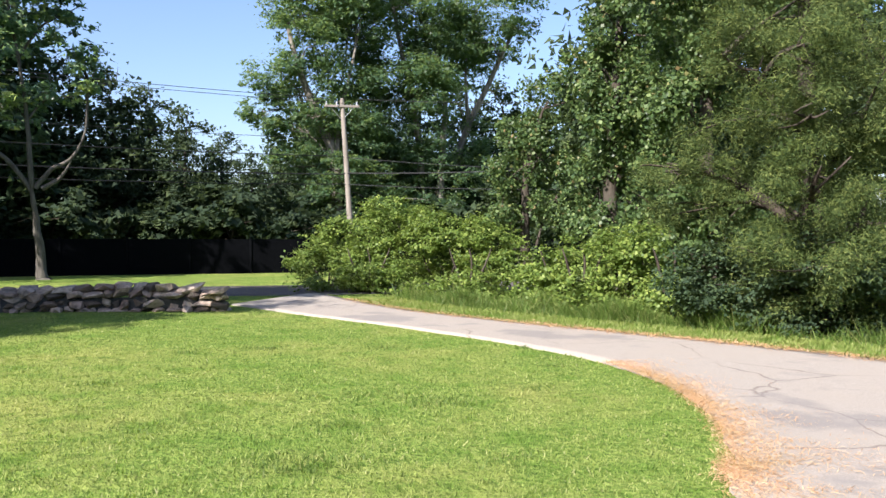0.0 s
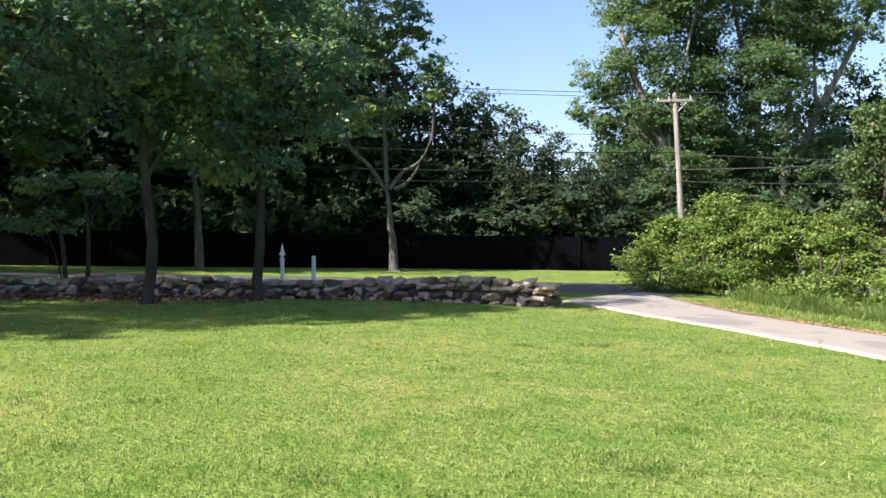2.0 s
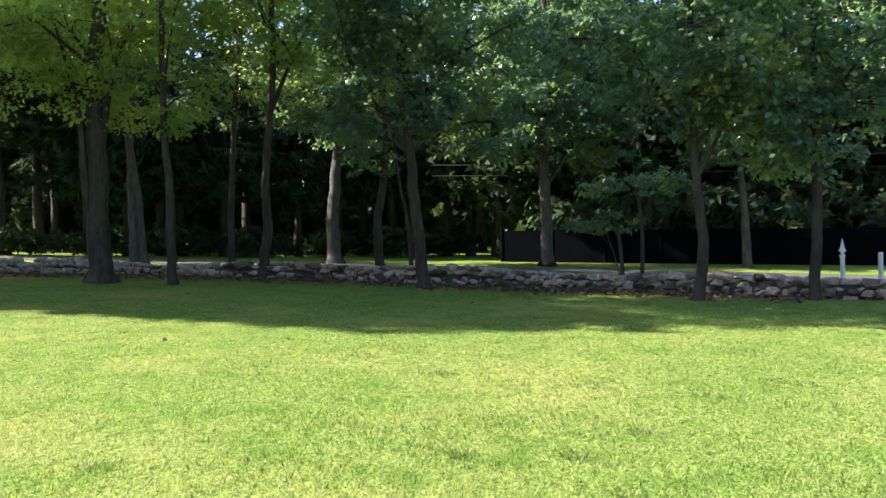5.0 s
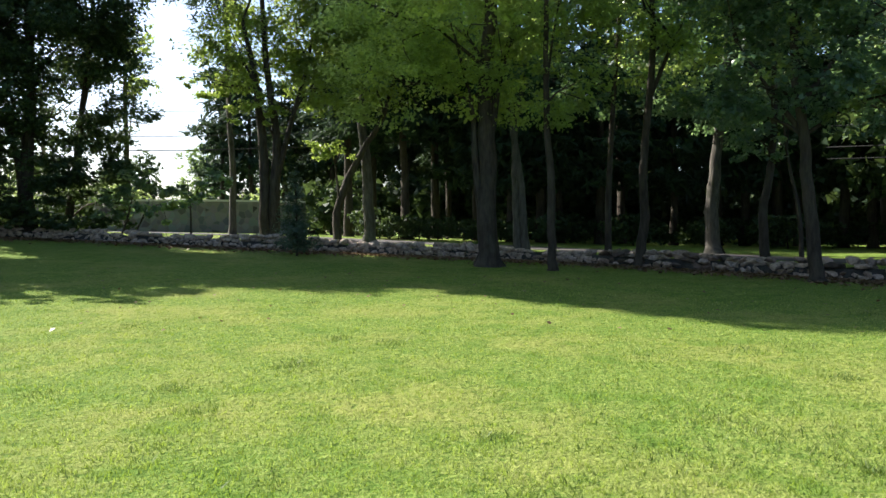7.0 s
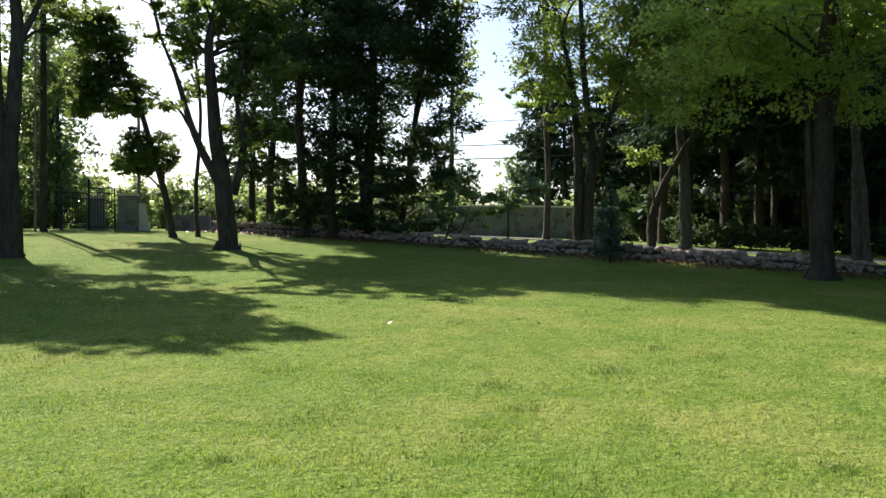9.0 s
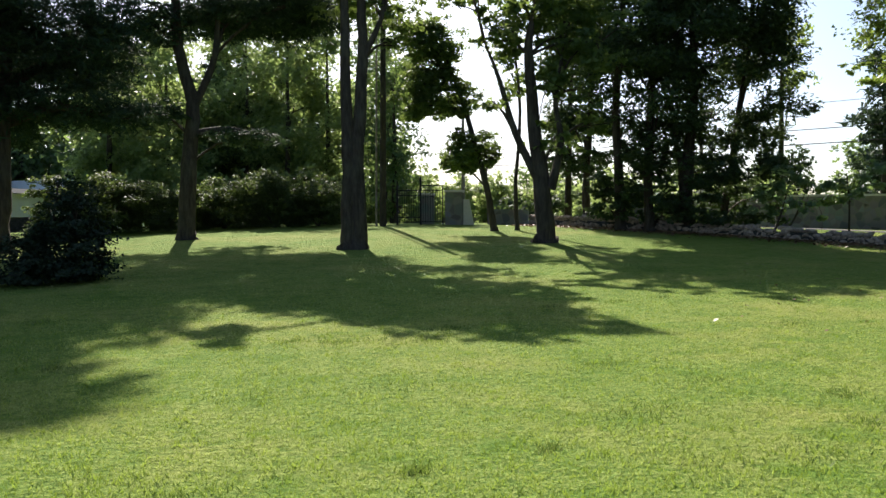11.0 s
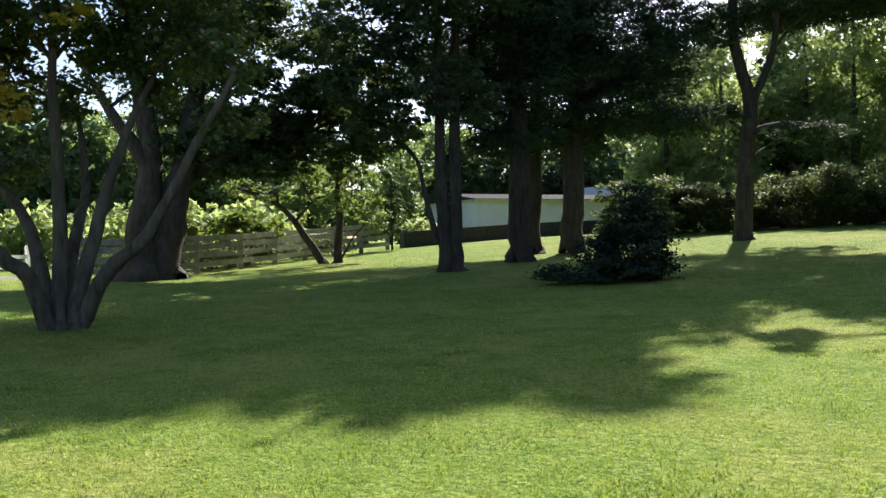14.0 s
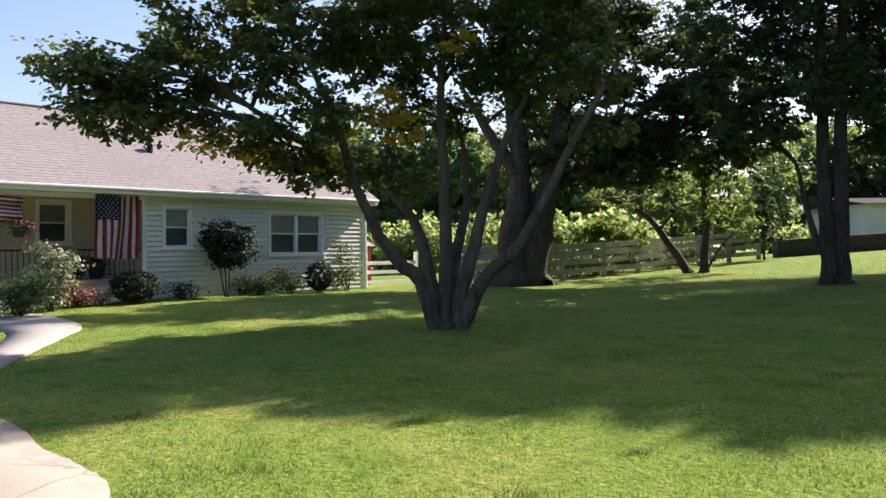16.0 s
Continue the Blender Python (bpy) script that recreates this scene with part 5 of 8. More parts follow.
tree("maple_tree", (-19.36, 11.06), 0.2, [[(0.00, 0.00, -0.10), (-0.08, -0.14, 1.91), (-0.14, -0.24, 3.57), (-0.23, -0.41, 5.37), (-0.24, -0.43, 8.36), (-0.18, -0.32, 10.59)], [(-0.14, -0.24, 3.57), (-0.51, -0.95, 4.79), (-0.83, -1.61, 6.01)], [(-0.17, -0.30, 4.32), (0.29, 0.50, 5.63), (0.70, 1.14, 6.78)]],
     [(0.1, -1.4, 4.7, 1.5, 0.9), (0.7, 0.2, 4.7, 1.6, 1.0), (-0.7, -1.9, 4.2, 0.9, 0.6), (0.5, 2.0, 4.5, 1.6, 1.1), (-0.7, 0.0, 6.6, 2.3, 1.2), (1.4, 1.0, 6.3, 1.9, 1.3), (-1.4, -1.7, 6.9, 1.7, 1.4), (0.9, -0.8, 8.5, 3.1, 1.9), (-0.2, 0.2, 11.3, 2.8, 1.8), (3.8, -5.0, 8.4, 2.0, 1.0), (1.6, -4.4, 8.9, 2.1, 1.0)],
     "maple", bark_dark, 0.14, 0.62, "leafy maple tree with a slim trunk beside the stone wall", "tree", "trees along the stone wall", 9.4)
tree("maple_tree", (-23.03, 11.64), 0.18, [[(0.00, 0.00, -0.10), (-0.04, -0.08, 1.61), (0.08, 0.15, 3.35), (0.12, 0.22, 5.96), (0.06, 0.12, 8.57)]],
     [(0.3, -0.3, 3.7, 1.0, 0.7), (0.7, -0.8, 7.3, 1.9, 1.5)],
     "maple", bark_dark, 0.14, 0.62, "dark slim maple tree at the stone wall", "tree", "trees along the stone wall", 10.6)
tree("maple_tree", (-22.15, 12.22), 0.09, [[(0.00, 0.00, -0.10), (-0.03, -0.05, 1.61), (-0.18, -0.32, 3.33), (-0.24, -0.44, 5.04)]],
     [(-0.5, -0.1, 4.4, 1.0, 0.7)],
     "maple", bark_dark, 0.14, 0.62, "thin young maple tree at the stone wall", "tree", "trees along the stone wall", 10.4)
tree("oak_tree", (-34.17, 14.96), 0.38, [[(-0.00, -0.00, -0.10), (-0.00, -0.01, 2.36), (0.09, 0.20, 4.64), (0.28, 0.63, 9.18), (0.33, 0.72, 14.21)]],
     [(0.9, -0.2, 6.5, 3.0, 2.0), (0.4, -1.8, 10.4, 3.7, 2.7), (-0.9, 2.4, 11.7, 4.0, 2.9), (-1.7, 1.4, 16.0, 5.9, 3.8)],
     "maple", bark_grey, 0.22, 1.0, "old grey-barked tree on the verge behind the wall", "tree", "", 14.6)
tree("oak_tree", (-26.92, 21.24), 0.3, [[(0.00, 0.00, -0.10), (-0.03, -0.03, 3.19), (-0.08, -0.10, 6.13), (0.06, 0.07, 9.49), (-0.04, -0.05, 13.31)]],
     [(0.3, -0.8, 6.3, 3.4, 2.1), (0.2, 2.1, 5.5, 2.7, 1.5), (-1.2, -1.5, 8.1, 3.0, 2.3), (0.7, 1.8, 8.6, 3.3, 2.4), (1.3, -0.9, 11.5, 5.1, 2.9), (1.5, 3.0, 6.3, 1.9, 1.4)],
     "maple", bark_grey, 0.22, 1.1, "grey-barked tree on the verge behind the wall", "tree", "", 13.7)
tree("small_tree", (-15.19, 14.91), 0.07, [[(0.00, 0.00, -0.10), (0.01, 0.01, 1.85), (-0.14, -0.14, 2.81)], [(-0.30, -0.31, -0.10), (-0.41, -0.42, 1.60), (-0.69, -0.73, 2.02)], [(0.01, 0.01, 1.58), (0.29, 0.28, 2.51)]],
     [(-0.4, -0.1, 2.6, 1.2, 0.4), (-1.0, -0.4, 1.7, 1.0, 0.3), (0.2, 0.6, 2.7, 0.7, 0.4)],
     "maple", bark_dark, 0.12, 0.7, "small multi-stemmed tree with thin branches behind the wall", "tree", "", 9.1)
tree("maple_tree", (-12.46, 13.84), 0.14, [[(0.00, 0.00, -0.10), (0.09, 0.08, 1.34), (-0.00, -0.00, 2.61), (-0.03, -0.02, 4.45), (-0.05, -0.04, 6.73), (0.00, 0.00, 8.42)], [(-0.00, -0.00, 2.61), (0.44, 0.38, 3.71), (0.83, 0.70, 4.67)], [(-0.01, -0.01, 3.30), (-0.50, -0.46, 4.39), (-0.88, -0.83, 5.37)]],
     [(0.2, -0.2, 4.4, 1.4, 1.0), (0.8, 0.4, 3.9, 1.4, 1.0), (-0.4, -1.0, 4.9, 1.4, 1.1), (-1.1, -1.7, 5.6, 1.4, 1.1), (0.8, -0.6, 5.6, 2.0, 1.2), (1.2, 0.6, 5.2, 1.6, 1.4), (1.5, 1.4, 4.0, 1.5, 1.4), (1.0, -1.2, 7.0, 2.9, 1.5), (-0.2, 0.4, 9.2, 2.3, 1.4)],
     "maple", bark_dark, 0.14, 0.62, "slim maple tree with spreading crown at the stone wall", "tree", "trees along the stone wall", 8.2)
tree("oak_tree", (-20.84, 25.93), 0.2, [[(-0.00, -0.00, -0.10), (-0.06, -0.05, 1.95), (-0.16, -0.12, 3.97), (-0.27, -0.22, 7.61)]],
     [(0.1, -0.5, 4.7, 2.7, 1.3), (-0.0, -0.8, 7.9, 3.1, 2.2)],
     "maple", bark_grey, 0.22, 1.0, "grey-barked tree on the verge behind the wall", "tree", "", 13.5)
tree("maple_tree", (-11.07, 15.79), 0.13, [[(0.00, 0.00, -0.10), (0.06, 0.05, 1.62), (0.09, 0.07, 3.47), (0.05, 0.04, 5.29), (0.02, 0.01, 7.47), (0.07, 0.05, 9.17)], [(0.09, 0.07, 3.47), (-0.54, -0.40, 4.64), (-1.06, -0.81, 5.66)], [(0.09, 0.07, 3.71), (0.68, 0.46, 4.85), (1.19, 0.78, 5.88)]],
     [(-0.2, 0.4, 4.3, 1.5, 0.9), (-0.8, -0.6, 4.4, 1.2, 0.9), (1.0, 0.4, 4.2, 0.9, 0.6), (-0.2, -0.2, 5.6, 2.0, 1.2), (0.9, 0.9, 5.4, 1.3, 1.1), (-0.9, -1.5, 5.5, 1.5, 1.1), (-0.8, 1.1, 7.8, 3.1, 1.7), (0.6, -0.8, 8.7, 2.0, 1.4)],
     "maple", bark_dark, 0.14, 0.62, "slim maple tree with dark dense crown at the stone wall", "tree", "trees along the stone wall", 8.5)
tree("maple_tree", (-36.79, -3.84), 0.28, [[(0.00, 0.00, -0.10), (-0.01, 0.10, 2.47), (-0.02, 0.22, 4.44), (0.02, -0.18, 8.11), (0.04, -0.33, 12.00)], [(-0.01, 0.10, 2.47), (-0.09, 0.97, 5.67), (-0.14, 1.63, 7.90), (-0.16, 2.06, 10.61)], [(0.04, -0.36, -0.10), (0.04, -0.34, 3.21), (0.06, -0.57, 6.63), (0.13, -1.09, 9.54)]],
     [(-0.3, -1.4, 8.2, 2.0, 1.8), (-1.0, 1.0, 9.1, 2.6, 2.1), (0.6, -0.6, 5.8, 1.1, 0.9), (-0.9, -0.5, 11.3, 3.4, 2.3), (0.5, -2.5, 6.8, 1.0, 0.6), (-0.3, 2.0, 6.9, 1.3, 1.3), (2.1, 0.4, 13.4, 4.0, 2.6)],
     "maple_sun", bark_dark, 0.17, 0.85, "maple tree in sunlit green with several stems at the wall corner", "tree", "trees along the stone wall", 13.7)
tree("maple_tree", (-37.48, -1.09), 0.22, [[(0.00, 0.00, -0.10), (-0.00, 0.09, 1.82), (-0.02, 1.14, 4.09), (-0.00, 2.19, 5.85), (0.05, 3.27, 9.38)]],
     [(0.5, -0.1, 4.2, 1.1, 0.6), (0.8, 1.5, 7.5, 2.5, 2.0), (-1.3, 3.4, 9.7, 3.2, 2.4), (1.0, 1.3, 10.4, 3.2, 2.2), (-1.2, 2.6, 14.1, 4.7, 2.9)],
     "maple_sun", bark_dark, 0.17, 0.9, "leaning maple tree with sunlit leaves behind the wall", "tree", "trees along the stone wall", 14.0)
tree("oak_tree", (-38.30, 0.36), 0.3, [[(-0.00, -0.00, -0.10), (-0.00, -0.07, 3.43), (-0.00, -0.27, 6.02), (0.00, 0.32, 9.88), (0.01, 0.40, 13.73)]],
     [(-0.7, -0.3, 7.2, 1.6, 1.3), (-1.6, 0.4, 11.6, 3.8, 2.7), (0.7, 1.4, 14.0, 4.4, 2.6)],
     "maple", bark_grey, 0.22, 1.0, "grey-barked tree beyond the stone wall", "tree", "", 14.3)
tree("oak_tree", (-32.66, 6.49), 0.2, [[(-0.00, -0.00, -0.10), (-0.03, -0.14, 2.71), (-0.09, -0.47, 5.64), (-0.10, -0.53, 8.77), (-0.09, -0.47, 12.33)], [(-0.05, -0.27, -0.10), (-0.07, -0.36, 2.71), (-0.06, -0.33, 4.73), (0.02, 0.11, 7.41)]],
     [(0.3, 0.0, 6.7, 1.8, 1.4), (-0.2, -0.5, 9.7, 3.4, 2.3), (-1.1, 0.2, 13.2, 4.2, 2.6)],
     "maple", bark_grey, 0.22, 1.0, "pale twin-trunked tree beyond the stone wall", "tree", "", 13.0)
tree("oak_tree", (-44.77, -6.85), 0.2, [[(0.00, 0.00, -0.10), (-0.02, 0.10, 3.44), (0.00, -0.03, 6.42), (0.01, -0.07, 10.57), (-0.01, 0.04, 15.30)]],
     [(0.6, -0.0, 8.7, 1.5, 1.8), (-0.8, -0.4, 13.8, 3.5, 2.8)],
     "pine", bark_grey, 0.34, 0.7, "tall thin tree across the side road", "tree", "", 16.3)
tree("pine_sapling", (-29.21, -2.27), 0.04, [[(0.00, -0.00, -0.10), (-0.00, 0.03, 1.44), (-0.00, 0.04, 2.81)]],
     [(0.0, 0.0, 0.45, 0.62, 0.25), (0.0, 0.05, 0.85, 0.60, 0.28), (0.0, 0.0, 1.25, 0.52, 0.28), (0.0, 0.0, 1.65, 0.44, 0.28), (0.0, 0.0, 2.05, 0.34, 0.28), (0.0, 0.0, 2.45, 0.22, 0.28), (0.0, 0.0, 2.75, 0.10, 0.18)],
     "sapling", bark_dark, 0.085, 1.2, "small young pine growing beside the stone wall", "pine", "", 11.3)
# big lobes above these stems are added, unseen, to block sky light
tree("spruce_tree", (-36.62, -19.08), 0.22, [[(0.00, -0.00, -0.10), (0.02, -0.04, 2.25), (-0.07, 0.14, 5.83), (-0.02, 0.03, 9.94)]],
     [(0.2, 0.1, 3.1, 1.4, 0.7), (-0.1, -0.3, 5.8, 1.7, 1.7), (-1.0, -0.2, 9.3, 2.3, 2.0), (0.1, 0.7, 12.8, 2.8, 2.2), (1.1, 1.9, 21.5, 2.4, 1.5), (0.4, 1.9, 20.3, 1.7, 1.1), (-1.1, -0.0, 16.6, 3.4, 2.0), (-2.1, 3.1, 18.4, 3.4, 2.0), (-3.2, -2.1, 18.4, 3.4, 2.0), (-3.2, 2.1, 21.1, 3.4, 2.0), (-1.1, 1.0, 23.8, 3.4, 2.0)],
     "dark", bark_dark, 0.17, 1.45, "dark evergreen tree in the group by the side wall", "tree", "dark trees by the side wall", 14.5)
tree("spruce_tree", (-33.73, -15.91), 0.24, [[(0.00, -0.00, -0.10), (0.05, -0.10, 2.26), (0.10, -0.21, 5.51), (-0.01, 0.03, 9.26), (-0.02, 0.04, 13.48)]],
     [(-0.7, -0.3, 4.4, 1.8, 1.3), (0.0, -0.2, 2.0, 1.4, 0.8), (0.4, -0.3, 0.9, 1.1, 0.5), (0.6, -0.2, 6.9, 2.3, 1.8), (0.5, 0.8, 9.3, 2.5, 2.0), (1.1, 0.6, 12.3, 2.9, 2.2), (-0.1, 0.2, 20.4, 2.1, 1.0), (-0.0, -0.1, 20.9, 2.1, 1.0), (0.6, 0.0, 22.4, 2.1, 1.0), (-2.1, -2.1, 15.4, 3.4, 2.0), (-2.1, 3.1, 15.4, 3.4, 2.0), (-4.2, -0.0, 17.2, 3.4, 2.0), (-0.0, 3.1, 18.1, 3.4, 2.0), (-3.2, 1.0, 19.9, 3.4, 2.0)],
     "dark", bark_dark, 0.17, 1.45, "dark evergreen tree in the group by the side wall", "tree", "dark trees by the side wall", 13.3)
tree("spruce_tree", (-33.77, -14.63), 0.22, [[(0.00, -0.00, -0.10), (0.03, -0.06, 2.30), (-0.03, 0.06, 5.53), (-0.13, 0.30, 9.24), (-0.13, 0.31, 13.44)]],
     [(0.4, 0.5, 3.2, 1.7, 1.0), (-0.3, -0.1, 1.6, 1.5, 0.7), (-0.8, 0.3, 0.7, 1.3, 0.4), (0.5, 0.8, 5.7, 2.2, 1.5), (0.7, 1.2, 8.3, 2.4, 1.9), (-1.6, -0.0, 12.4, 3.1, 2.3), (-0.4, -0.1, 12.9, 1.6, 1.0), (-0.2, 0.1, 13.4, 1.6, 1.0), (-0.0, 0.0, 14.4, 1.6, 1.0), (-0.0, 0.3, 18.9, 2.1, 1.0), (1.7, -0.4, 22.9, 2.1, 1.0), (2.6, 1.1, 20.2, 2.4, 1.5), (-2.1, 2.1, 15.3, 3.4, 2.0), (-3.2, -2.1, 15.3, 3.4, 2.0), (1.0, 4.2, 15.3, 3.4, 2.0), (-0.0, 3.1, 18.0, 3.4, 2.0)],
     "dark", bark_dark, 0.17, 1.45, "dark evergreen tree in the group by the side wall", "tree", "dark trees by the side wall", 13.2)
tree("spruce_tree", (-34.86, -13.27), 0.3, [[(0.00, -0.00, -0.10), (0.04, -0.11, 2.37), (-0.05, 0.13, 5.65), (-0.05, 0.14, 9.43), (-0.06, 0.15, 14.45)], [(0.14, -0.35, -0.10), (0.09, -0.23, 1.86), (0.23, -0.58, 4.38)]],
     [(-0.1, 0.1, 2.6, 2.3, 1.0), (0.2, -0.1, 1.2, 1.8, 0.6), (0.2, 0.7, 0.6, 1.5, 0.4), (-0.5, 0.8, 4.9, 2.3, 1.5), (-1.3, 0.8, 7.9, 2.9, 2.1), (-0.1, 0.7, 10.4, 3.3, 2.3), (0.2, 0.2, 13.6, 3.3, 2.3), (-0.2, 0.6, 13.5, 2.0, 1.0), (0.4, -0.3, 15.5, 2.0, 1.0), (0.3, 0.2, 17.5, 2.1, 1.0), (-2.1, 2.1, 15.5, 3.4, 2.0), (-2.1, -2.1, 15.5, 3.4, 2.0), (2.1, 3.1, 15.5, 3.4, 2.0), (-0.0, -0.0, 20.0, 3.4, 2.0), (-4.2, -0.0, 17.3, 3.4, 2.0), (-0.0, 3.1, 18.2, 3.4, 2.0), (3.7, 0.7, 25.2, 2.4, 1.5)],
     "dark", bark_dark, 0.17, 1.45, "broad dark evergreen tree in the group by the side wall", "tree", "dark trees by the side wall", 13.4)
tree("spruce_tree", (-37.14, -12.85), 0.2, [[(0.04, -0.13, -0.10), (-0.13, 0.38, 1.36), (-0.26, 0.77, 4.57), (-0.42, 1.28, 8.57), (-0.50, 1.54, 12.83)]],
     [(0.7, 1.3, 2.6, 2.3, 0.9), (-1.1, 0.8, 1.4, 1.9, 0.7), (0.2, 1.7, 0.5, 1.6, 0.4), (-0.6, 2.1, 4.8, 1.9, 1.3), (-1.2, 1.3, 7.4, 2.2, 1.6), (0.2, 2.0, 9.7, 2.1, 2.1), (-1.2, 1.9, 13.3, 2.4, 2.2), (0.9, -1.2, 13.4, 2.0, 1.0), (-1.0, -0.2, 13.9, 2.1, 1.0), (0.2, 0.3, 15.9, 2.1, 1.0), (-1.1, 3.1, 16.1, 3.4, 2.0), (-3.2, -0.0, 16.1, 3.4, 2.0), (3.1, 2.1, 16.1, 3.4, 2.0), (-0.0, 1.0, 18.8, 3.4, 2.0), (-4.2, 3.1, 17.9, 3.4, 2.0), (2.1, 4.2, 18.8, 3.4, 2.0), (-2.1, -2.1, 18.8, 3.4, 2.0)],
     "dark", bark_dark, 0.17, 1.45, "leaning dark evergreen tree in the group by the side wall", "tree", "dark trees by the side wall", 14.0)
tree("thin_tree", (-42.71, -11.75), 0.14, [[(0.00, 0.00, -0.10), (-0.04, 0.15, 3.56), (-0.04, 0.15, 7.78), (-0.12, 0.45, 11.98), (-0.16, 0.59, 14.98)]],
     [(-0.6, 0.6, 7.5, 0.9, 1.2), (-0.4, 0.8, 9.9, 1.1, 1.1), (-0.5, 0.4, 12.1, 1.2, 1.2), (0.5, 0.3, 14.2, 1.5, 1.5)],
     "maple_sun", bark_dark, 0.26, 0.6, "thin light green tree behind the dark group", "tree", "", 15.8)
tree("shrub_tree", (-35.03, -9.51), 0.05, [[(0.10, -0.36, -0.10), (-0.00, 0.00, 1.02), (-0.06, 0.24, 2.00)], [(0.00, -0.00, -0.10), (-0.13, 0.48, 0.77), (-0.22, 0.84, 1.76)]],
     [(0.0, 0.3, 2.0, 1.1, 1.0), (0.0, 1.3, 1.5, 1.0, 0.9), (-0.2, -0.6, 1.4, 1.0, 0.7)],
     "maple", bark_dark, 0.22, 0.66, "bushy small tree beside the side wall", "shrub", "", 13.2)
tree("shrub_tree", (-34.61, -6.93), 0.05, [[(-0.00, 0.00, -0.10), (0.00, -0.00, 1.38), (0.02, -0.09, 2.58)]],
     [(0.2, 0.1, 2.2, 1.2, 0.8), (-0.1, 0.7, 2.7, 1.0, 0.5), (-0.3, -0.4, 1.6, 0.9, 0.5)],
     "maple", bark_dark, 0.22, 0.66, "small tree with thin stem beside the wall", "shrub", "", 13.0)
tree("oak_tree", (-25.96, -15.22), 0.34, [[(0.00, 0.00, -0.10), (0.06, -0.11, 2.21), (0.21, -0.34, 4.18), (0.30, -0.50, 6.72), (0.25, -0.41, 7.90)], [(0.06, -0.11, 2.01), (0.56, -0.91, 3.96), (0.91, -1.44, 6.07), (1.16, -1.82, 7.20)], [(-0.10, 0.17, 1.92), (-0.28, 0.48, 3.61), (-0.19, 0.32, 5.19), (-0.38, 0.66, 7.58)]],
     [(0.4, -1.3, 7.3, 0.9, 0.9), (-0.9, 0.4, 7.5, 1.3, 1.5), (0.0, 0.0, 5.8, 0.8, 0.8), (1.0, -1.6, 5.1, 0.7, 0.4), (0.1, -0.8, 8.6, 1.4, 1.2), (-0.6, 1.2, 9.0, 1.6, 1.4), (0.4, 0.0, 9.2, 1.8, 1.0), (1.5, -2.1, 8.8, 1.2, 0.8), (-0.3, 1.1, 5.4, 0.8, 0.8), (-0.3, 0.9, 6.6, 1.2, 1.2), (-1.0, 1.0, 4.3, 0.9, 0.9), (-0.8, 0.2, 8.5, 1.3, 1.3), (-1.1, 1.6, 7.1, 1.2, 1.2), (-0.2, 0.3, 3.8, 0.7, 0.8), (1.0, -1.4, 7.4, 0.8, 0.8)],
     "oak", bark_dark, 0.22, 0.95, "big open-branched tree with a forked trunk on the lawn", "tree", "", 11.1)
tree("spruce_tree", (-37.92, -20.88), 0.2, [[(0.00, -0.00, -0.10), (-0.02, 0.03, 2.27), (-0.08, 0.14, 6.00), (-0.15, 0.28, 10.31)]],
     [(0.5, 0.3, 3.4, 1.3, 0.9), (0.3, 0.0, 1.1, 1.2, 0.6), (-0.4, -0.1, 5.5, 1.5, 1.5), (-0.7, -0.0, 8.4, 1.8, 1.8), (0.0, 0.5, 11.4, 2.1, 1.8), (-0.1, -3.8, 16.5, 2.4, 1.5), (-0.0, -0.0, 17.2, 3.4, 2.0), (-2.1, 3.1, 17.2, 3.4, 2.0), (-3.2, -2.1, 17.2, 3.4, 2.0), (-2.1, -1.1, 19.9, 3.4, 2.0), (-1.1, 4.2, 19.9, 3.4, 2.0), (-3.2, 2.1, 21.7, 3.4, 2.0), (1.0, 4.2, 22.6, 3.4, 2.0), (-1.7, -4.7, 16.5, 2.4, 1.5), (2.1, -4.7, 16.5, 2.4, 1.5)],
     "dark", bark_dark, 0.18, 1.4, "dark evergreen tree in the group by the side wall", "tree", "dark trees by the side wall", 15.1)
tree("thin_tree", (-30.68, -19.38), 0.11, [[(0.00, -0.00, -0.10), (0.03, -0.05, 2.12), (-0.07, 0.12, 5.20), (0.10, -0.15, 8.72), (0.03, -0.05, 11.08)]],
     [(-0.1, -0.3, 6.9, 0.9, 1.0), (-0.3, -0.1, 9.3, 1.0, 1.0), (-0.2, -0.2, 11.2, 1.2, 1.0)],
     "oak", bark_dark, 0.24, 0.7, "thin tree near the gate", "tree", "", 12.9)
tree("leaning_tree", (-29.72, -19.93), 0.15, [[(0.00, 0.00, -0.10), (0.19, -0.28, 1.86), (0.68, -0.98, 5.04), (1.12, -1.57, 7.04), (1.43, -1.98, 8.12)], [(0.37, -0.54, 3.12), (0.81, -1.16, 3.55)], [(0.81, -1.15, 5.49), (1.44, -1.99, 5.65)]],
     [(1.7, -2.6, 7.3, 1.2, 1.5), (1.5, -2.4, 8.7, 1.0, 0.7), (1.2, -1.4, 5.9, 0.9, 0.8), (1.9, -2.9, 5.6, 1.1, 0.8), (0.6, -0.5, 3.7, 0.95, 0.85), (1.1, -1.5, 3.0, 1.0, 0.85), (0.0, -0.4, 3.3, 0.7, 0.6), (0.8, -1.0, 3.4, 0.9, 0.9), (0.8, -0.9, 5.7, 0.6, 0.7), (0.8, -2.1, 5.3, 1.2, 0.5), (1.7, -2.5, 6.3, 0.7, 1.0), (1.4, -2.0, 7.9, 1.2, 1.0), (2.4, -2.6, 8.3, 0.7, 0.7), (1.9, -2.7, 5.3, 0.6, 0.5)],
     "oak", bark_dark, 0.14, 2.0, "small leaning tree with separate leaf clumps near the gate", "tree", "", 12.8)
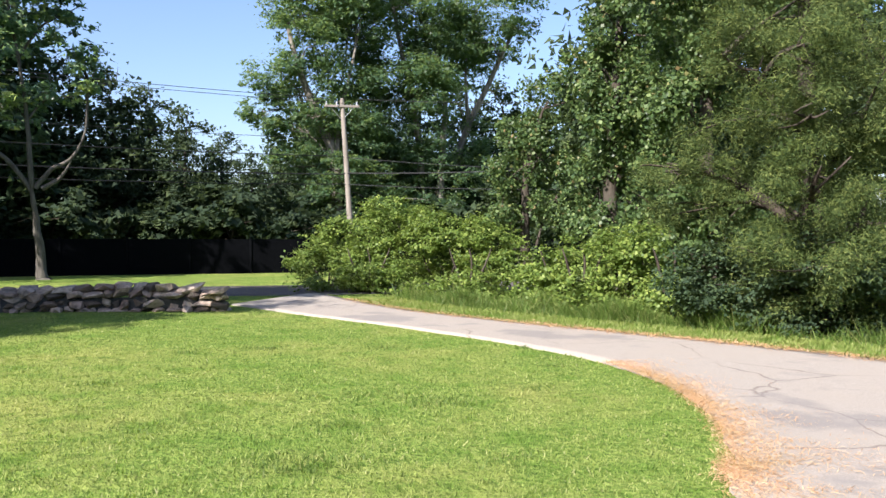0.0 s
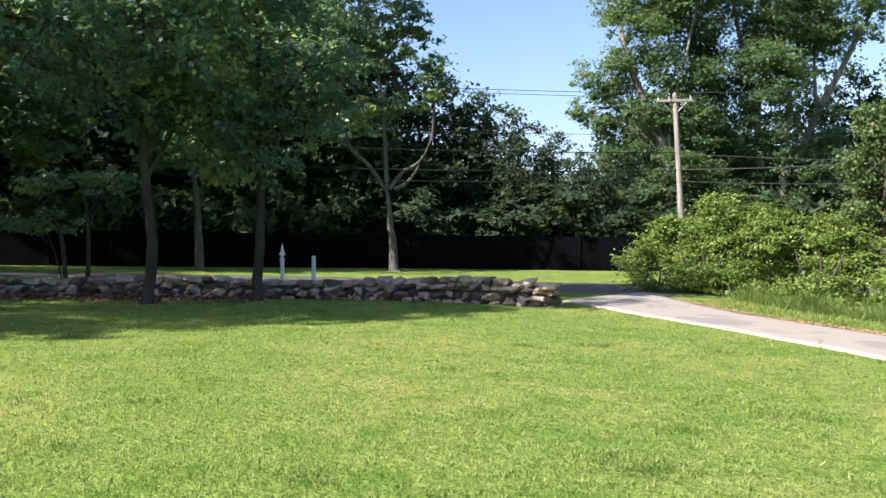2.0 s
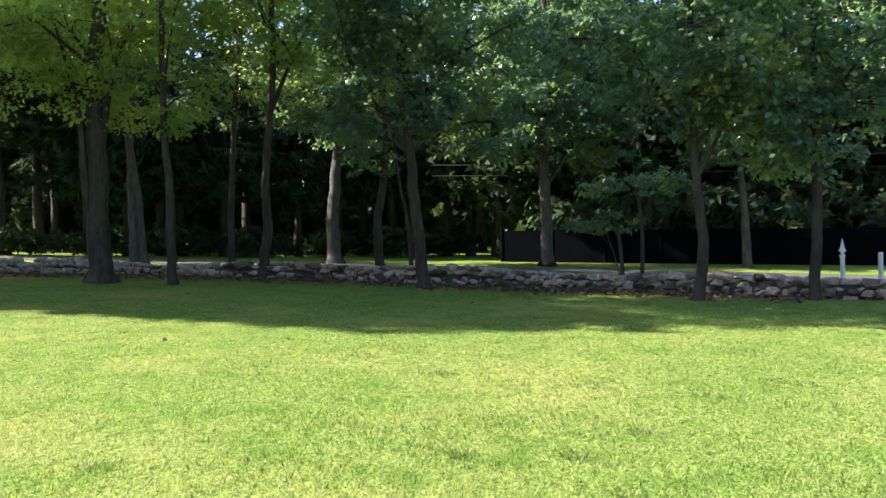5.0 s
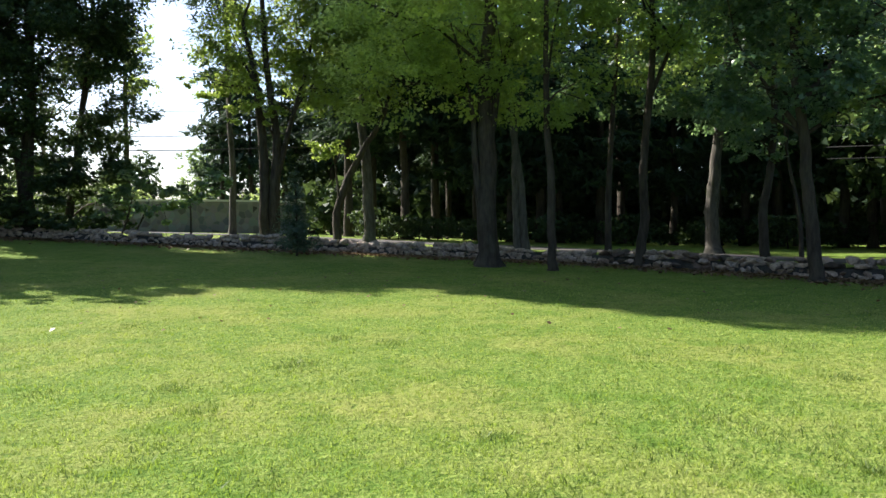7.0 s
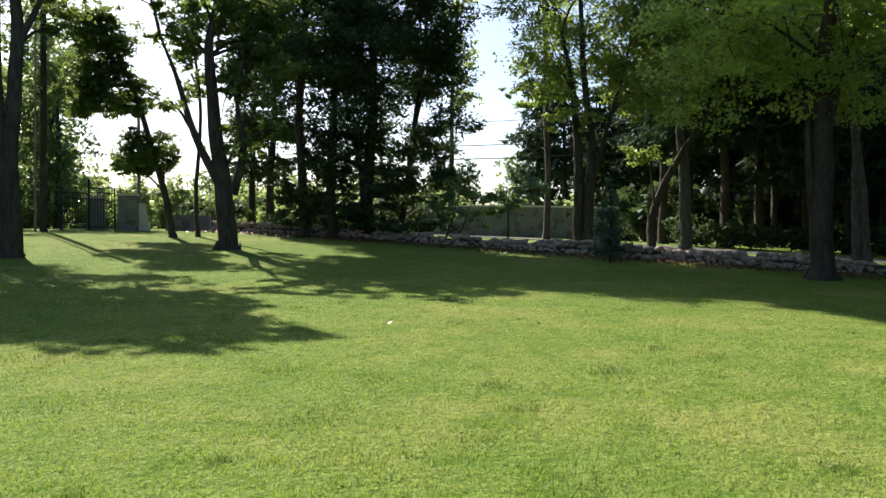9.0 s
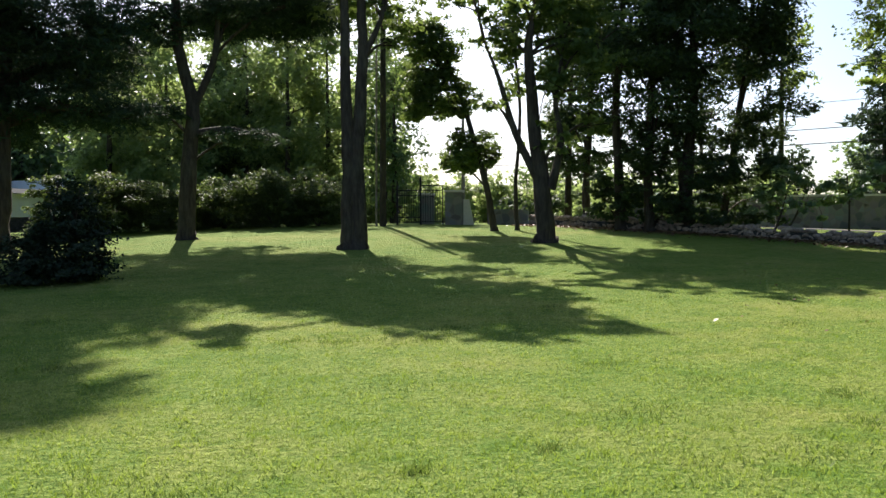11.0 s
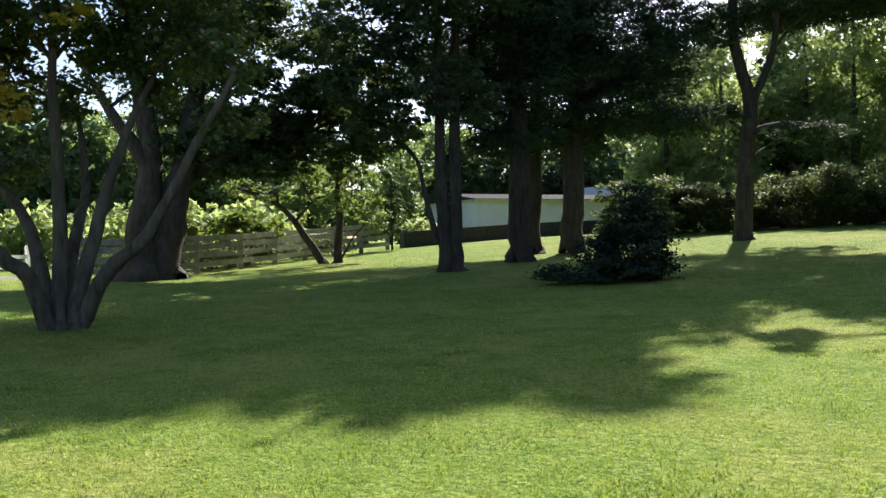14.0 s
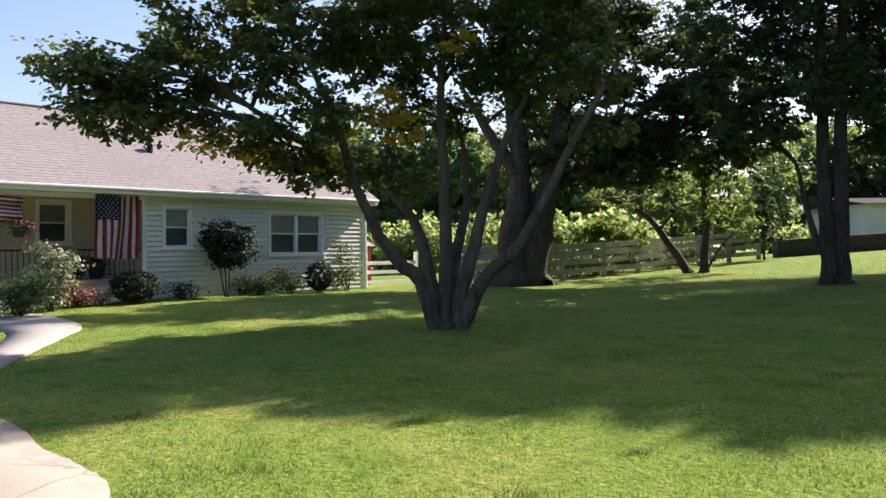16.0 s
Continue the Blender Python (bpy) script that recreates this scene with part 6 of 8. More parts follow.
tree("background_tree", (-41.05, -35.50), 0.22, [[(0.00, -0.00, -0.10), (-0.09, 0.11, 3.76), (-0.04, 0.04, 8.78)]],
     [(0.2, 0.6, 9.7, 2.2, 2.2), (-0.0, -0.6, 6.8, 2.2, 2.2), (-0.5, 0.6, 4.5, 1.9, 1.9), (-0.0, -1.0, 2.8, 2.3, 1.9), (-0.6, 0.3, 1.4, 1.9, 1.1), (0.3, -1.2, 10.8, 1.9, 2.3)],
     "far_sun", bark_dark, 0.26, 0.9, "light green leafy tree beyond the gate", "tree", "", 19.1)
tree("twin_trunk_tree", (-20.04, -19.11), 0.26, [[(0.09, -0.09, -0.10), (0.08, -0.08, 2.58), (0.13, -0.14, 5.35), (0.16, -0.16, 9.04), (0.23, -0.24, 10.88)], [(-0.14, 0.15, -0.10), (-0.15, 0.15, 3.49), (-0.24, 0.26, 6.24), (-0.22, 0.23, 9.18), (-0.31, 0.34, 10.81)], [(-0.24, 0.26, 6.24), (-0.68, 0.75, 7.66), (-0.94, 1.04, 9.08)]],
     [(0.2, 0.4, 10.3, 2.4, 0.9), (-1.0, 0.8, 9.2, 1.5, 0.8), (0.6, -1.3, 9.6, 1.9, 0.8), (-0.4, 0.8, 10.0, 1.7, 0.9), (0.0, -0.8, 10.3, 1.5, 1.0), (-0.9, 0.9, 6.9, 0.3, 0.3), (-0.8, 0.7, 7.9, 0.5, 0.4), (-3.1, -3.1, 11.8, 2.4, 1.5), (-0.8, 1.4, 11.1, 1.1, 0.7), (-3.8, -2.3, 11.4, 1.7, 1.1), (2.9, -1.6, 11.0, 0.8, 0.5), (-1.1, -1.1, 11.8, 2.1, 1.2), (-1.1, -4.2, 11.5, 1.6, 0.9), (-2.1, -2.1, 13.3, 1.6, 0.9), (-3.6, -2.7, 9.0, 2.2, 1.3)],
     "oak", bark_dark, 0.18, 0.9, "tall twin-trunked dark tree standing on the lawn", "tree", "", 10.4)
# upper and rear pine lobes are added to keep the lawn in shade
tree("pine_tree", (-19.48, -27.44), 0.33, [[(0.00, 0.00, -0.10), (-0.11, 0.08, 2.90), (-0.25, 0.18, 5.18), (0.18, -0.12, 7.47), (0.21, -0.15, 10.65), (0.05, -0.03, 14.26)], [(-0.30, 0.22, 5.18), (-0.93, 0.68, 7.21), (-1.08, 0.80, 10.61), (-1.04, 0.77, 13.78)], [(-0.13, 0.09, 4.04), (-1.42, 1.06, 4.35), (-2.63, 2.08, 3.85)]],
     [(-2.2, 0.2, 9.0, 2.6, 0.6), (-3.6, 2.1, 9.4, 1.4, 0.4), (0.5, -0.4, 8.2, 1.3, 0.9), (-1.8, 1.3, 4.0, 1.6, 0.3), (1.2, -0.3, 4.8, 1.4, 0.5), (-0.0, -1.1, 11.4, 2.8, 1.4), (-2.7, 0.4, 11.4, 3.1, 1.4), (0.5, 0.0, 13.9, 3.2, 1.2), (1.7, -3.2, 12.7, 1.8, 0.9), (1.4, -0.1, 16.9, 2.4, 1.5), (1.4, 2.2, 16.2, 1.1, 0.7), (-3.8, 0.7, 13.7, 2.4, 1.5), (-0.4, 1.1, 18.5, 0.8, 0.5), (0.4, -1.1, 19.4, 1.1, 0.7), (-1.1, -3.2, 14.4, 3.4, 2.0), (4.2, -0.0, 14.4, 3.4, 2.0), (2.8, 2.1, 16.9, 0.8, 0.5), (-4.7, 0.6, 13.7, 2.4, 1.5), (-5.4, 0.0, 9.8, 2.2, 1.3), (-3.6, -3.6, 9.8, 1.6, 1.0), (-4.5, -2.7, 9.8, 1.6, 1.0), (-5.4, 0.9, 9.8, 2.2, 1.3)],
     "pine", bark_dark, 0.17, 1.9, "dark pine tree with a forked trunk on the lawn", "tree", "", 12.3)
tree("pine_tree", (-12.81, -28.33), 0.42, [[(0.00, -0.00, -0.10), (-0.08, 0.03, 3.16), (-0.27, 0.12, 7.28), (-0.27, 0.12, 11.39), (-0.35, 0.16, 14.66)], [(-0.10, 0.05, 4.19), (-1.77, 0.86, 4.92), (-3.21, 1.68, 4.70)], [(-0.12, 0.06, 5.22), (-1.81, 0.89, 6.69), (-3.27, 1.71, 7.31)]],
     [(-2.0, 0.5, 5.5, 2.4, 1.3), (-3.4, 1.4, 4.7, 1.5, 0.6), (-0.5, -0.3, 4.7, 1.9, 1.1), (-1.5, 1.6, 7.3, 2.3, 1.4), (-3.5, 1.3, 8.3, 1.7, 1.1), (0.1, -0.3, 7.5, 2.3, 1.7), (-1.8, 0.3, 10.4, 3.2, 1.7), (0.0, 0.4, 12.9, 4.2, 2.1), (0.0, 0.0, 15.0, 3.8, 1.4), (-2.2, 1.0, 11.6, 1.8, 0.9), (-2.2, 1.7, 14.1, 1.8, 0.9), (3.7, 0.7, 14.7, 2.4, 1.5), (-3.2, -2.1, 13.8, 3.4, 2.0), (-2.1, -3.2, 16.5, 3.4, 2.0), (-4.2, -0.0, 16.5, 3.4, 2.0), (-0.0, 3.1, 13.4, 2.7, 1.6), (1.5, 1.5, 18.7, 0.8, 0.5), (-4.5, -1.8, 7.4, 2.2, 1.3)],
     "pine", bark_dark, 0.17, 1.9, "massive dark pine tree with thick trunk on the lawn", "tree", "dark pines on the lawn", 11.7)
tree("pine_tree", (-10.02, -26.46), 0.38, [[(0.00, -0.00, -0.10), (-0.01, 0.00, 3.14), (-0.06, 0.02, 6.83), (-0.06, 0.02, 10.13), (-0.14, 0.05, 13.42)], [(-0.03, 0.01, 3.88), (1.08, -0.38, 4.24), (1.75, -0.59, 4.04)]],
     [(0.4, -0.3, 4.1, 1.6, 0.6), (1.1, -0.9, 5.6, 1.8, 1.2), (-0.5, -0.0, 6.0, 1.7, 1.4), (0.7, -0.7, 7.6, 2.2, 1.4), (0.1, 1.2, 8.4, 2.4, 1.5), (0.3, 1.1, 10.8, 3.3, 1.8), (0.0, 0.0, 13.3, 3.6, 1.4), (-0.1, 2.2, 14.8, 1.1, 0.7), (-0.4, 0.4, 17.9, 0.8, 0.5), (-4.2, -0.0, 13.0, 3.4, 2.0), (-2.1, -3.2, 13.9, 3.4, 2.0), (-3.2, -2.1, 16.6, 3.4, 2.0), (1.0, -2.1, 15.3, 2.7, 1.6), (-2.1, 2.1, 12.3, 2.1, 1.2)],
     "pine", bark_dark, 0.17, 1.9, "massive dark pine tree with thick trunk on the lawn", "tree", "dark pines on the lawn", 10.9)
tree("pine_tree", (-11.71, -29.56), 0.34, [[(0.00, -0.00, -0.10), (-0.13, 0.05, 3.25), (-0.29, 0.12, 7.42), (-0.35, 0.14, 11.16)]],
     [(-0.3, 0.2, 4.9, 1.5, 1.1), (-1.0, 0.0, 8.8, 2.4, 1.5), (-0.2, 1.0, 10.9, 2.9, 1.7), (3.7, -0.8, 14.3, 1.1, 0.7), (-0.0, -0.0, 14.1, 3.4, 2.0), (-3.2, 2.1, 14.1, 3.4, 2.0), (-3.2, -2.1, 14.1, 3.4, 2.0), (-1.1, -1.1, 16.8, 3.4, 2.0), (-4.2, -1.1, 18.6, 3.4, 2.0), (-0.0, 4.2, 13.7, 2.7, 1.6), (0.0, -4.5, 8.2, 2.2, 1.3), (-2.7, -4.5, 8.2, 2.2, 1.3), (2.7, -3.6, 7.4, 2.2, 1.3), (-4.5, -2.7, 7.4, 1.6, 1.0), (-3.6, -3.6, 7.4, 1.6, 1.0)],
     "pine", bark_dark, 0.17, 1.9, "dark pine tree behind another on the lawn", "tree", "dark pines on the lawn", 12.0)
tree("dark_tree", (-6.91, -24.47), 0.22, [[(0.00, 0.00, -0.10), (0.11, -0.03, 2.29), (0.16, -0.04, 4.70), (0.15, -0.04, 7.90), (0.06, -0.02, 11.09)], [(-0.30, 0.08, -0.10), (-0.27, 0.08, 3.10), (-0.36, 0.10, 7.94), (-0.42, 0.12, 10.35)], [(0.24, -0.06, 0.85), (0.53, -0.14, 1.98), (0.84, -0.22, 3.41), (1.46, -0.36, 4.18)]],
     [(-0.5, -0.1, 5.4, 1.4, 1.0), (1.1, -0.5, 4.8, 1.4, 0.8), (0.6, 0.7, 6.4, 1.8, 1.2), (2.1, -0.4, 5.7, 1.7, 1.0), (1.7, -0.1, 4.0, 1.0, 0.4), (2.6, -0.2, 4.6, 0.9, 0.7), (2.3, 0.2, 7.2, 2.0, 1.3), (0.2, 0.5, 8.7, 2.9, 1.5), (0.4, 0.9, 10.7, 2.8, 1.7), (0.7, -0.6, 11.5, 1.8, 0.9), (-2.1, -0.0, 12.2, 3.4, 2.0), (-2.1, -3.2, 14.0, 3.4, 2.0), (-1.1, -3.2, 11.5, 2.1, 1.2), (1.0, -0.0, 13.3, 2.1, 1.2), (3.1, 2.1, 11.5, 2.1, 1.2), (1.0, -0.0, 15.1, 2.1, 1.2), (3.1, 1.0, 14.2, 2.1, 1.2)],
     "dark", bark_dark, 0.17, 1.15, "dark tree with several slim trunks on the lawn", "tree", "", 10.1)
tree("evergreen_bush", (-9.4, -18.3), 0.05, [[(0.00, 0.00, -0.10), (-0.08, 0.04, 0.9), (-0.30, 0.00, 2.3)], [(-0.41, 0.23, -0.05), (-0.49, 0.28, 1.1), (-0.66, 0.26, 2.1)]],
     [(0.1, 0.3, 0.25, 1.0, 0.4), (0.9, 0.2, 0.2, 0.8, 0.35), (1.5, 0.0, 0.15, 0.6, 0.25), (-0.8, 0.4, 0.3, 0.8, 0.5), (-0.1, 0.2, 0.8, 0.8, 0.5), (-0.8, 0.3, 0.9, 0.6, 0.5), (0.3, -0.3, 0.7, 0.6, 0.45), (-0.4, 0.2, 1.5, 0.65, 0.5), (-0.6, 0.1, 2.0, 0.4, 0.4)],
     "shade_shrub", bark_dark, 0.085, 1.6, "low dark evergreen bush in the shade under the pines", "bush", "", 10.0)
tree("hedge_shrub", (-18.77, -35.67), 0.06, [[(0.00, -0.00, -0.10), (-0.21, 0.11, 1.44), (-0.04, 0.02, 2.12)], [(0.00, -0.00, -0.10), (0.45, -0.23, 1.45)]],
     [(0.1, 0.3, 0.9, 1.4, 0.7), (0.1, 0.1, 0.3, 1.4, 0.5), (0.5, 0.2, 1.9, 1.0, 0.7), (-0.8, 0.1, 1.6, 0.8, 0.7)],
     "hedge", bark_dark, 0.125, 1.5, "dense green overgrown shrub in a hedge along the lawn", "shrub", "hedge behind the lawn", 14.5)
tree("hedge_shrub", (-20.62, -34.55), 0.06, [[(0.00, -0.00, -0.10), (-0.21, 0.13, 1.31), (-0.04, 0.02, 1.99)], [(0.00, -0.00, -0.10), (0.44, -0.26, 1.32)]],
     [(0.4, 0.8, 0.9, 1.9, 0.9), (-0.1, -0.2, 0.3, 1.9, 0.6), (0.6, 0.3, 1.9, 1.3, 0.8), (-0.6, 0.3, 1.6, 1.2, 0.9)],
     "hedge", bark_dark, 0.125, 1.5, "dense green overgrown shrub in a hedge along the lawn", "shrub", "hedge behind the lawn", 14.4)
tree("hedge_shrub", (-22.64, -33.15), 0.06, [[(0.00, -0.00, -0.10), (-0.20, 0.14, 1.17), (-0.03, 0.02, 1.85)], [(0.00, -0.00, -0.10), (0.43, -0.29, 1.18)]],
     [(-0.1, -0.1, 0.7, 1.9, 0.8), (-0.5, -0.7, 0.0, 2.0, 0.6), (0.1, -0.6, 1.7, 1.4, 0.8), (-0.5, 0.5, 1.3, 1.1, 0.8)],
     "hedge", bark_dark, 0.125, 1.5, "dense green overgrown shrub in a hedge along the lawn", "shrub", "hedge behind the lawn", 14.3)
tree("hedge_shrub", (-25.36, -32.64), 0.06, [[(0.00, -0.00, -0.10), (-0.20, 0.15, 1.02), (-0.03, 0.03, 1.73)], [(0.00, -0.00, -0.10), (0.43, -0.33, 1.04)]],
     [(-0.2, -0.2, 0.7, 2.0, 0.9), (0.2, 0.2, -0.0, 2.0, 0.6), (0.6, 0.2, 1.7, 1.4, 0.8), (-0.6, 0.4, 1.3, 1.2, 0.9)],
     "hedge", bark_dark, 0.125, 1.5, "dense green overgrown shrub in a hedge along the lawn", "shrub", "hedge behind the lawn", 14.6)
tree("hedge_shrub", (-26.79, -30.65), 0.06, [[(0.00, -0.00, -0.10), (-0.18, 0.16, 0.91), (-0.03, 0.03, 1.61)], [(0.00, -0.00, -0.10), (0.40, -0.35, 0.93)]],
     [(-0.6, -0.7, 0.9, 2.0, 1.1), (-0.6, -0.7, 0.2, 2.0, 0.7), (0.2, -0.4, 1.8, 1.4, 1.0), (-0.4, 0.6, 1.4, 1.2, 1.0)],
     "hedge", bark_dark, 0.125, 1.5, "dense green overgrown shrub in a hedge along the lawn", "shrub", "hedge behind the lawn", 14.3)
tree("hedge_shrub", (-28.88, -29.85), 0.06, [[(0.00, -0.00, -0.10), (-0.18, 0.17, 0.80), (-0.03, 0.03, 1.51)], [(0.00, -0.00, -0.10), (0.39, -0.37, 0.82)]],
     [(0.5, 0.6, 1.0, 1.5, 1.0), (0.4, 0.4, 0.3, 1.5, 0.7), (0.2, -0.3, 2.0, 1.1, 0.9), (-0.6, 0.4, 1.6, 0.9, 1.0)],
     "hedge", bark_dark, 0.125, 1.5, "dense green overgrown shrub in a hedge along the lawn", "shrub", "hedge behind the lawn", 14.5)
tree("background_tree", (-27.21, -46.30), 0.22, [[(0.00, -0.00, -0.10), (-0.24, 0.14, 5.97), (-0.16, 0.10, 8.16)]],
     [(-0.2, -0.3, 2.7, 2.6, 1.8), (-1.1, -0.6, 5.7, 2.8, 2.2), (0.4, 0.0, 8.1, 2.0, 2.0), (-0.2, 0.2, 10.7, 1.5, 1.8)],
     "far_lit", bark_dark, 0.27, 1.15, "leafy tree in sunlit green beyond the hedge", "tree", "", 19.1)
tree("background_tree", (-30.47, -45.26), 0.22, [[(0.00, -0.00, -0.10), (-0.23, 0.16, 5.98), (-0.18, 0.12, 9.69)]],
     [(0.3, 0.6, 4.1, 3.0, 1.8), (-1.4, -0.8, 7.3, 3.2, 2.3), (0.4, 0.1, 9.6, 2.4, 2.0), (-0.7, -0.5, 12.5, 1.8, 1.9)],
     "far_lit", bark_dark, 0.27, 1.15, "leafy tree in sunlit green beyond the hedge", "tree", "", 19.4)
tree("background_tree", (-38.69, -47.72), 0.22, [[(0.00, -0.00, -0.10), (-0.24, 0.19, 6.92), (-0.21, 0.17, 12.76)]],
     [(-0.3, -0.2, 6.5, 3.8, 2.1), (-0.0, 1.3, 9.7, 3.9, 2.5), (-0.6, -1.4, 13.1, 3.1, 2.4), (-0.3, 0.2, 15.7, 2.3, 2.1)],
     "far_lit", bark_dark, 0.27, 1.15, "leafy tree in sunlit green beyond the hedge", "tree", "", 22.1)
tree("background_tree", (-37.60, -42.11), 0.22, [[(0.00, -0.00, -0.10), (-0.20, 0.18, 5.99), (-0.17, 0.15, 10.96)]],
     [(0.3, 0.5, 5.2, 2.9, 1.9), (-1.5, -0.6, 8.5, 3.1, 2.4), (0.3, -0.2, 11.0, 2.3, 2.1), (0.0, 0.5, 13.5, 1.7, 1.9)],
     "far_lit", bark_dark, 0.27, 1.15, "leafy tree in sunlit green beyond the hedge", "tree", "", 20.0)
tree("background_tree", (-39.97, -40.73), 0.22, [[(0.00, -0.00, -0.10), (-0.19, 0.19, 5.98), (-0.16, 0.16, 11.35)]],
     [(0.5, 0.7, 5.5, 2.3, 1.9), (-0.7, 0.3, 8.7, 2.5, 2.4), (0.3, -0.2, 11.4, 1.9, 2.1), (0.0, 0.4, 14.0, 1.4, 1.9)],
     "far_lit", bark_dark, 0.27, 1.15, "leafy tree in sunlit green beyond the hedge", "tree", "", 20.3)
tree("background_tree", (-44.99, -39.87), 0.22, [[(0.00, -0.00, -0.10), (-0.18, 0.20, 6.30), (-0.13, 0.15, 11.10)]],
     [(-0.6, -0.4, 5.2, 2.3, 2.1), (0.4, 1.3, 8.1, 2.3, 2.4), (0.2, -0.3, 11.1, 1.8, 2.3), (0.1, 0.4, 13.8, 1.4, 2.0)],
     "far_lit", bark_dark, 0.27, 1.15, "leafy tree in sunlit green beyond the hedge", "tree", "", 21.5)
tree("big_oak_tree", (1.99, -28.72), 0.58, [[(0.28, 0.02, -0.10), (0.14, 0.01, 1.78), (-0.10, -0.01, 3.69), (0.19, 0.01, 6.54), (0.52, 0.04, 9.36)], [(-0.32, -0.02, -0.10), (-0.72, -0.04, 2.16), (-1.12, -0.06, 4.08), (-1.68, -0.07, 6.59), (-2.28, -0.07, 9.10)], [(-0.88, -0.05, 3.12), (-2.99, -0.06, 4.28), (-4.93, 0.07, 4.67)], [(-0.05, -0.00, 3.69), (1.12, 0.10, 5.56), (1.99, 0.21, 7.02)]],
     [(-2.2, -1.0, 4.4, 2.2, 0.6), (-4.2, -0.6, 4.9, 2.2, 0.8), (-6.0, 0.7, 4.8, 1.7, 0.7), (-3.0, 0.6, 6.1, 2.7, 1.1), (-5.6, 1.0, 6.7, 2.3, 0.9), (-0.7, -0.9, 6.7, 1.8, 1.6), (-1.9, 0.5, 8.5, 2.9, 1.5), (-4.6, -0.3, 8.6, 2.8, 1.2), (-1.2, 0.0, 10.6, 3.5, 1.6), (-2.2, -0.3, 3.7, 1.4, 0.4), (-4.0, -0.2, 3.7, 1.6, 0.4), (-5.7, -0.2, 4.0, 1.6, 0.5), (-7.2, 0.8, 4.6, 1.2, 0.8), (-5.0, -0.5, 5.7, 2.4, 0.9), (-8.0, 0.8, 5.6, 1.2, 1.0), (-3.4, -0.1, 4.9, 1.8, 0.8), (-1.1, 0.1, 4.8, 1.2, 0.8), (-6.8, 0.7, 6.0, 1.7, 0.9)],
     "dark", bark_dark, 0.18, 1.6, "huge dark spreading tree by the paddock fence", "tree", "", 11.5)
tree("crooked_tree", (-4.28, -32.97), 0.17, [[(0.00, 0.00, -0.10), (0.82, -0.10, 1.21), (1.77, -0.18, 2.35), (3.37, -0.26, 3.03)], [(-0.49, 0.07, -0.10), (-0.60, 0.08, 1.76), (-0.55, 0.08, 3.12), (-1.12, 0.16, 4.02)], [(1.15, -0.13, 1.66), (0.47, -0.06, 2.45)]],
     [(3.1, -0.3, 3.0, 0.8, 0.3), (1.8, -0.2, 2.8, 0.9, 0.4), (-1.1, 0.3, 2.7, 1.0, 0.8), (-0.2, -0.2, 2.7, 0.8, 0.6), (-1.8, 0.2, 1.7, 0.7, 0.5), (-0.8, 0.8, 3.7, 1.3, 0.6), (1.2, 0.2, 3.6, 1.1, 0.4)],
     "oak", bark_dark, 0.14, 0.9, "crooked old fruit tree leaning beside the rail fence", "tree", "", 12.8)
tree("arborvitae", (-8.60, -40.39), 0.06, [[(0.00, -0.00, -0.10), (-0.01, 0.00, 1.84), (0.02, -0.00, 3.81)]],
     [(0.0, 0.0, 1.0, 0.8, 0.5), (-0.1, -0.3, 1.7, 0.8, 0.5), (-0.0, -0.2, 2.4, 0.6, 0.5), (0.0, -0.0, 3.1, 0.4, 0.5), (0.1, 0.1, 3.7, 0.2, 0.3)],
     "dark", bark_dark, 0.2, 1.6, "narrow dark green conical evergreen at the fence end", "evergreen", "", 15.4)
tree("pasture_shrub", (-1.18, -35.61), 0.04, [[(0.00, 0.00, -0.10), (-0.13, 0.00, 1.45), (-0.01, 0.00, 1.93)]],
     [(-0.0, 0.1, 1.6, 1.3, 0.6), (-0.3, -0.1, 2.1, 0.9, 0.5), (0.4, -0.1, 1.9, 0.7, 0.5)],
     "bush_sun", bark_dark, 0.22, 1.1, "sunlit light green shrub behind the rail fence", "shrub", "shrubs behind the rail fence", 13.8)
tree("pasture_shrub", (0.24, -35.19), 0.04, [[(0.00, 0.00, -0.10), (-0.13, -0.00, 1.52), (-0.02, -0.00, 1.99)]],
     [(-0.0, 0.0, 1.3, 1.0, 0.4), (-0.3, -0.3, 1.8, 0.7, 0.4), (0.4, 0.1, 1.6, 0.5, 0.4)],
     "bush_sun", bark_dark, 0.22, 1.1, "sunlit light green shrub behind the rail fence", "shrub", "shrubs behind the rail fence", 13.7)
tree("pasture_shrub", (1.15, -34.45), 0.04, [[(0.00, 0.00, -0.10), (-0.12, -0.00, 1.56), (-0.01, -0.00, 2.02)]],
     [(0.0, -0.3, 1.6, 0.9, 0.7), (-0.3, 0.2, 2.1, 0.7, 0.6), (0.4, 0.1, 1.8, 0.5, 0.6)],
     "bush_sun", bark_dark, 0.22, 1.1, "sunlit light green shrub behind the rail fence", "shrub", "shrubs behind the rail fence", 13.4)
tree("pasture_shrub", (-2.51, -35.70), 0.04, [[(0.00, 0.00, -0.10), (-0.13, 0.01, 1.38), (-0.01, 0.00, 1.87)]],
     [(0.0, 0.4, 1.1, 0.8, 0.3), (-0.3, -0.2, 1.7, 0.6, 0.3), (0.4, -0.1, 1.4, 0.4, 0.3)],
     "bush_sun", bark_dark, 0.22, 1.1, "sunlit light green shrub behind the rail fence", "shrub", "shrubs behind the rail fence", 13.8)
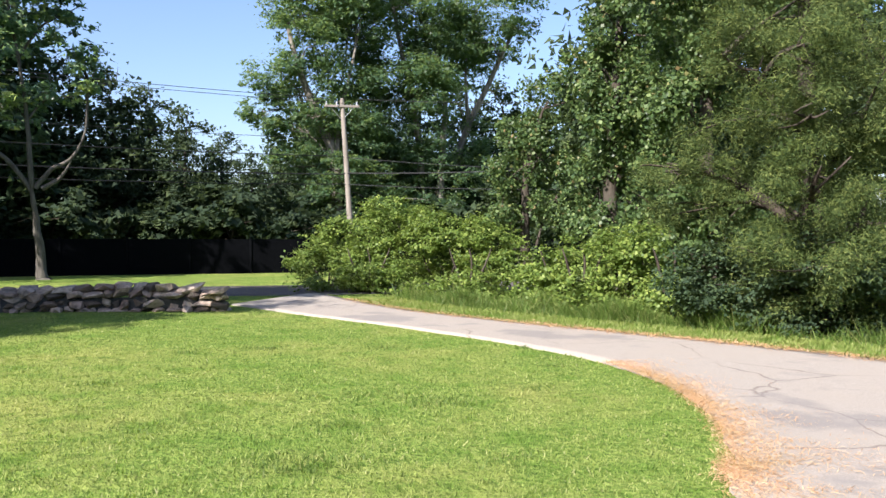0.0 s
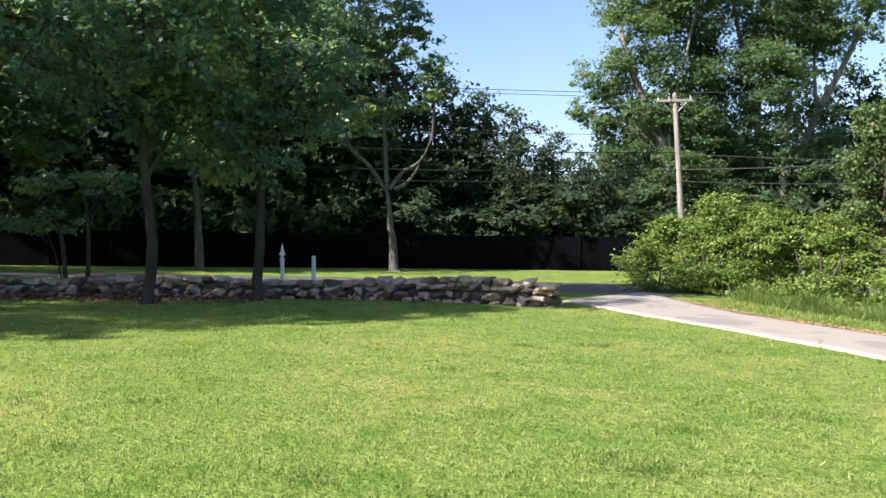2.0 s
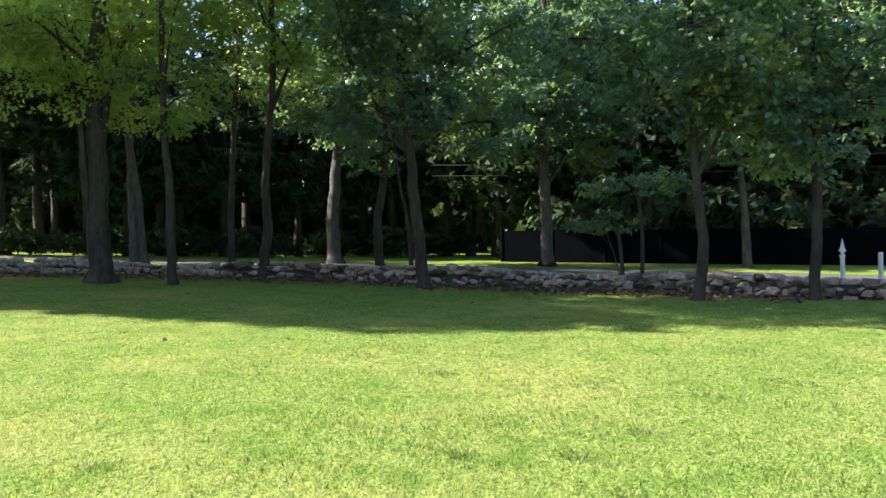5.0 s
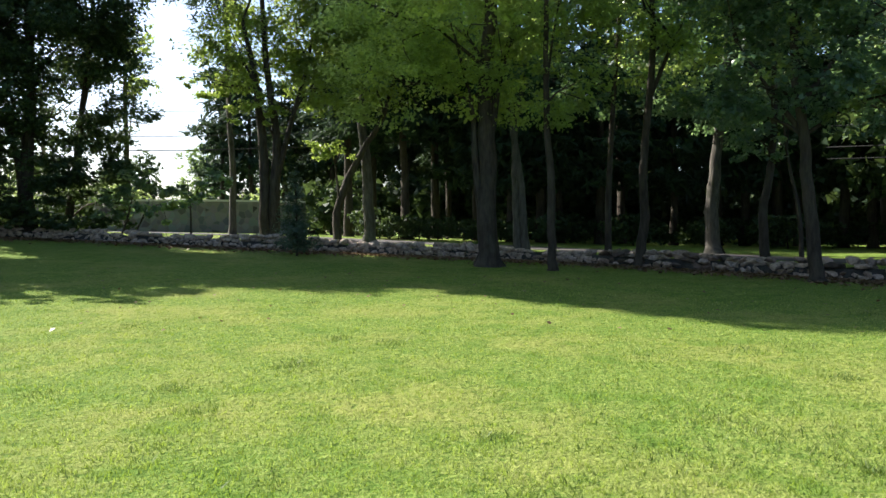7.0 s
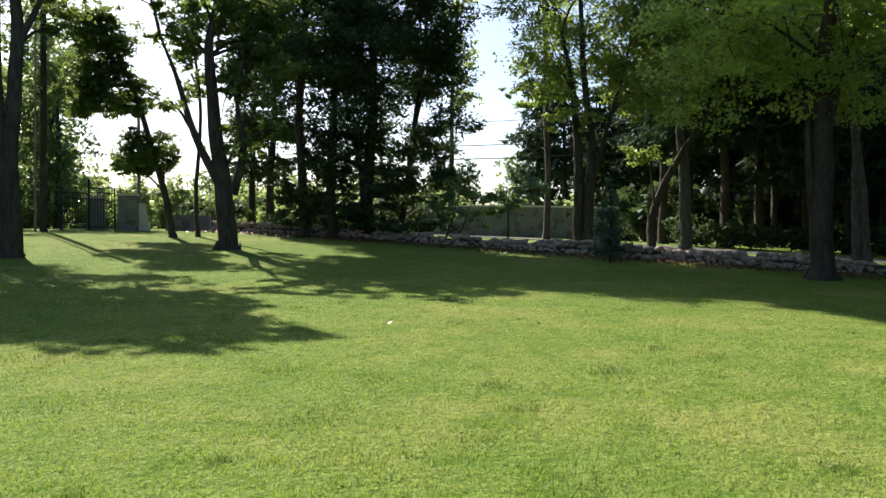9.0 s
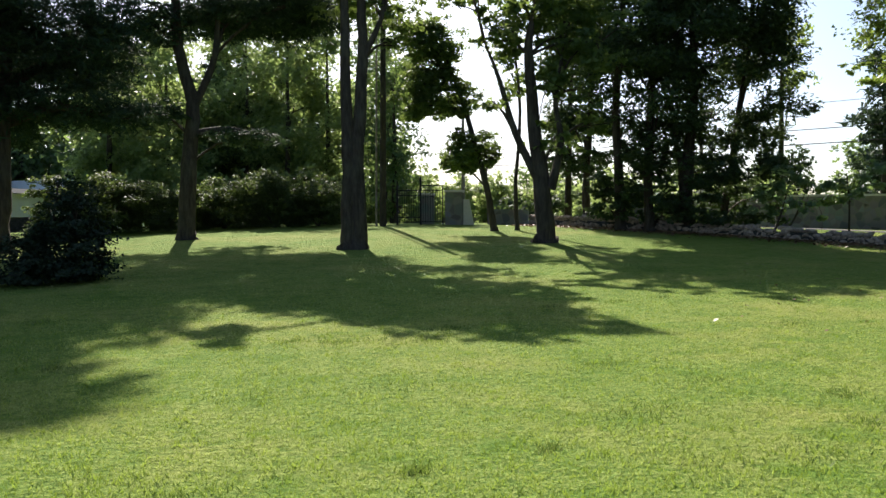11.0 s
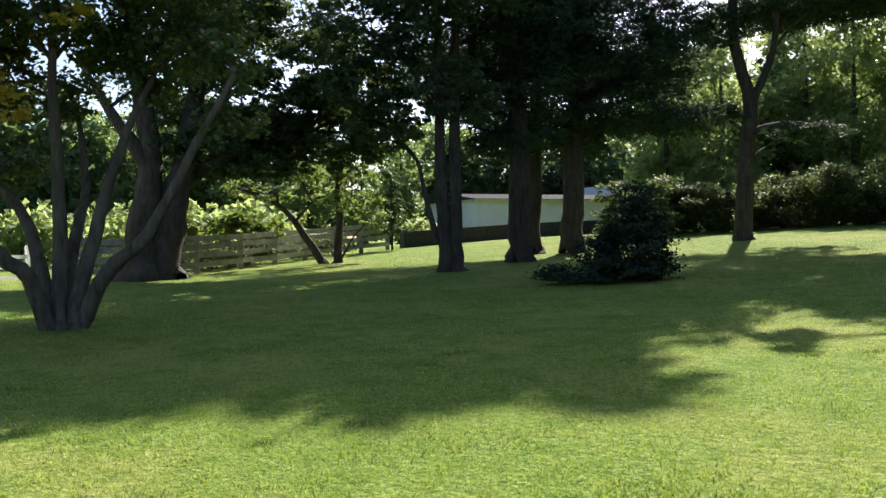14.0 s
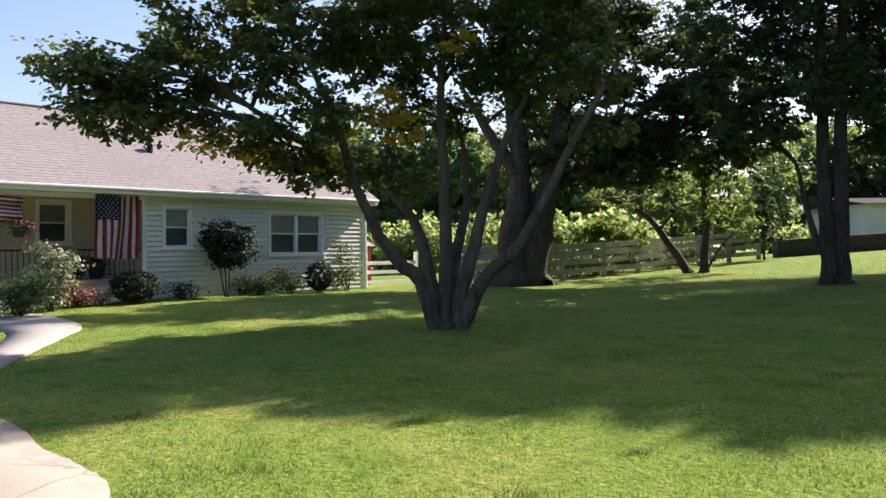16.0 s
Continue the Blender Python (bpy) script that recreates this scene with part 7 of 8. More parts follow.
for fence_x, fence_y in ((3.4, -31.0), (1.6, -31.9), (0.0, -33.4), (-1.3, -35.0), (-2.6, -36.6), (-4.1, -38.4), (-5.6, -40.1)):
    tree("bramble", (fence_x, fence_y), 0.03, [[(0.0, 0.0, -0.1), (0.1, 0.1, 0.5), (0.2, 0.0, 0.9)]],
         [(0.0, 0.0, 0.35, 1.0, 0.35), (0.5, -0.4, 0.7, 0.7, 0.35), (-0.5, 0.4, 0.6, 0.7, 0.4)],
         "hedge", bark_dark, 0.12, 1.0, "dark tangle of brambles growing behind the rail fence", "bramble", "brambles behind the rail fence", 10.0)
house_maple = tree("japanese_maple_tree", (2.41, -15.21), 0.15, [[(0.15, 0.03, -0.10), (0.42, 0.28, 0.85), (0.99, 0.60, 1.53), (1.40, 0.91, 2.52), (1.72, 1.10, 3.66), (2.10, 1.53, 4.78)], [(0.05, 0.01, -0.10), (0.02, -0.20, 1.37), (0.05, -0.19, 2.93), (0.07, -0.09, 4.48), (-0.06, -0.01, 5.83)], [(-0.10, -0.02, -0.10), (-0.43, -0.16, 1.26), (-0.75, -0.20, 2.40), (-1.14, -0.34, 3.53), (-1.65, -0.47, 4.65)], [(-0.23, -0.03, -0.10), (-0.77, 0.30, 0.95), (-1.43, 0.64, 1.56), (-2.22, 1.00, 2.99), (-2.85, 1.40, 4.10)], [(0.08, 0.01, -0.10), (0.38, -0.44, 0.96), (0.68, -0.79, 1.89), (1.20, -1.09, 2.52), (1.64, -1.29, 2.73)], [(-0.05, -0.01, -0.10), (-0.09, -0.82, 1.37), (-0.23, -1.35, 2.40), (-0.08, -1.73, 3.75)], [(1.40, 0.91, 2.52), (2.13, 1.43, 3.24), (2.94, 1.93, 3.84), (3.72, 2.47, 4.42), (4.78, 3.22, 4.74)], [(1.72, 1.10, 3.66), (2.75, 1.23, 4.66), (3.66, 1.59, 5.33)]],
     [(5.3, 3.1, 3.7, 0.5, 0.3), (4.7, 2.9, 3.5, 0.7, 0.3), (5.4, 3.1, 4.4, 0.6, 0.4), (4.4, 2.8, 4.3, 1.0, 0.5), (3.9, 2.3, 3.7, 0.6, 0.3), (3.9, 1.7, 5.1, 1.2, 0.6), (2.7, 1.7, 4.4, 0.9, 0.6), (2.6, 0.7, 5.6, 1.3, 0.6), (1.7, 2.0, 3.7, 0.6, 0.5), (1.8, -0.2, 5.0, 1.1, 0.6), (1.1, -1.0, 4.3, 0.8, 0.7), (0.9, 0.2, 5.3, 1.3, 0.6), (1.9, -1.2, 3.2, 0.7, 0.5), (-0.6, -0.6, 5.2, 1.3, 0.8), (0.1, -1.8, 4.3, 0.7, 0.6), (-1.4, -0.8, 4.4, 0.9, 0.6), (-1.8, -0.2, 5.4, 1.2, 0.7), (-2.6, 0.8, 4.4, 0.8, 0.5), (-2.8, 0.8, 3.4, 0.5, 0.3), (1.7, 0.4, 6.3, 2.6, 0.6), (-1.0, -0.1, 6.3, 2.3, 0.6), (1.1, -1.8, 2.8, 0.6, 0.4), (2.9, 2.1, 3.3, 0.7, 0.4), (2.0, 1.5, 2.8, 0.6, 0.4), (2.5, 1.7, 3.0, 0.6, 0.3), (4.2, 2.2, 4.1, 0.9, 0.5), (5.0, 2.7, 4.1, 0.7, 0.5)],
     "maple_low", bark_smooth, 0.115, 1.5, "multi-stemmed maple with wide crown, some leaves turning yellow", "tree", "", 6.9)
turning_leaves(house_maple, [(0.8, 1.3, 3.9, 0.6, 0.4), (1.3, 1.2, 3.6, 0.5, 0.35), (2.1, 1.7, 3.0, 0.5, 0.3), (2.9, 2.2, 3.1, 0.6, 0.3), (0.5, 1.1, 3.5, 0.4, 0.3), (2.5, 1.8, 3.4, 0.5, 0.25), (3.4, 2.1, 3.2, 0.5, 0.25), (-0.4, 0.9, 5.0, 0.3, 0.2)])
tree("sycamore_tree", (-14.32, 29.67), 0.21, [[(-0.00, -0.00, -0.10), (-0.15, -0.07, 1.72), (-0.29, -0.14, 3.37)], [(-0.29, -0.14, 3.15), (-0.95, -0.48, 4.23), (-1.61, -0.84, 4.98), (-1.79, -0.94, 6.70), (-2.05, -1.09, 9.06), (-2.23, -1.19, 11.18)], [(-1.52, -0.78, 4.87), (-2.16, -1.15, 5.18), (-2.78, -1.52, 5.05)], [(-0.29, -0.14, 3.26), (-0.38, -0.19, 5.67), (-0.60, -0.30, 7.84), (-0.94, -0.47, 10.43), (-0.93, -0.47, 13.01)], [(-0.19, -0.09, 3.26), (0.30, 0.14, 3.97), (0.90, 0.42, 4.38), (1.36, 0.62, 5.49), (1.44, 0.66, 7.26)], [(0.01, 0.00, 3.26), (0.60, 0.28, 3.71), (1.00, 0.46, 4.60)]],
     [(0.8, 0.3, 8.3, 1.1, 1.0), (1.5, 0.5, 7.2, 0.7, 0.8), (0.3, 0.4, 6.6, 0.9, 0.8), (-1.0, 0.0, 6.2, 1.1, 0.9), (-1.6, -1.5, 8.3, 1.8, 1.5), (-2.2, -1.2, 6.0, 1.3, 1.1), (-1.0, -0.4, 10.0, 2.3, 1.4), (0.8, 0.4, 9.7, 0.9, 0.9), (-1.1, -1.1, 12.2, 3.1, 1.8), (-2.7, -2.0, 7.2, 1.1, 1.1)],
     "maple", bark_grey, 0.19, 1.0, "pale-barked forked tree on the verge across the road", "tree", "", 13.4)
tree("tall_tree", (-6.79, 49.84), 0.4, [[(0.17, 0.02, -0.10), (0.41, 0.05, 5.36), (-0.55, -0.08, 8.42), (-1.73, -0.27, 11.48), (-2.41, -0.39, 14.20)], [(0.40, 0.05, 5.70), (0.62, 0.08, 8.74), (1.42, 0.17, 12.08), (2.05, 0.23, 15.40)]],
     [(-3.6, -0.5, 9.1, 1.6, 1.2), (-3.0, 0.1, 11.3, 1.9, 1.6), (-1.1, -1.2, 12.6, 2.4, 2.0), (-1.8, -0.8, 8.0, 2.0, 1.5), (0.7, 1.0, 11.6, 2.8, 2.1), (0.0, 0.7, 8.5, 2.4, 1.7), (-1.9, 0.0, 5.7, 2.1, 1.4), (0.9, -0.9, 5.3, 2.0, 1.3), (-0.4, 0.7, 15.0, 3.5, 2.1), (1.6, 1.7, 14.8, 3.2, 2.1), (0.1, 2.1, 18.1, 4.3, 2.1), (-0.9, 0.3, 3.0, 2.1, 1.6), (2.6, -0.7, 4.0, 2.0, 2.0), (1.4, 0.9, 8.1, 2.1, 2.1), (-1.4, -0.7, 4.0, 1.7, 1.4)],
     "far_sun", bark_pale, 0.19, 1.35, "tall leafy roadside tree with pale limbs", "tree", "", 19.9)
tree("tall_tree", (-1.25, 53.28), 0.3, [[(0.00, 0.00, -0.10), (-0.14, -0.00, 5.57), (-0.59, -0.02, 9.79), (-1.31, -0.05, 13.33), (-2.03, -0.08, 16.87)], [(0.85, 0.01, -0.10), (1.14, 0.01, 6.25), (1.44, 0.01, 10.07), (0.73, 0.01, 13.92)]],
     [(-2.0, 0.3, 9.2, 2.9, 2.2), (0.4, 1.3, 7.1, 3.0, 1.9), (-2.3, 0.4, 5.6, 2.6, 1.5), (0.1, -1.1, 10.6, 2.9, 2.1), (-1.6, -0.7, 12.9, 3.2, 2.5), (1.1, 1.2, 14.2, 3.0, 2.2), (-1.3, -1.4, 16.4, 3.9, 2.1), (-0.9, 0.2, 3.1, 2.2, 1.5), (0.8, -0.2, 4.5, 2.2, 1.8), (-3.3, -0.9, 7.3, 2.2, 2.2)],
     "far_sun", bark_pale, 0.19, 1.4, "tall leafy roadside tree with pale limbs", "tree", "", 21.0)
tree("tall_tree", (0.57, 55.29), 0.3, [[(-0.10, 0.00, -0.10), (0.11, -0.00, 4.61), (0.86, -0.02, 8.19), (2.19, -0.07, 10.99), (3.34, -0.14, 13.39), (4.30, -0.22, 15.42)], [(1.20, -0.03, 8.90), (0.99, -0.02, 12.12), (1.29, -0.03, 15.66)]],
     [(1.3, 0.2, 12.9, 2.3, 1.9), (2.6, -1.3, 14.2, 2.6, 1.7), (4.6, -0.9, 15.2, 1.7, 1.1), (0.6, -0.4, 15.3, 3.0, 2.1), (2.5, -1.7, 16.9, 3.7, 1.8), (1.0, -0.9, 5.6, 1.9, 2.2), (1.7, 0.1, 8.2, 1.5, 1.5), (0.0, 0.5, 4.6, 2.3, 1.9)],
     "far_sun", bark_pale, 0.19, 0.9, "leaning pale-barked roadside tree", "tree", "", 21.7)
tree("vine_covered_tree", (2.89, 29.16), 0.2, [[(0.00, 0.00, -0.10), (0.01, -0.00, 3.36), (0.40, -0.04, 5.33)]],
     [(-0.1, 0.4, 5.2, 1.0, 0.8), (-0.6, -0.3, 3.7, 0.9, 0.9), (0.8, -0.2, 6.3, 1.4, 1.0), (0.6, -0.3, 4.5, 1.4, 1.2), (0.0, 0.1, 2.6, 1.4, 1.0), (1.1, -0.1, 3.0, 1.2, 1.2), (-0.8, 0.4, 2.4, 0.8, 0.6)],
     "vine", bark_dark, 0.115, 1.2, "tree smothered in hanging green vines", "tree", "trees smothered in vines", 12.3)
tree("vine_covered_tree", (4.98, 24.80), 0.25, [[(0.00, 0.00, -0.10), (0.00, -0.00, 3.10), (0.16, -0.03, 6.11), (0.32, -0.07, 8.60)]],
     [(-0.3, -0.1, 6.6, 1.2, 1.0), (-0.1, -0.5, 4.9, 1.2, 1.2), (-0.3, 0.3, 3.1, 1.0, 1.2), (0.4, -0.6, 7.6, 1.5, 1.0), (0.8, -0.0, 6.1, 1.4, 1.4), (0.6, -0.1, 3.9, 1.2, 1.4), (1.1, 0.5, 9.6, 1.9, 1.2), (-0.1, 0.1, 1.8, 1.4, 0.7)],
     "vine", bark_dark, 0.115, 1.2, "tall tree smothered in hanging green vines", "tree", "trees smothered in vines", 10.8)
tree("vine_covered_tree", (6.53, 20.26), 0.25, [[(0.00, 0.00, -0.10), (-0.13, 0.04, 2.84), (-0.13, 0.04, 5.30), (-0.14, 0.04, 7.34)]],
     [(-0.5, 0.3, 6.6, 1.5, 1.2), (0.7, -0.6, 6.6, 1.6, 1.1), (-0.5, 0.2, 4.9, 1.2, 1.0), (-0.3, -0.5, 8.0, 2.1, 1.1), (1.8, -0.2, 7.8, 1.8, 1.2), (2.2, -0.8, 6.3, 1.3, 1.2), (-1.0, -0.0, 3.0, 0.9, 0.9), (-0.8, -0.0, 1.6, 1.0, 0.7), (0.3, -0.3, 1.9, 1.1, 0.9), (-1.4, 0.6, 2.2, 0.7, 0.9)],
     "vine", bark_dark, 0.115, 1.2, "tall tree smothered in hanging green vines", "tree", "trees smothered in vines", 9.4)
tree("cedar_tree", (6.38, 14.43), 0.22, [[(0.00, 0.00, -0.10), (-0.05, 0.02, 1.81), (-0.10, 0.04, 3.75), (-0.15, 0.07, 6.17), (-0.15, 0.07, 8.09)], [(-0.05, 0.02, 1.62), (-0.93, 0.39, 2.41), (-1.84, 0.69, 2.84), (-2.31, 0.83, 2.96)], [(-0.08, 0.03, 2.49), (0.68, -0.33, 3.51), (1.19, -0.60, 3.84)], [(-0.08, 0.04, 3.27), (-0.85, 0.35, 4.29), (-1.38, 0.55, 4.83)], [(-0.04, 0.02, 1.42), (0.62, -0.30, 1.81), (1.06, -0.53, 1.80)]],
     [(-2.4, 0.6, 2.8, 0.8, 0.4), (-1.4, 0.8, 3.0, 1.0, 0.6), (-1.8, 0.8, 2.2, 0.9, 0.5), (-1.1, 0.0, 3.8, 0.9, 0.6), (-0.7, 0.5, 2.3, 1.1, 0.6), (-0.2, -0.4, 3.1, 1.0, 0.7), (-1.3, 0.2, 4.6, 0.8, 0.6), (-0.1, 0.2, 4.5, 1.2, 0.8), (0.6, -0.6, 3.8, 1.0, 0.8), (0.3, 0.4, 1.8, 1.2, 0.7), (0.8, -0.4, 2.5, 1.0, 0.9), (-0.6, 0.0, 5.4, 1.3, 0.7), (0.8, 0.1, 5.2, 1.3, 0.9), (1.0, -1.0, 3.1, 0.9, 1.2), (0.2, 0.4, 6.7, 2.2, 1.0), (-0.4, -0.5, 7.6, 1.3, 0.9), (-0.7, -1.5, 2.4, 0.9, 0.6), (-0.7, -1.4, 3.5, 0.9, 0.7), (-0.7, -1.5, 1.2, 1.0, 0.5), (-0.7, -1.4, 4.6, 0.9, 0.6), (-1.1, -0.8, 1.5, 0.8, 0.5), (0.1, -1.4, 1.4, 0.8, 0.6), (-0.2, -0.6, 0.6, 1.0, 0.5), (0.6, -1.0, 0.5, 0.7, 0.5), (-1.0, -0.0, 0.7, 0.7, 0.4)],
     "cedar", bark_dark, 0.062, 1.35, "large feathery yellow-green cedar tree beside the drive", "tree", "", 7.3)
# dark leaf style stands for the cedar's shade over this undergrowth
tree("cedar_understory", (6.18, 14.19), 0.05, [[(-0.83, 0.34, -0.10), (-0.75, 0.31, 0.84), (-0.83, 0.34, 1.42)], [(0.54, -0.26, -0.10), (0.50, -0.23, 1.05), (0.61, -0.29, 1.62)]],
     [(-1.7, 0.3, 1.1, 0.8, 0.5), (-0.7, 0.7, 1.3, 1.0, 0.5), (-1.1, 0.6, 0.5, 1.0, 0.4), (-0.4, -0.2, 0.9, 1.0, 0.6), (0.4, -0.6, 1.2, 1.0, 0.6), (1.2, -0.2, 0.9, 0.7, 0.9), (0.2, 0.1, 0.3, 1.2, 0.4), (1.1, -0.3, 0.2, 0.7, 0.4), (-0.8, 0.0, 0.3, 0.7, 0.3)],
     "dark", bark_dark, 0.075, 1.15, "tangled undergrowth below the cedar, toned dark for shade", "undergrowth", "", 7.2)
tree("thicket_shrub", (-2.17, 23.70), 0.04, [[(-0.00, -0.00, -0.10), (0.09, 0.01, 0.77), (0.01, 0.00, 1.25)], [(-0.00, -0.00, -0.10), (-0.39, -0.04, 0.77), (-0.55, -0.06, 1.26)], [(-0.00, -0.00, -0.10), (0.45, 0.04, 0.76), (0.65, 0.05, 1.25)]],
     [(-0.8, 0.0, 0.2, 1.0, 0.4), (0.7, -0.1, 0.1, 1.0, 0.4), (0.0, -0.3, 0.5, 1.0, 0.4)],
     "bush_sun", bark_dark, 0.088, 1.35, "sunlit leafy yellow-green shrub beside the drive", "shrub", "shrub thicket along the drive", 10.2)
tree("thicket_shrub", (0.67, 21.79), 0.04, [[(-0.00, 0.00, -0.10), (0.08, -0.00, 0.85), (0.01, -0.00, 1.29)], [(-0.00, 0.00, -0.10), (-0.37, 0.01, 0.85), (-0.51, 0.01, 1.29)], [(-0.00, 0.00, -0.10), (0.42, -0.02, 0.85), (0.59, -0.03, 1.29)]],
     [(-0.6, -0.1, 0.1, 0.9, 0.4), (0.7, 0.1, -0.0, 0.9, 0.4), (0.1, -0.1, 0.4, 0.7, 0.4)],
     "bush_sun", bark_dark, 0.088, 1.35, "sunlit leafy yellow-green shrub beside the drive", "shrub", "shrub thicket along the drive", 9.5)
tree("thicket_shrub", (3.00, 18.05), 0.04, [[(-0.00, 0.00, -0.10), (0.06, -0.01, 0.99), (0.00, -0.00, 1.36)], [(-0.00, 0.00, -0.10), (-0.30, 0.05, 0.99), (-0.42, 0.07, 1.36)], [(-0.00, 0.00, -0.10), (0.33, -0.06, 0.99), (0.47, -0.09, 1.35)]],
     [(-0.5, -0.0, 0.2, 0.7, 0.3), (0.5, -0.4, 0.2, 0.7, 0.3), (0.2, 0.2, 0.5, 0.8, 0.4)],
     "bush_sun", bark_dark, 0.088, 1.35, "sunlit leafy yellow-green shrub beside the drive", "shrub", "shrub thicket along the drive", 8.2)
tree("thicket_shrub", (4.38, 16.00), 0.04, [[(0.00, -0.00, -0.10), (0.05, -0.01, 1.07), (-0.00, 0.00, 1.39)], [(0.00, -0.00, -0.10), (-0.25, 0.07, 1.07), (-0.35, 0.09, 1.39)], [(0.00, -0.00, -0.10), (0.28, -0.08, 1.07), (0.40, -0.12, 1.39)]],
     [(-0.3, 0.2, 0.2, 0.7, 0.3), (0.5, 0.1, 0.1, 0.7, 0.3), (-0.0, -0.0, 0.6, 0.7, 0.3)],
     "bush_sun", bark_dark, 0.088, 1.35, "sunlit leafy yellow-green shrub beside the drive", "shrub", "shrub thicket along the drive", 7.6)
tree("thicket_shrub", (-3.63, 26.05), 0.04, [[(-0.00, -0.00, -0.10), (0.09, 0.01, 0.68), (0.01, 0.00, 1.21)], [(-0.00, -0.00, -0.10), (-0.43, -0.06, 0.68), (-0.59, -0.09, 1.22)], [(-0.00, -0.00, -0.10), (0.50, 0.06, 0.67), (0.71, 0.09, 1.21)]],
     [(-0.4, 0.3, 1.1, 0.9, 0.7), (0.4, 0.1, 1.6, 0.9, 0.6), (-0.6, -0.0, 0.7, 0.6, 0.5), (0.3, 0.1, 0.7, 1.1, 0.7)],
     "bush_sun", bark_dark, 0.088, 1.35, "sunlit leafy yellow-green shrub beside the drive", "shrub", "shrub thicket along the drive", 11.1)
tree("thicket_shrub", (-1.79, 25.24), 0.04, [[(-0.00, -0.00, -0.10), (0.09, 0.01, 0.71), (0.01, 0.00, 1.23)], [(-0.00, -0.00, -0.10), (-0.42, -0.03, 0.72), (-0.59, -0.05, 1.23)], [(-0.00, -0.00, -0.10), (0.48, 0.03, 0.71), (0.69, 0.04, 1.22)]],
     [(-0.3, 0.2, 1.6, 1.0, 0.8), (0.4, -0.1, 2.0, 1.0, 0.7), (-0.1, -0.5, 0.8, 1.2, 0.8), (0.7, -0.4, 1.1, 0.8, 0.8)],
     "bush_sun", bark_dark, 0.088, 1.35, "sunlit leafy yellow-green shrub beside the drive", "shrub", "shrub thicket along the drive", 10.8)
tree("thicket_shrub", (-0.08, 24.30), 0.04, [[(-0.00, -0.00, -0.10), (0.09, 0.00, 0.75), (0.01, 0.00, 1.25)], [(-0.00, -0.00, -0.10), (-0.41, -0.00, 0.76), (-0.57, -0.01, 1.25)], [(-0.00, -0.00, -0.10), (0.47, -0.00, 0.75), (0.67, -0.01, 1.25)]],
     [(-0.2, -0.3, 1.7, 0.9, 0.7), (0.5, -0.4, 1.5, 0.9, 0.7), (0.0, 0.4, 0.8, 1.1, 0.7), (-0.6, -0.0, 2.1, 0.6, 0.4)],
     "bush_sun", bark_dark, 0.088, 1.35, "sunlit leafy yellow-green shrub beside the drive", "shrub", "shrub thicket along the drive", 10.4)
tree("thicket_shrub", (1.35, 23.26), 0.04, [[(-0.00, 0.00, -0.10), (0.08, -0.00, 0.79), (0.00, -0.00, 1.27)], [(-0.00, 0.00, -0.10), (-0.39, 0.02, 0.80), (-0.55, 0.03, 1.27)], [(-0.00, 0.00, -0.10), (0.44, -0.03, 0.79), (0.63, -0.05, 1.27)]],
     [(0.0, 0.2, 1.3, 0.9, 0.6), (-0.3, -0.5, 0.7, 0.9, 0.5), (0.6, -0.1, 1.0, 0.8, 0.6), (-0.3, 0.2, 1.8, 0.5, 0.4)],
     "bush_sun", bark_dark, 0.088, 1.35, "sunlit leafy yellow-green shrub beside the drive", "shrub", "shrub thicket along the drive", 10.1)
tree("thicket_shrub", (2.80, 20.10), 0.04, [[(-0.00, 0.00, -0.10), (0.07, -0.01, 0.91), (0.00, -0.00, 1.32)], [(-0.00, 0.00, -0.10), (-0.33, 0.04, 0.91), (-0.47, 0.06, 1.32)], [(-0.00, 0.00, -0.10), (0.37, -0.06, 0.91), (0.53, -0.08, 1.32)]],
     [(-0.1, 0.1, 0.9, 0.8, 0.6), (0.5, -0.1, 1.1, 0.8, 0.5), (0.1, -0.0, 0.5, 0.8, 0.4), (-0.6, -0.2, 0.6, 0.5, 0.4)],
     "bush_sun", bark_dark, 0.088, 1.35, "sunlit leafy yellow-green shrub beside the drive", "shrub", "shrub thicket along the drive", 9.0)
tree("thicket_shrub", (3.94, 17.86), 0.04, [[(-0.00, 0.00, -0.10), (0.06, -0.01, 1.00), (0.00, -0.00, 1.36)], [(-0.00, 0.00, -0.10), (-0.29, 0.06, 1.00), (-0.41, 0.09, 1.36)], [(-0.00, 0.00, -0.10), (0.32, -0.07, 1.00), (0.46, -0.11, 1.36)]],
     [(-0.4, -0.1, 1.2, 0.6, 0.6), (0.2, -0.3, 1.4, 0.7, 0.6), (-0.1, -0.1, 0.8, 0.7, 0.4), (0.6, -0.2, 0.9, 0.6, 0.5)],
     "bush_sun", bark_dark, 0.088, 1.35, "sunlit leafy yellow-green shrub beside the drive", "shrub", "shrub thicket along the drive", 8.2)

# ---- background woods ----
def far_kind(kind, lobes, style, leaf, dens, label, high, r=0.25):
    return tree(kind, (0.0, 300.0), r, [[(0, 0, -0.2), (0.1, 0, high * 0.45), (0, 0.1, high * 0.85)]], lobes, style, bark_dark, leaf, dens, label, "tree", "background woods")


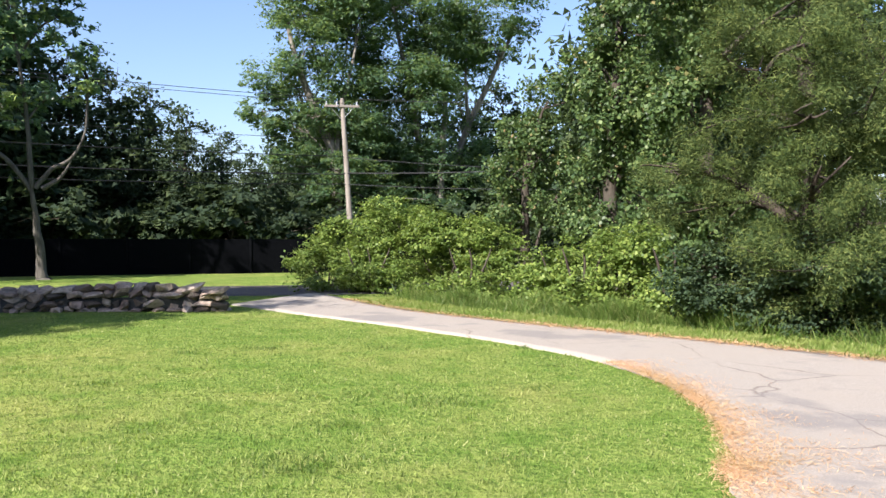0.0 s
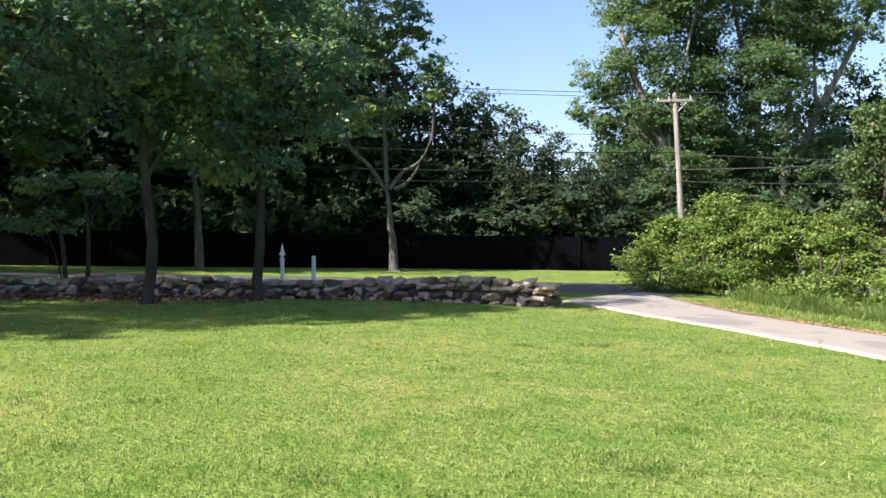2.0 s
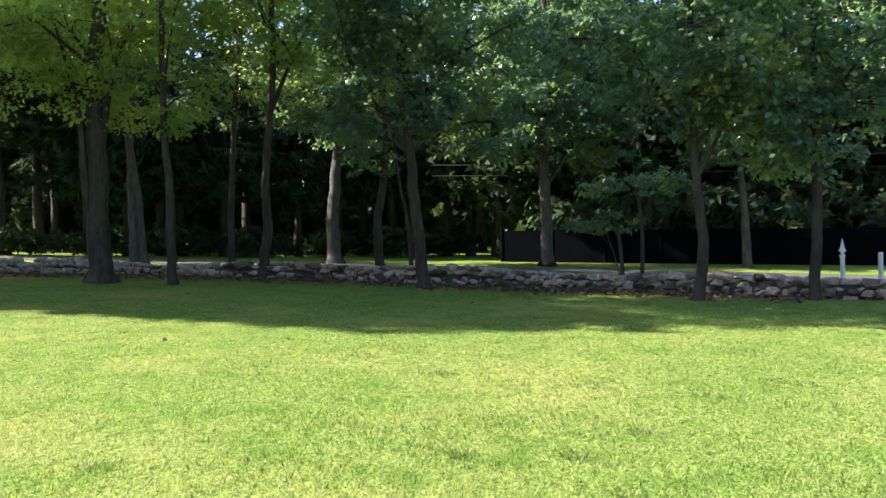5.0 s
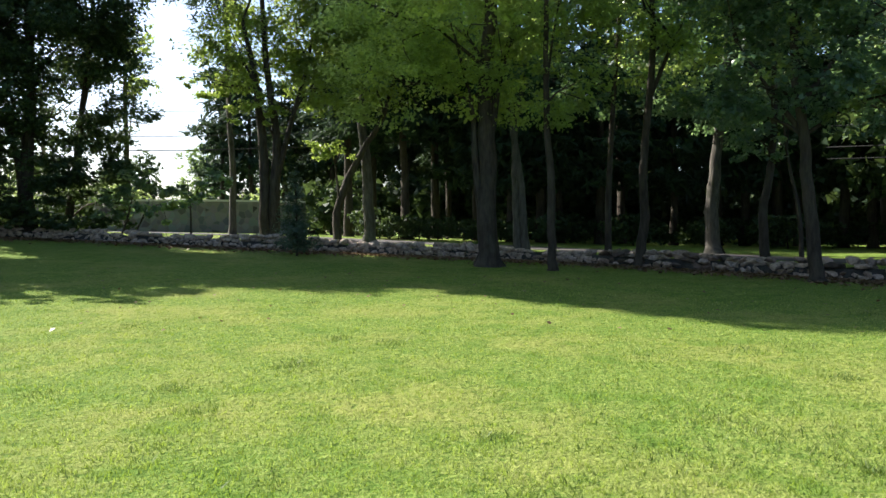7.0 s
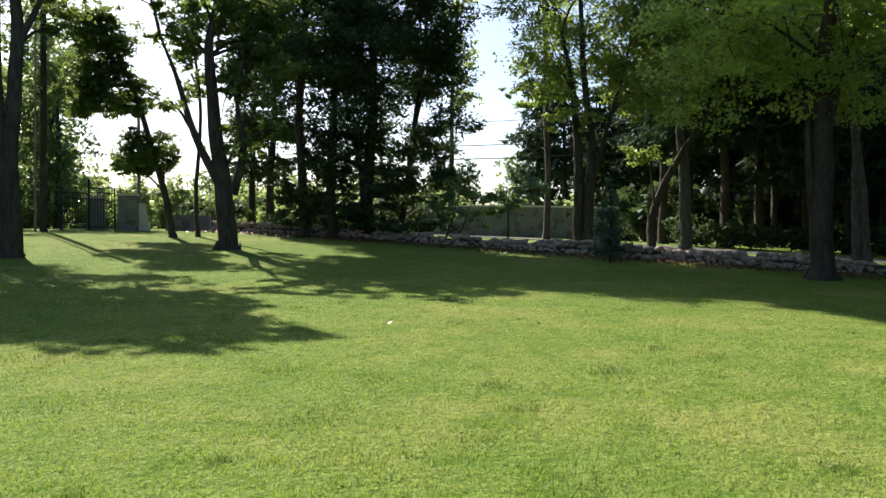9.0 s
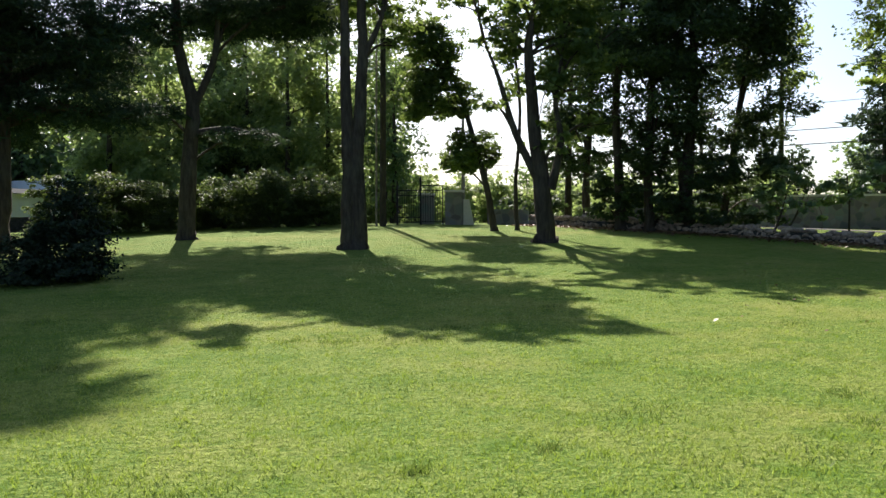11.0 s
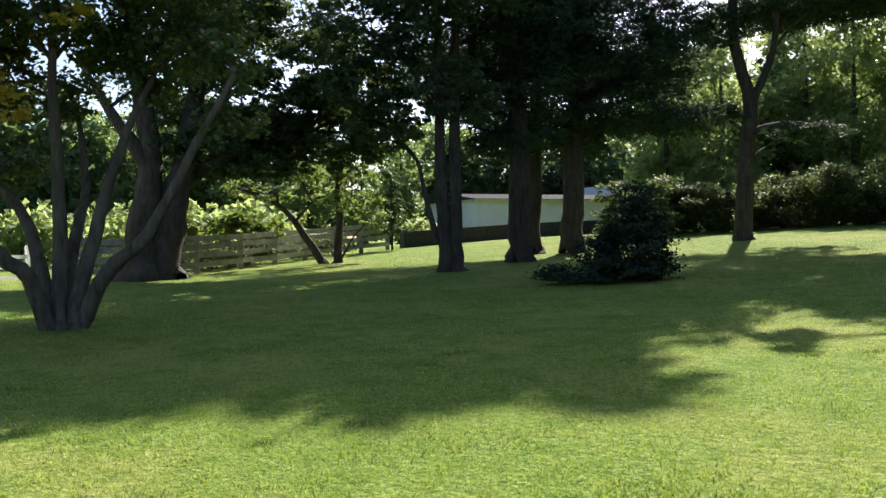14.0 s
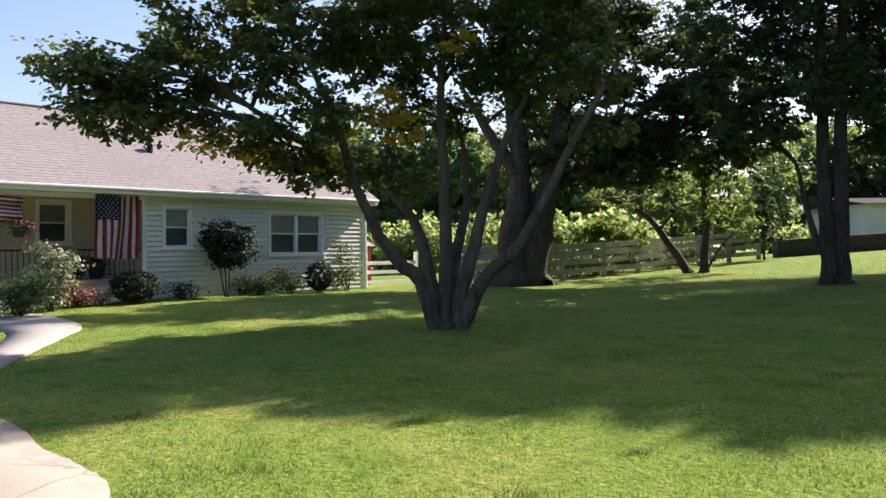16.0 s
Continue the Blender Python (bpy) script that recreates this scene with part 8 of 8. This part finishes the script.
FAR = [
    far_kind("woodland_tree", [(0, 0, 4.0, 2.8, 1.6), (1.2, 0.6, 6.0, 2.6, 1.8), (-1.3, -0.4, 6.6, 2.5, 1.9), (0.2, 0.3, 8.8, 2.7, 1.9), (-0.2, 0, 11.0, 1.8, 1.5), (-1.8, 0.9, 2.6, 1.8, 1.2)], "dark", 0.50, 1.0, "dark leafy tree in the distant woods", 11),
    far_kind("woodland_tree", [(0, 0, 3.4, 2.4, 1.4), (-1.0, 0.6, 5.2, 2.6, 1.8), (1.2, -0.5, 6.8, 2.3, 1.8), (0, 0.3, 9.0, 2.2, 1.8), (1.6, 0.2, 3.2, 2.0, 1.3)], "far_sun", 0.50, 1.0, "leafy green tree in the distant woods", 10),
    far_kind("woodland_pine", [(0, 0, 3.4, 2.6, 0.7), (0.3, 0, 4.8, 2.6, 0.8), (-0.3, 0.2, 6.3, 2.4, 0.8), (0.2, 0, 7.9, 2.1, 0.8), (0, 0, 9.5, 1.7, 0.8), (0, 0, 11.0, 1.2, 0.8), (0, 0, 12.4, 0.7, 0.8)], "pine", 0.46, 1.6, "dark conifer in the distant woods", 13),
    far_kind("woodland_pine", [(0, 0, 5.2, 2.3, 0.7), (0.5, 0, 6.8, 2.4, 0.8), (-0.4, 0.2, 8.4, 2.2, 0.9), (0.3, 0, 10.2, 1.9, 0.9), (0, 0, 12.0, 1.4, 0.9)], "pine", 0.46, 1.6, "tall woodland pine with a bare lower trunk", 13),
    far_kind("woodland_bush", [(0, 0, 0.9, 1.5, 0.9), (0.9, 0.3, 1.2, 1.2, 0.9), (-1.0, -0.3, 1.0, 1.2, 0.8)], "dark", 0.26, 0.9, "dark undergrowth bush at the wood's edge", 1.5, 0.06),
    far_kind("woodland_bush", [(0, 0, 0.9, 1.5, 0.9), (0.9, 0.3, 1.3, 1.2, 0.9), (-1.0, -0.3, 1.0, 1.2, 0.8)], "far_lit", 0.25, 0.85, "light green bush at the wood's edge", 1.5, 0.06),
]
FAR.append(far_kind("woodland_tree", [(0, 0, 3.0, 2.6, 1.5), (1.2, 0.6, 4.8, 2.4, 1.7), (-1.3, -0.4, 5.4, 2.3, 1.8), (0.2, 0.3, 7.4, 2.4, 1.8), (-0.2, 0, 9.6, 1.6, 1.5), (-1.6, 0.9, 1.6, 1.8, 1.2), (1.5, -0.6, 1.7, 1.8, 1.2)], "far_dull", 0.26, 0.95, "dull green leafy tree across the road", 10))
FAR.append(far_kind("woodland_bush", [(0, 0, 0.9, 1.5, 0.9), (0.9, 0.3, 1.3, 1.2, 0.9), (-1.0, -0.3, 1.0, 1.2, 0.8)], "far_dull", 0.22, 0.85, "green roadside bush behind the black fence", 1.5, 0.06))
FAR.append(far_kind("woodland_bush", [(0, 0, 0.9, 1.5, 0.9), (0.9, 0.3, 1.2, 1.2, 0.9), (-1.0, -0.3, 1.0, 1.2, 0.8)], "dark", 0.45, 0.9, "dark far undergrowth beyond the woods", 1.5, 0.06))
FAR.append(far_kind("small_woodland_tree", [(0, 0, 1.6, 1.6, 1.2), (1.0, 0.4, 2.6, 1.5, 1.2), (-1.0, -0.3, 2.8, 1.5, 1.2), (0, 0, 4.0, 1.4, 1.1), (0.2, 0, 0.7, 1.7, 0.7)], "far_lit", 0.30, 0.9, "light green small tree beyond the side road", 4.2, 0.08))
FAR_USED = [False] * len(FAR)


def plant(k, az, d, scale, wide=1.0):
    a = radians(az)
    x, y = -math.sin(a) * d, math.cos(a) * d
    z = float(ground_z(x, y))
    m = pose(x, y, z, 0, 0, (az * 37 + d * 91) % 360) @ Matrix.Diagonal((scale * wide, scale * wide, scale, 1))
    if not FAR_USED[k]:
        FAR_USED[k] = True
        FAR[k].matrix_basis = m
        return FAR[k]
    ob = copy_thing(FAR[k], Matrix.Identity(4))
    ob.matrix_basis = m
    return ob


wood_rng = random.Random(21)


def belt(az0, az1, step, d0, d1, kinds, s0, s1):
    az = az0
    while az < az1:
        plant(wood_rng.choice(kinds), az + wood_rng.uniform(-0.3, 0.3) * step, wood_rng.uniform(d0, d1), wood_rng.uniform(s0, s1))
        az += step


# behind the drive and the thicket
belt(-34, -12, 3.6, 30, 38, [6], 1.0, 1.3)
belt(-12, 11, 2.8, 60, 68, [6], 1.0, 1.25)
belt(-8, 13, 2.4, 52, 56, [7], 2.2, 3.0)
# falling skyline across the road
for az, d, s, k in ((11.0, 48, 0.50, 6), (13.0, 46, 0.55, 6), (15.0, 48, 0.66, 6), (17.2, 46, 0.74, 6), (19.4, 49, 0.88, 6), (21.6, 47, 0.94, 6), (24.0, 47, 0.95, 6), (26.4, 47, 1.0, 6), (29.0, 47, 1.05, 6)):
    plant(k, az, d, s, 1.1)
belt(29, 56, 2.4, 43, 50, [0, 0, 2], 0.95, 1.3)
belt(8, 34, 2.2, 44.0, 45.0, [7], 1.5, 2.1)
belt(34, 52, 2.6, 40.5, 42.5, [4], 1.3, 1.9)
belt(28, 58, 3.6, 56, 62, [0, 2], 1.2, 1.5)
# dark conifers behind the verge
belt(55, 92, 1.9, 46, 52, [2, 2, 3], 0.95, 1.25)
belt(56, 90, 2.6, 55, 63, [2, 3, 0], 0.95, 1.2)
belt(58, 92, 1.9, 54, 58, [4], 1.9, 2.4)
belt(57.5, 90, 1.5, 44, 49, [4], 0.6, 0.95)
belt(58, 94, 3.2, 66, 74, [0], 1.0, 1.25)
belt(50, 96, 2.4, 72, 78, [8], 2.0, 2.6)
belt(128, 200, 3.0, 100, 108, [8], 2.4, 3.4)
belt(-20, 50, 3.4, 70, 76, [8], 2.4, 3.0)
belt(90, 100, 2.4, 62, 70, [3], 1.0, 1.2)
# beyond the side road
belt(92, 104, 2.0, 60, 76, [5], 1.2, 2.0)
belt(90, 103, 2.2, 74, 84, [1, 2], 0.8, 1.1)
belt(104, 128, 2.6, 82, 96, [1, 0], 0.55, 0.8)
belt(96, 124, 2.6, 57, 60, [4, 5], 1.0, 1.5)
belt(132.5, 140, 2.6, 66, 76, [1, 0], 1.05, 1.35)
belt(138, 150.5, 1.4, 60, 68, [1, 1, 0], 1.0, 1.35)
belt(150, 168, 2.0, 80, 86, [1, 0], 1.0, 1.3)
belt(136, 150.5, 2.2, 50, 54, [5], 1.2, 1.7)
belt(120, 135, 1.8, 70, 80, [5], 1.5, 2.1)
belt(104, 128, 1.7, 72, 80, [5], 1.5, 2.0)
belt(106, 134, 1.7, 60, 68, [9], 0.75, 1.05)
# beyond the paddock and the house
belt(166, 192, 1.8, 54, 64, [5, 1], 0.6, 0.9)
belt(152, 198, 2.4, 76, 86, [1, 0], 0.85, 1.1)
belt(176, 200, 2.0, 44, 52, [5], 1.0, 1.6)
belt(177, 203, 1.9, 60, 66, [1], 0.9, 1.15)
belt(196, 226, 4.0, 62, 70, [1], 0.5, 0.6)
for az, d, s in ((34.5, 53, 1.1), (36.6, 52, 1.2), (38.8, 54, 1.2), (41.2, 52, 1.2), (43.0, 54, 1.15)):
    plant(0, az, d, s)
    plant(4, az + 0.6, d - 2.5, 2.6)
for k, used in enumerate(FAR_USED):
    if not used:
        plant(k, 60, 70, 1.0)

# ---- grass blades, weeds, litter ----
def inside(px, py, poly):
    poly = np.array(poly)
    hit = np.zeros(len(px), dtype=bool)
    j = len(poly) - 1
    for i in range(len(poly)):
        xi, yi, xj, yj = *poly[i], *poly[j]
        c = ((yi > py) != (yj > py)) & (px < (xj - xi) * (py - yi) / (yj - yi + 1e-12) + xi)
        hit ^= c
        j = i
    return hit


DRIVE_POLY = [tuple(p) for p in paired(DRIVE_IN, 120)] + [tuple(p) for p in paired(DRIVE_OUT, 120)[::-1]]


def blades(rng, x, y, high, wide, lean):
    n = len(x)
    z = ground_z(x, y) - 0.005
    a = rng.uniform(0, 2 * np.pi, n)
    h = high * rng.uniform(0.5, 1.4, n)
    b = rng.uniform(0, 2 * np.pi, n)
    l = lean * h * rng.uniform(0.2, 1.5, n)
    w = wide * rng.uniform(0.6, 1.4, n)
    p0 = np.stack([x - np.cos(a) * w, y - np.sin(a) * w, z], 1)
    p1 = np.stack([x + np.cos(a) * w, y + np.sin(a) * w, z], 1)
    p2 = np.stack([x + np.cos(b) * l, y + np.sin(b) * l, z + h], 1)
    return np.stack([p0, p1, p2], 1).reshape(-1, 3), np.arange(3 * n).reshape(-1, 3)


def scatter(rng, n, r0, r1, az0, az1):
    r = np.sqrt(rng.uniform(r0 * r0, r1 * r1, n))
    a = np.radians(rng.uniform(az0, az1, n))
    return -np.sin(a) * r, np.cos(a) * r


def grass_material():
    """Blades tinted one by one, with dry and lush patches and faint mowing lines."""
    k = Nodes("grass_blade")
    p = k.geo("Position")
    col = k.ramp(k.geo("Random Per Island"), [(0.0, (0.068, 0.128, 0.028)), (0.5, (0.196, 0.268, 0.064)), (0.88, (0.325, 0.380, 0.12)), (1.0, (0.48, 0.47, 0.24))])
    col = k.mix(k.ramp(k.noise(0.33, 4.0, 0.6, p), [(0.47, (0, 0, 0)), (0.66, (0.5, 0.5, 0.5))]), col, (0.36, 0.355, 0.125))
    col = k.mix(k.ramp(k.noise(1.7, 4.0, 0.6, p), [(0.48, (0, 0, 0)), (0.64, (0.8, 0.8, 0.8))]), col, (0.10, 0.19, 0.032))
    m = k.add("ShaderNodeMapping")
    m.inputs["Rotation"].default_value = (0, 0, radians(-28))
    k.link(p, m.inputs["Vector"])
    w = k.add("ShaderNodeTexWave", Scale=0.55, Distortion=2.5, Detail=2.0)
    w.bands_direction = "Y"
    k.link(m.outputs[0], w.inputs["Vector"])
    col = k.mix(k.ramp(w.outputs["Fac"], [(0.75, (0, 0, 0)), (1.0, (0.28, 0.28, 0.28))]), col, (0.40, 0.40, 0.16))
    b = k.add("ShaderNodeBsdfPrincipled", Roughness=0.65)
    b.inputs["Specular IOR Level"].default_value = 0.1
    k.link(col, b.inputs["Base Color"])
    t = k.add("ShaderNodeBsdfTranslucent")
    k.link(k.mix(0.6, col, (0.40, 0.55, 0.055)), t.inputs["Color"])
    s = k.add("ShaderNodeMixShader", Fac=0.42)
    k.link(b.outputs[0], s.inputs[1])
    k.link(t.outputs[0], s.inputs[2])
    k.link(s.outputs[0], k.out.inputs["Surface"])
    return k.mat


LEAF["grass"] = grass_material()
LEAF["weed"] = leaf_material("tall_grass_blade", [(0.0, (0.06, 0.11, 0.02)), (0.7, (0.12, 0.19, 0.04)), (1.0, (0.26, 0.26, 0.10))], (0.25, 0.36, 0.06), 0.3)
grng = np.random.default_rng(77)
n = 430000
r = 4.2 * (34.0 / 4.2) ** (grng.uniform(0, 1, n) ** 1.05)
az = np.radians(grng.uniform(-32, 222, n))
x, y = -np.sin(az) * r, np.cos(az) * r
keep = ~inside(x, y, DRIVE_POLY) & (grng.uniform(0, 1, n) > (r - 16) / 18)
x, y, r = x[keep], y[keep], r[keep]
clump = 0.75 + 0.2 * np.sin(x * 5.3 + 2 * np.sin(y * 3.1)) * np.sin(y * 4.7 + 2 * np.sin(x * 2.3)) + 0.25 * np.sin(x * 13.1 + y * 3) * np.sin(y * 11.7 - x * 2)
gvs, gfs = blades(grng, x, y, np.maximum(0.040 - 0.0005 * r, 0.026) * np.clip(clump, 0.5, 1.2), 0.0020 + 0.00065 * r, 0.7)
tagged(new("lawn_grass", mesh_of("lawn_grass", gvs, gfs, LEAF["grass"])), "short mown grass blades of the lawn", "grass", kind="stuff")

# rougher tufts the mower left
tr = 4.6 * (17.0 / 4.6) ** grng.uniform(0, 1, 150)
ta = np.radians(grng.uniform(-30, 215, 150))
tx, ty = -np.sin(ta) * tr, np.cos(ta) * tr
keep = ~inside(tx, ty, DRIVE_POLY)
tx, ty, tr = tx[keep], ty[keep], tr[keep]
pick = grng.integers(0, len(tx), 15000)
spread = grng.uniform(0.05, 0.20, len(tx))[pick]
tx, ty = tx[pick] + grng.normal(0, 1, 15000) * spread * 1.4, ty[pick] + grng.normal(0, 1, 15000) * spread
keep = ~inside(tx, ty, DRIVE_POLY)
v, f = blades(grng, tx[keep], ty[keep], 0.045, 0.006, 0.8)
tagged(new("grass_tufts", mesh_of("grass_tufts", v, f, LEAF["weed"])), "darker rough tufts scattered in the lawn", "grass", kind="stuff")

# tall weeds at the foot of the thicket
edge = paired(DRIVE_OUT, 240)[8:106]
side = np.gradient(edge, axis=0)
side = np.stack([side[:, 1], -side[:, 0]], 1)
side /= np.linalg.norm(side, axis=1)[:, None]
if (side[50] * np.array([1, 1])).sum() < 0:
    side = -side
k = (grng.beta(1.0, 1.6, 26000) * len(edge)).astype(int)
off = 1.5 + np.abs(grng.normal(0, 0.6, 26000))
wx, wy = (edge[k] + side[k] * off[:, None] + grng.normal(0, 0.15, (26000, 2))).T
tuft = np.clip(0.5 + 0.9 * np.sin(wx * 2.1 + 1) * np.sin(wy * 1.7) + 0.4 * np.sin(wx * 5.3 + wy * 4.1), 0.15, 1.5)
v, f = blades(grng, wx, wy, 0.26 * tuft, 0.010, 0.8)
tagged(new("tall_grass", mesh_of("tall_grass", v, f, LEAF["weed"])), "tall unmown grass and weeds below the thicket", "grass", kind="stuff")
k = grng.integers(0, len(edge), 22000)
off = grng.uniform(0.0, 1.4, 22000)
wx, wy = (edge[k] + side[k] * off[:, None]).T
v, f = blades(grng, wx, wy, 0.07, 0.014, 0.7)
tagged(new("verge_grass", mesh_of("verge_grass", v, f, LEAF["grass"])), "short grass along the drive's edge", "grass", kind="stuff")


# dry needles along the drive's edges and fallen leaves by the wall
def flakes(name, x, y, size, slim, lift, material, label, category):
    n = len(x)
    c = np.stack([x, y, ground_z(x, y) + lift + grng.uniform(0, 0.012, n)], 1)
    nn = np.array([0, 0, 1.0]) + grng.normal(0, 0.3, (n, 3))
    nn /= np.linalg.norm(nn, axis=1)[:, None]
    v, f = leaf_quads(grng, c, nn, size, slim)
    tagged(new(name, mesh_of(name, v, f, material)), label, category, kind="stuff")


LEAF["needle_litter"] = leaf_material("dry_needle", [(0.0, (0.40, 0.20, 0.09)), (0.5, (0.60, 0.36, 0.18)), (1.0, (0.70, 0.52, 0.34))], (0.5, 0.28, 0.1), 0.1)
LEAF["leaf_litter"] = leaf_material("dry_leaf", [(0.0, (0.10, 0.05, 0.03)), (0.5, (0.19, 0.11, 0.06)), (1.0, (0.30, 0.20, 0.12))], (0.3, 0.16, 0.06), 0.1)
inner = paired(DRIVE_IN, 400)
k = grng.integers(104, 262, 26000)
heap = np.exp(-((k - 196) / 30.0) ** 2)
blot = np.clip(0.35 + 0.7 * np.sin(k * 0.19) * np.sin(k * 0.071 + 1), 0.05, 1.0) * (0.25 + 0.75 * heap)
off = np.abs(grng.normal(0, 1.0, 26000)) ** 1.4 * (0.10 + 0.62 * blot) - 0.04
tang = np.gradient(inner, axis=0)
nrm = np.stack([tang[:, 1], -tang[:, 0]], 1)
nrm /= np.linalg.norm(nrm, axis=1)[:, None]
nrm *= np.where((nrm[:, :1] * 1.0) < 0, -1, 1)
px, py = (inner[k] + nrm[k] * off[:, None] + grng.normal(0, 0.05, (26000, 2))).T
flakes("needle_litter", px, py, 0.055, 0.035, 0.034, LEAF["needle_litter"], "orange-brown dry pine needles along the drive", "needles")
k = grng.integers(0, len(edge), 14000)
off = grng.normal(0.0, 0.16, 14000) * np.clip(0.6 + 0.8 * np.sin(k * 0.7) * np.sin(k * 0.23), 0.2, 1.6)
spot = edge[k] + side[k] * off[:, None] + grng.normal(0, 0.10, (14000, 2))
px, py = spot.T
flakes("needle_litter", px, py, 0.07, 0.04, 0.034, LEAF["needle_litter"], "orange-brown dry needles on the drive's outer edge", "needles")
line = spline(WALL_LINE, 0.1)
k = grng.integers(70, len(line), 9000)
tg = np.gradient(line, axis=0)
nw = np.stack([-tg[:, 1], tg[:, 0]], 1)
nw /= np.linalg.norm(nw, axis=1)[:, None]
nw *= np.where((nw * -line).sum(1)[:, None] < 0, -1, 1)
px, py = (line[k] + nw[k] * (0.25 + np.abs(grng.normal(0, 0.75, 9000)))[:, None]).T
flakes("fallen_leaves", px, py, 0.12, 0.4, 0.03, LEAF["leaf_litter"], "brown fallen leaves at the foot of the wall", "leaves")
px, py = scatter(grng, 170, 12, 24, 55, 110)
flakes("fallen_leaves", px, py, 0.075, 0.4, 0.045, LEAF["leaf_litter"], "scattered brown fallen leaves on the lawn", "leaves")
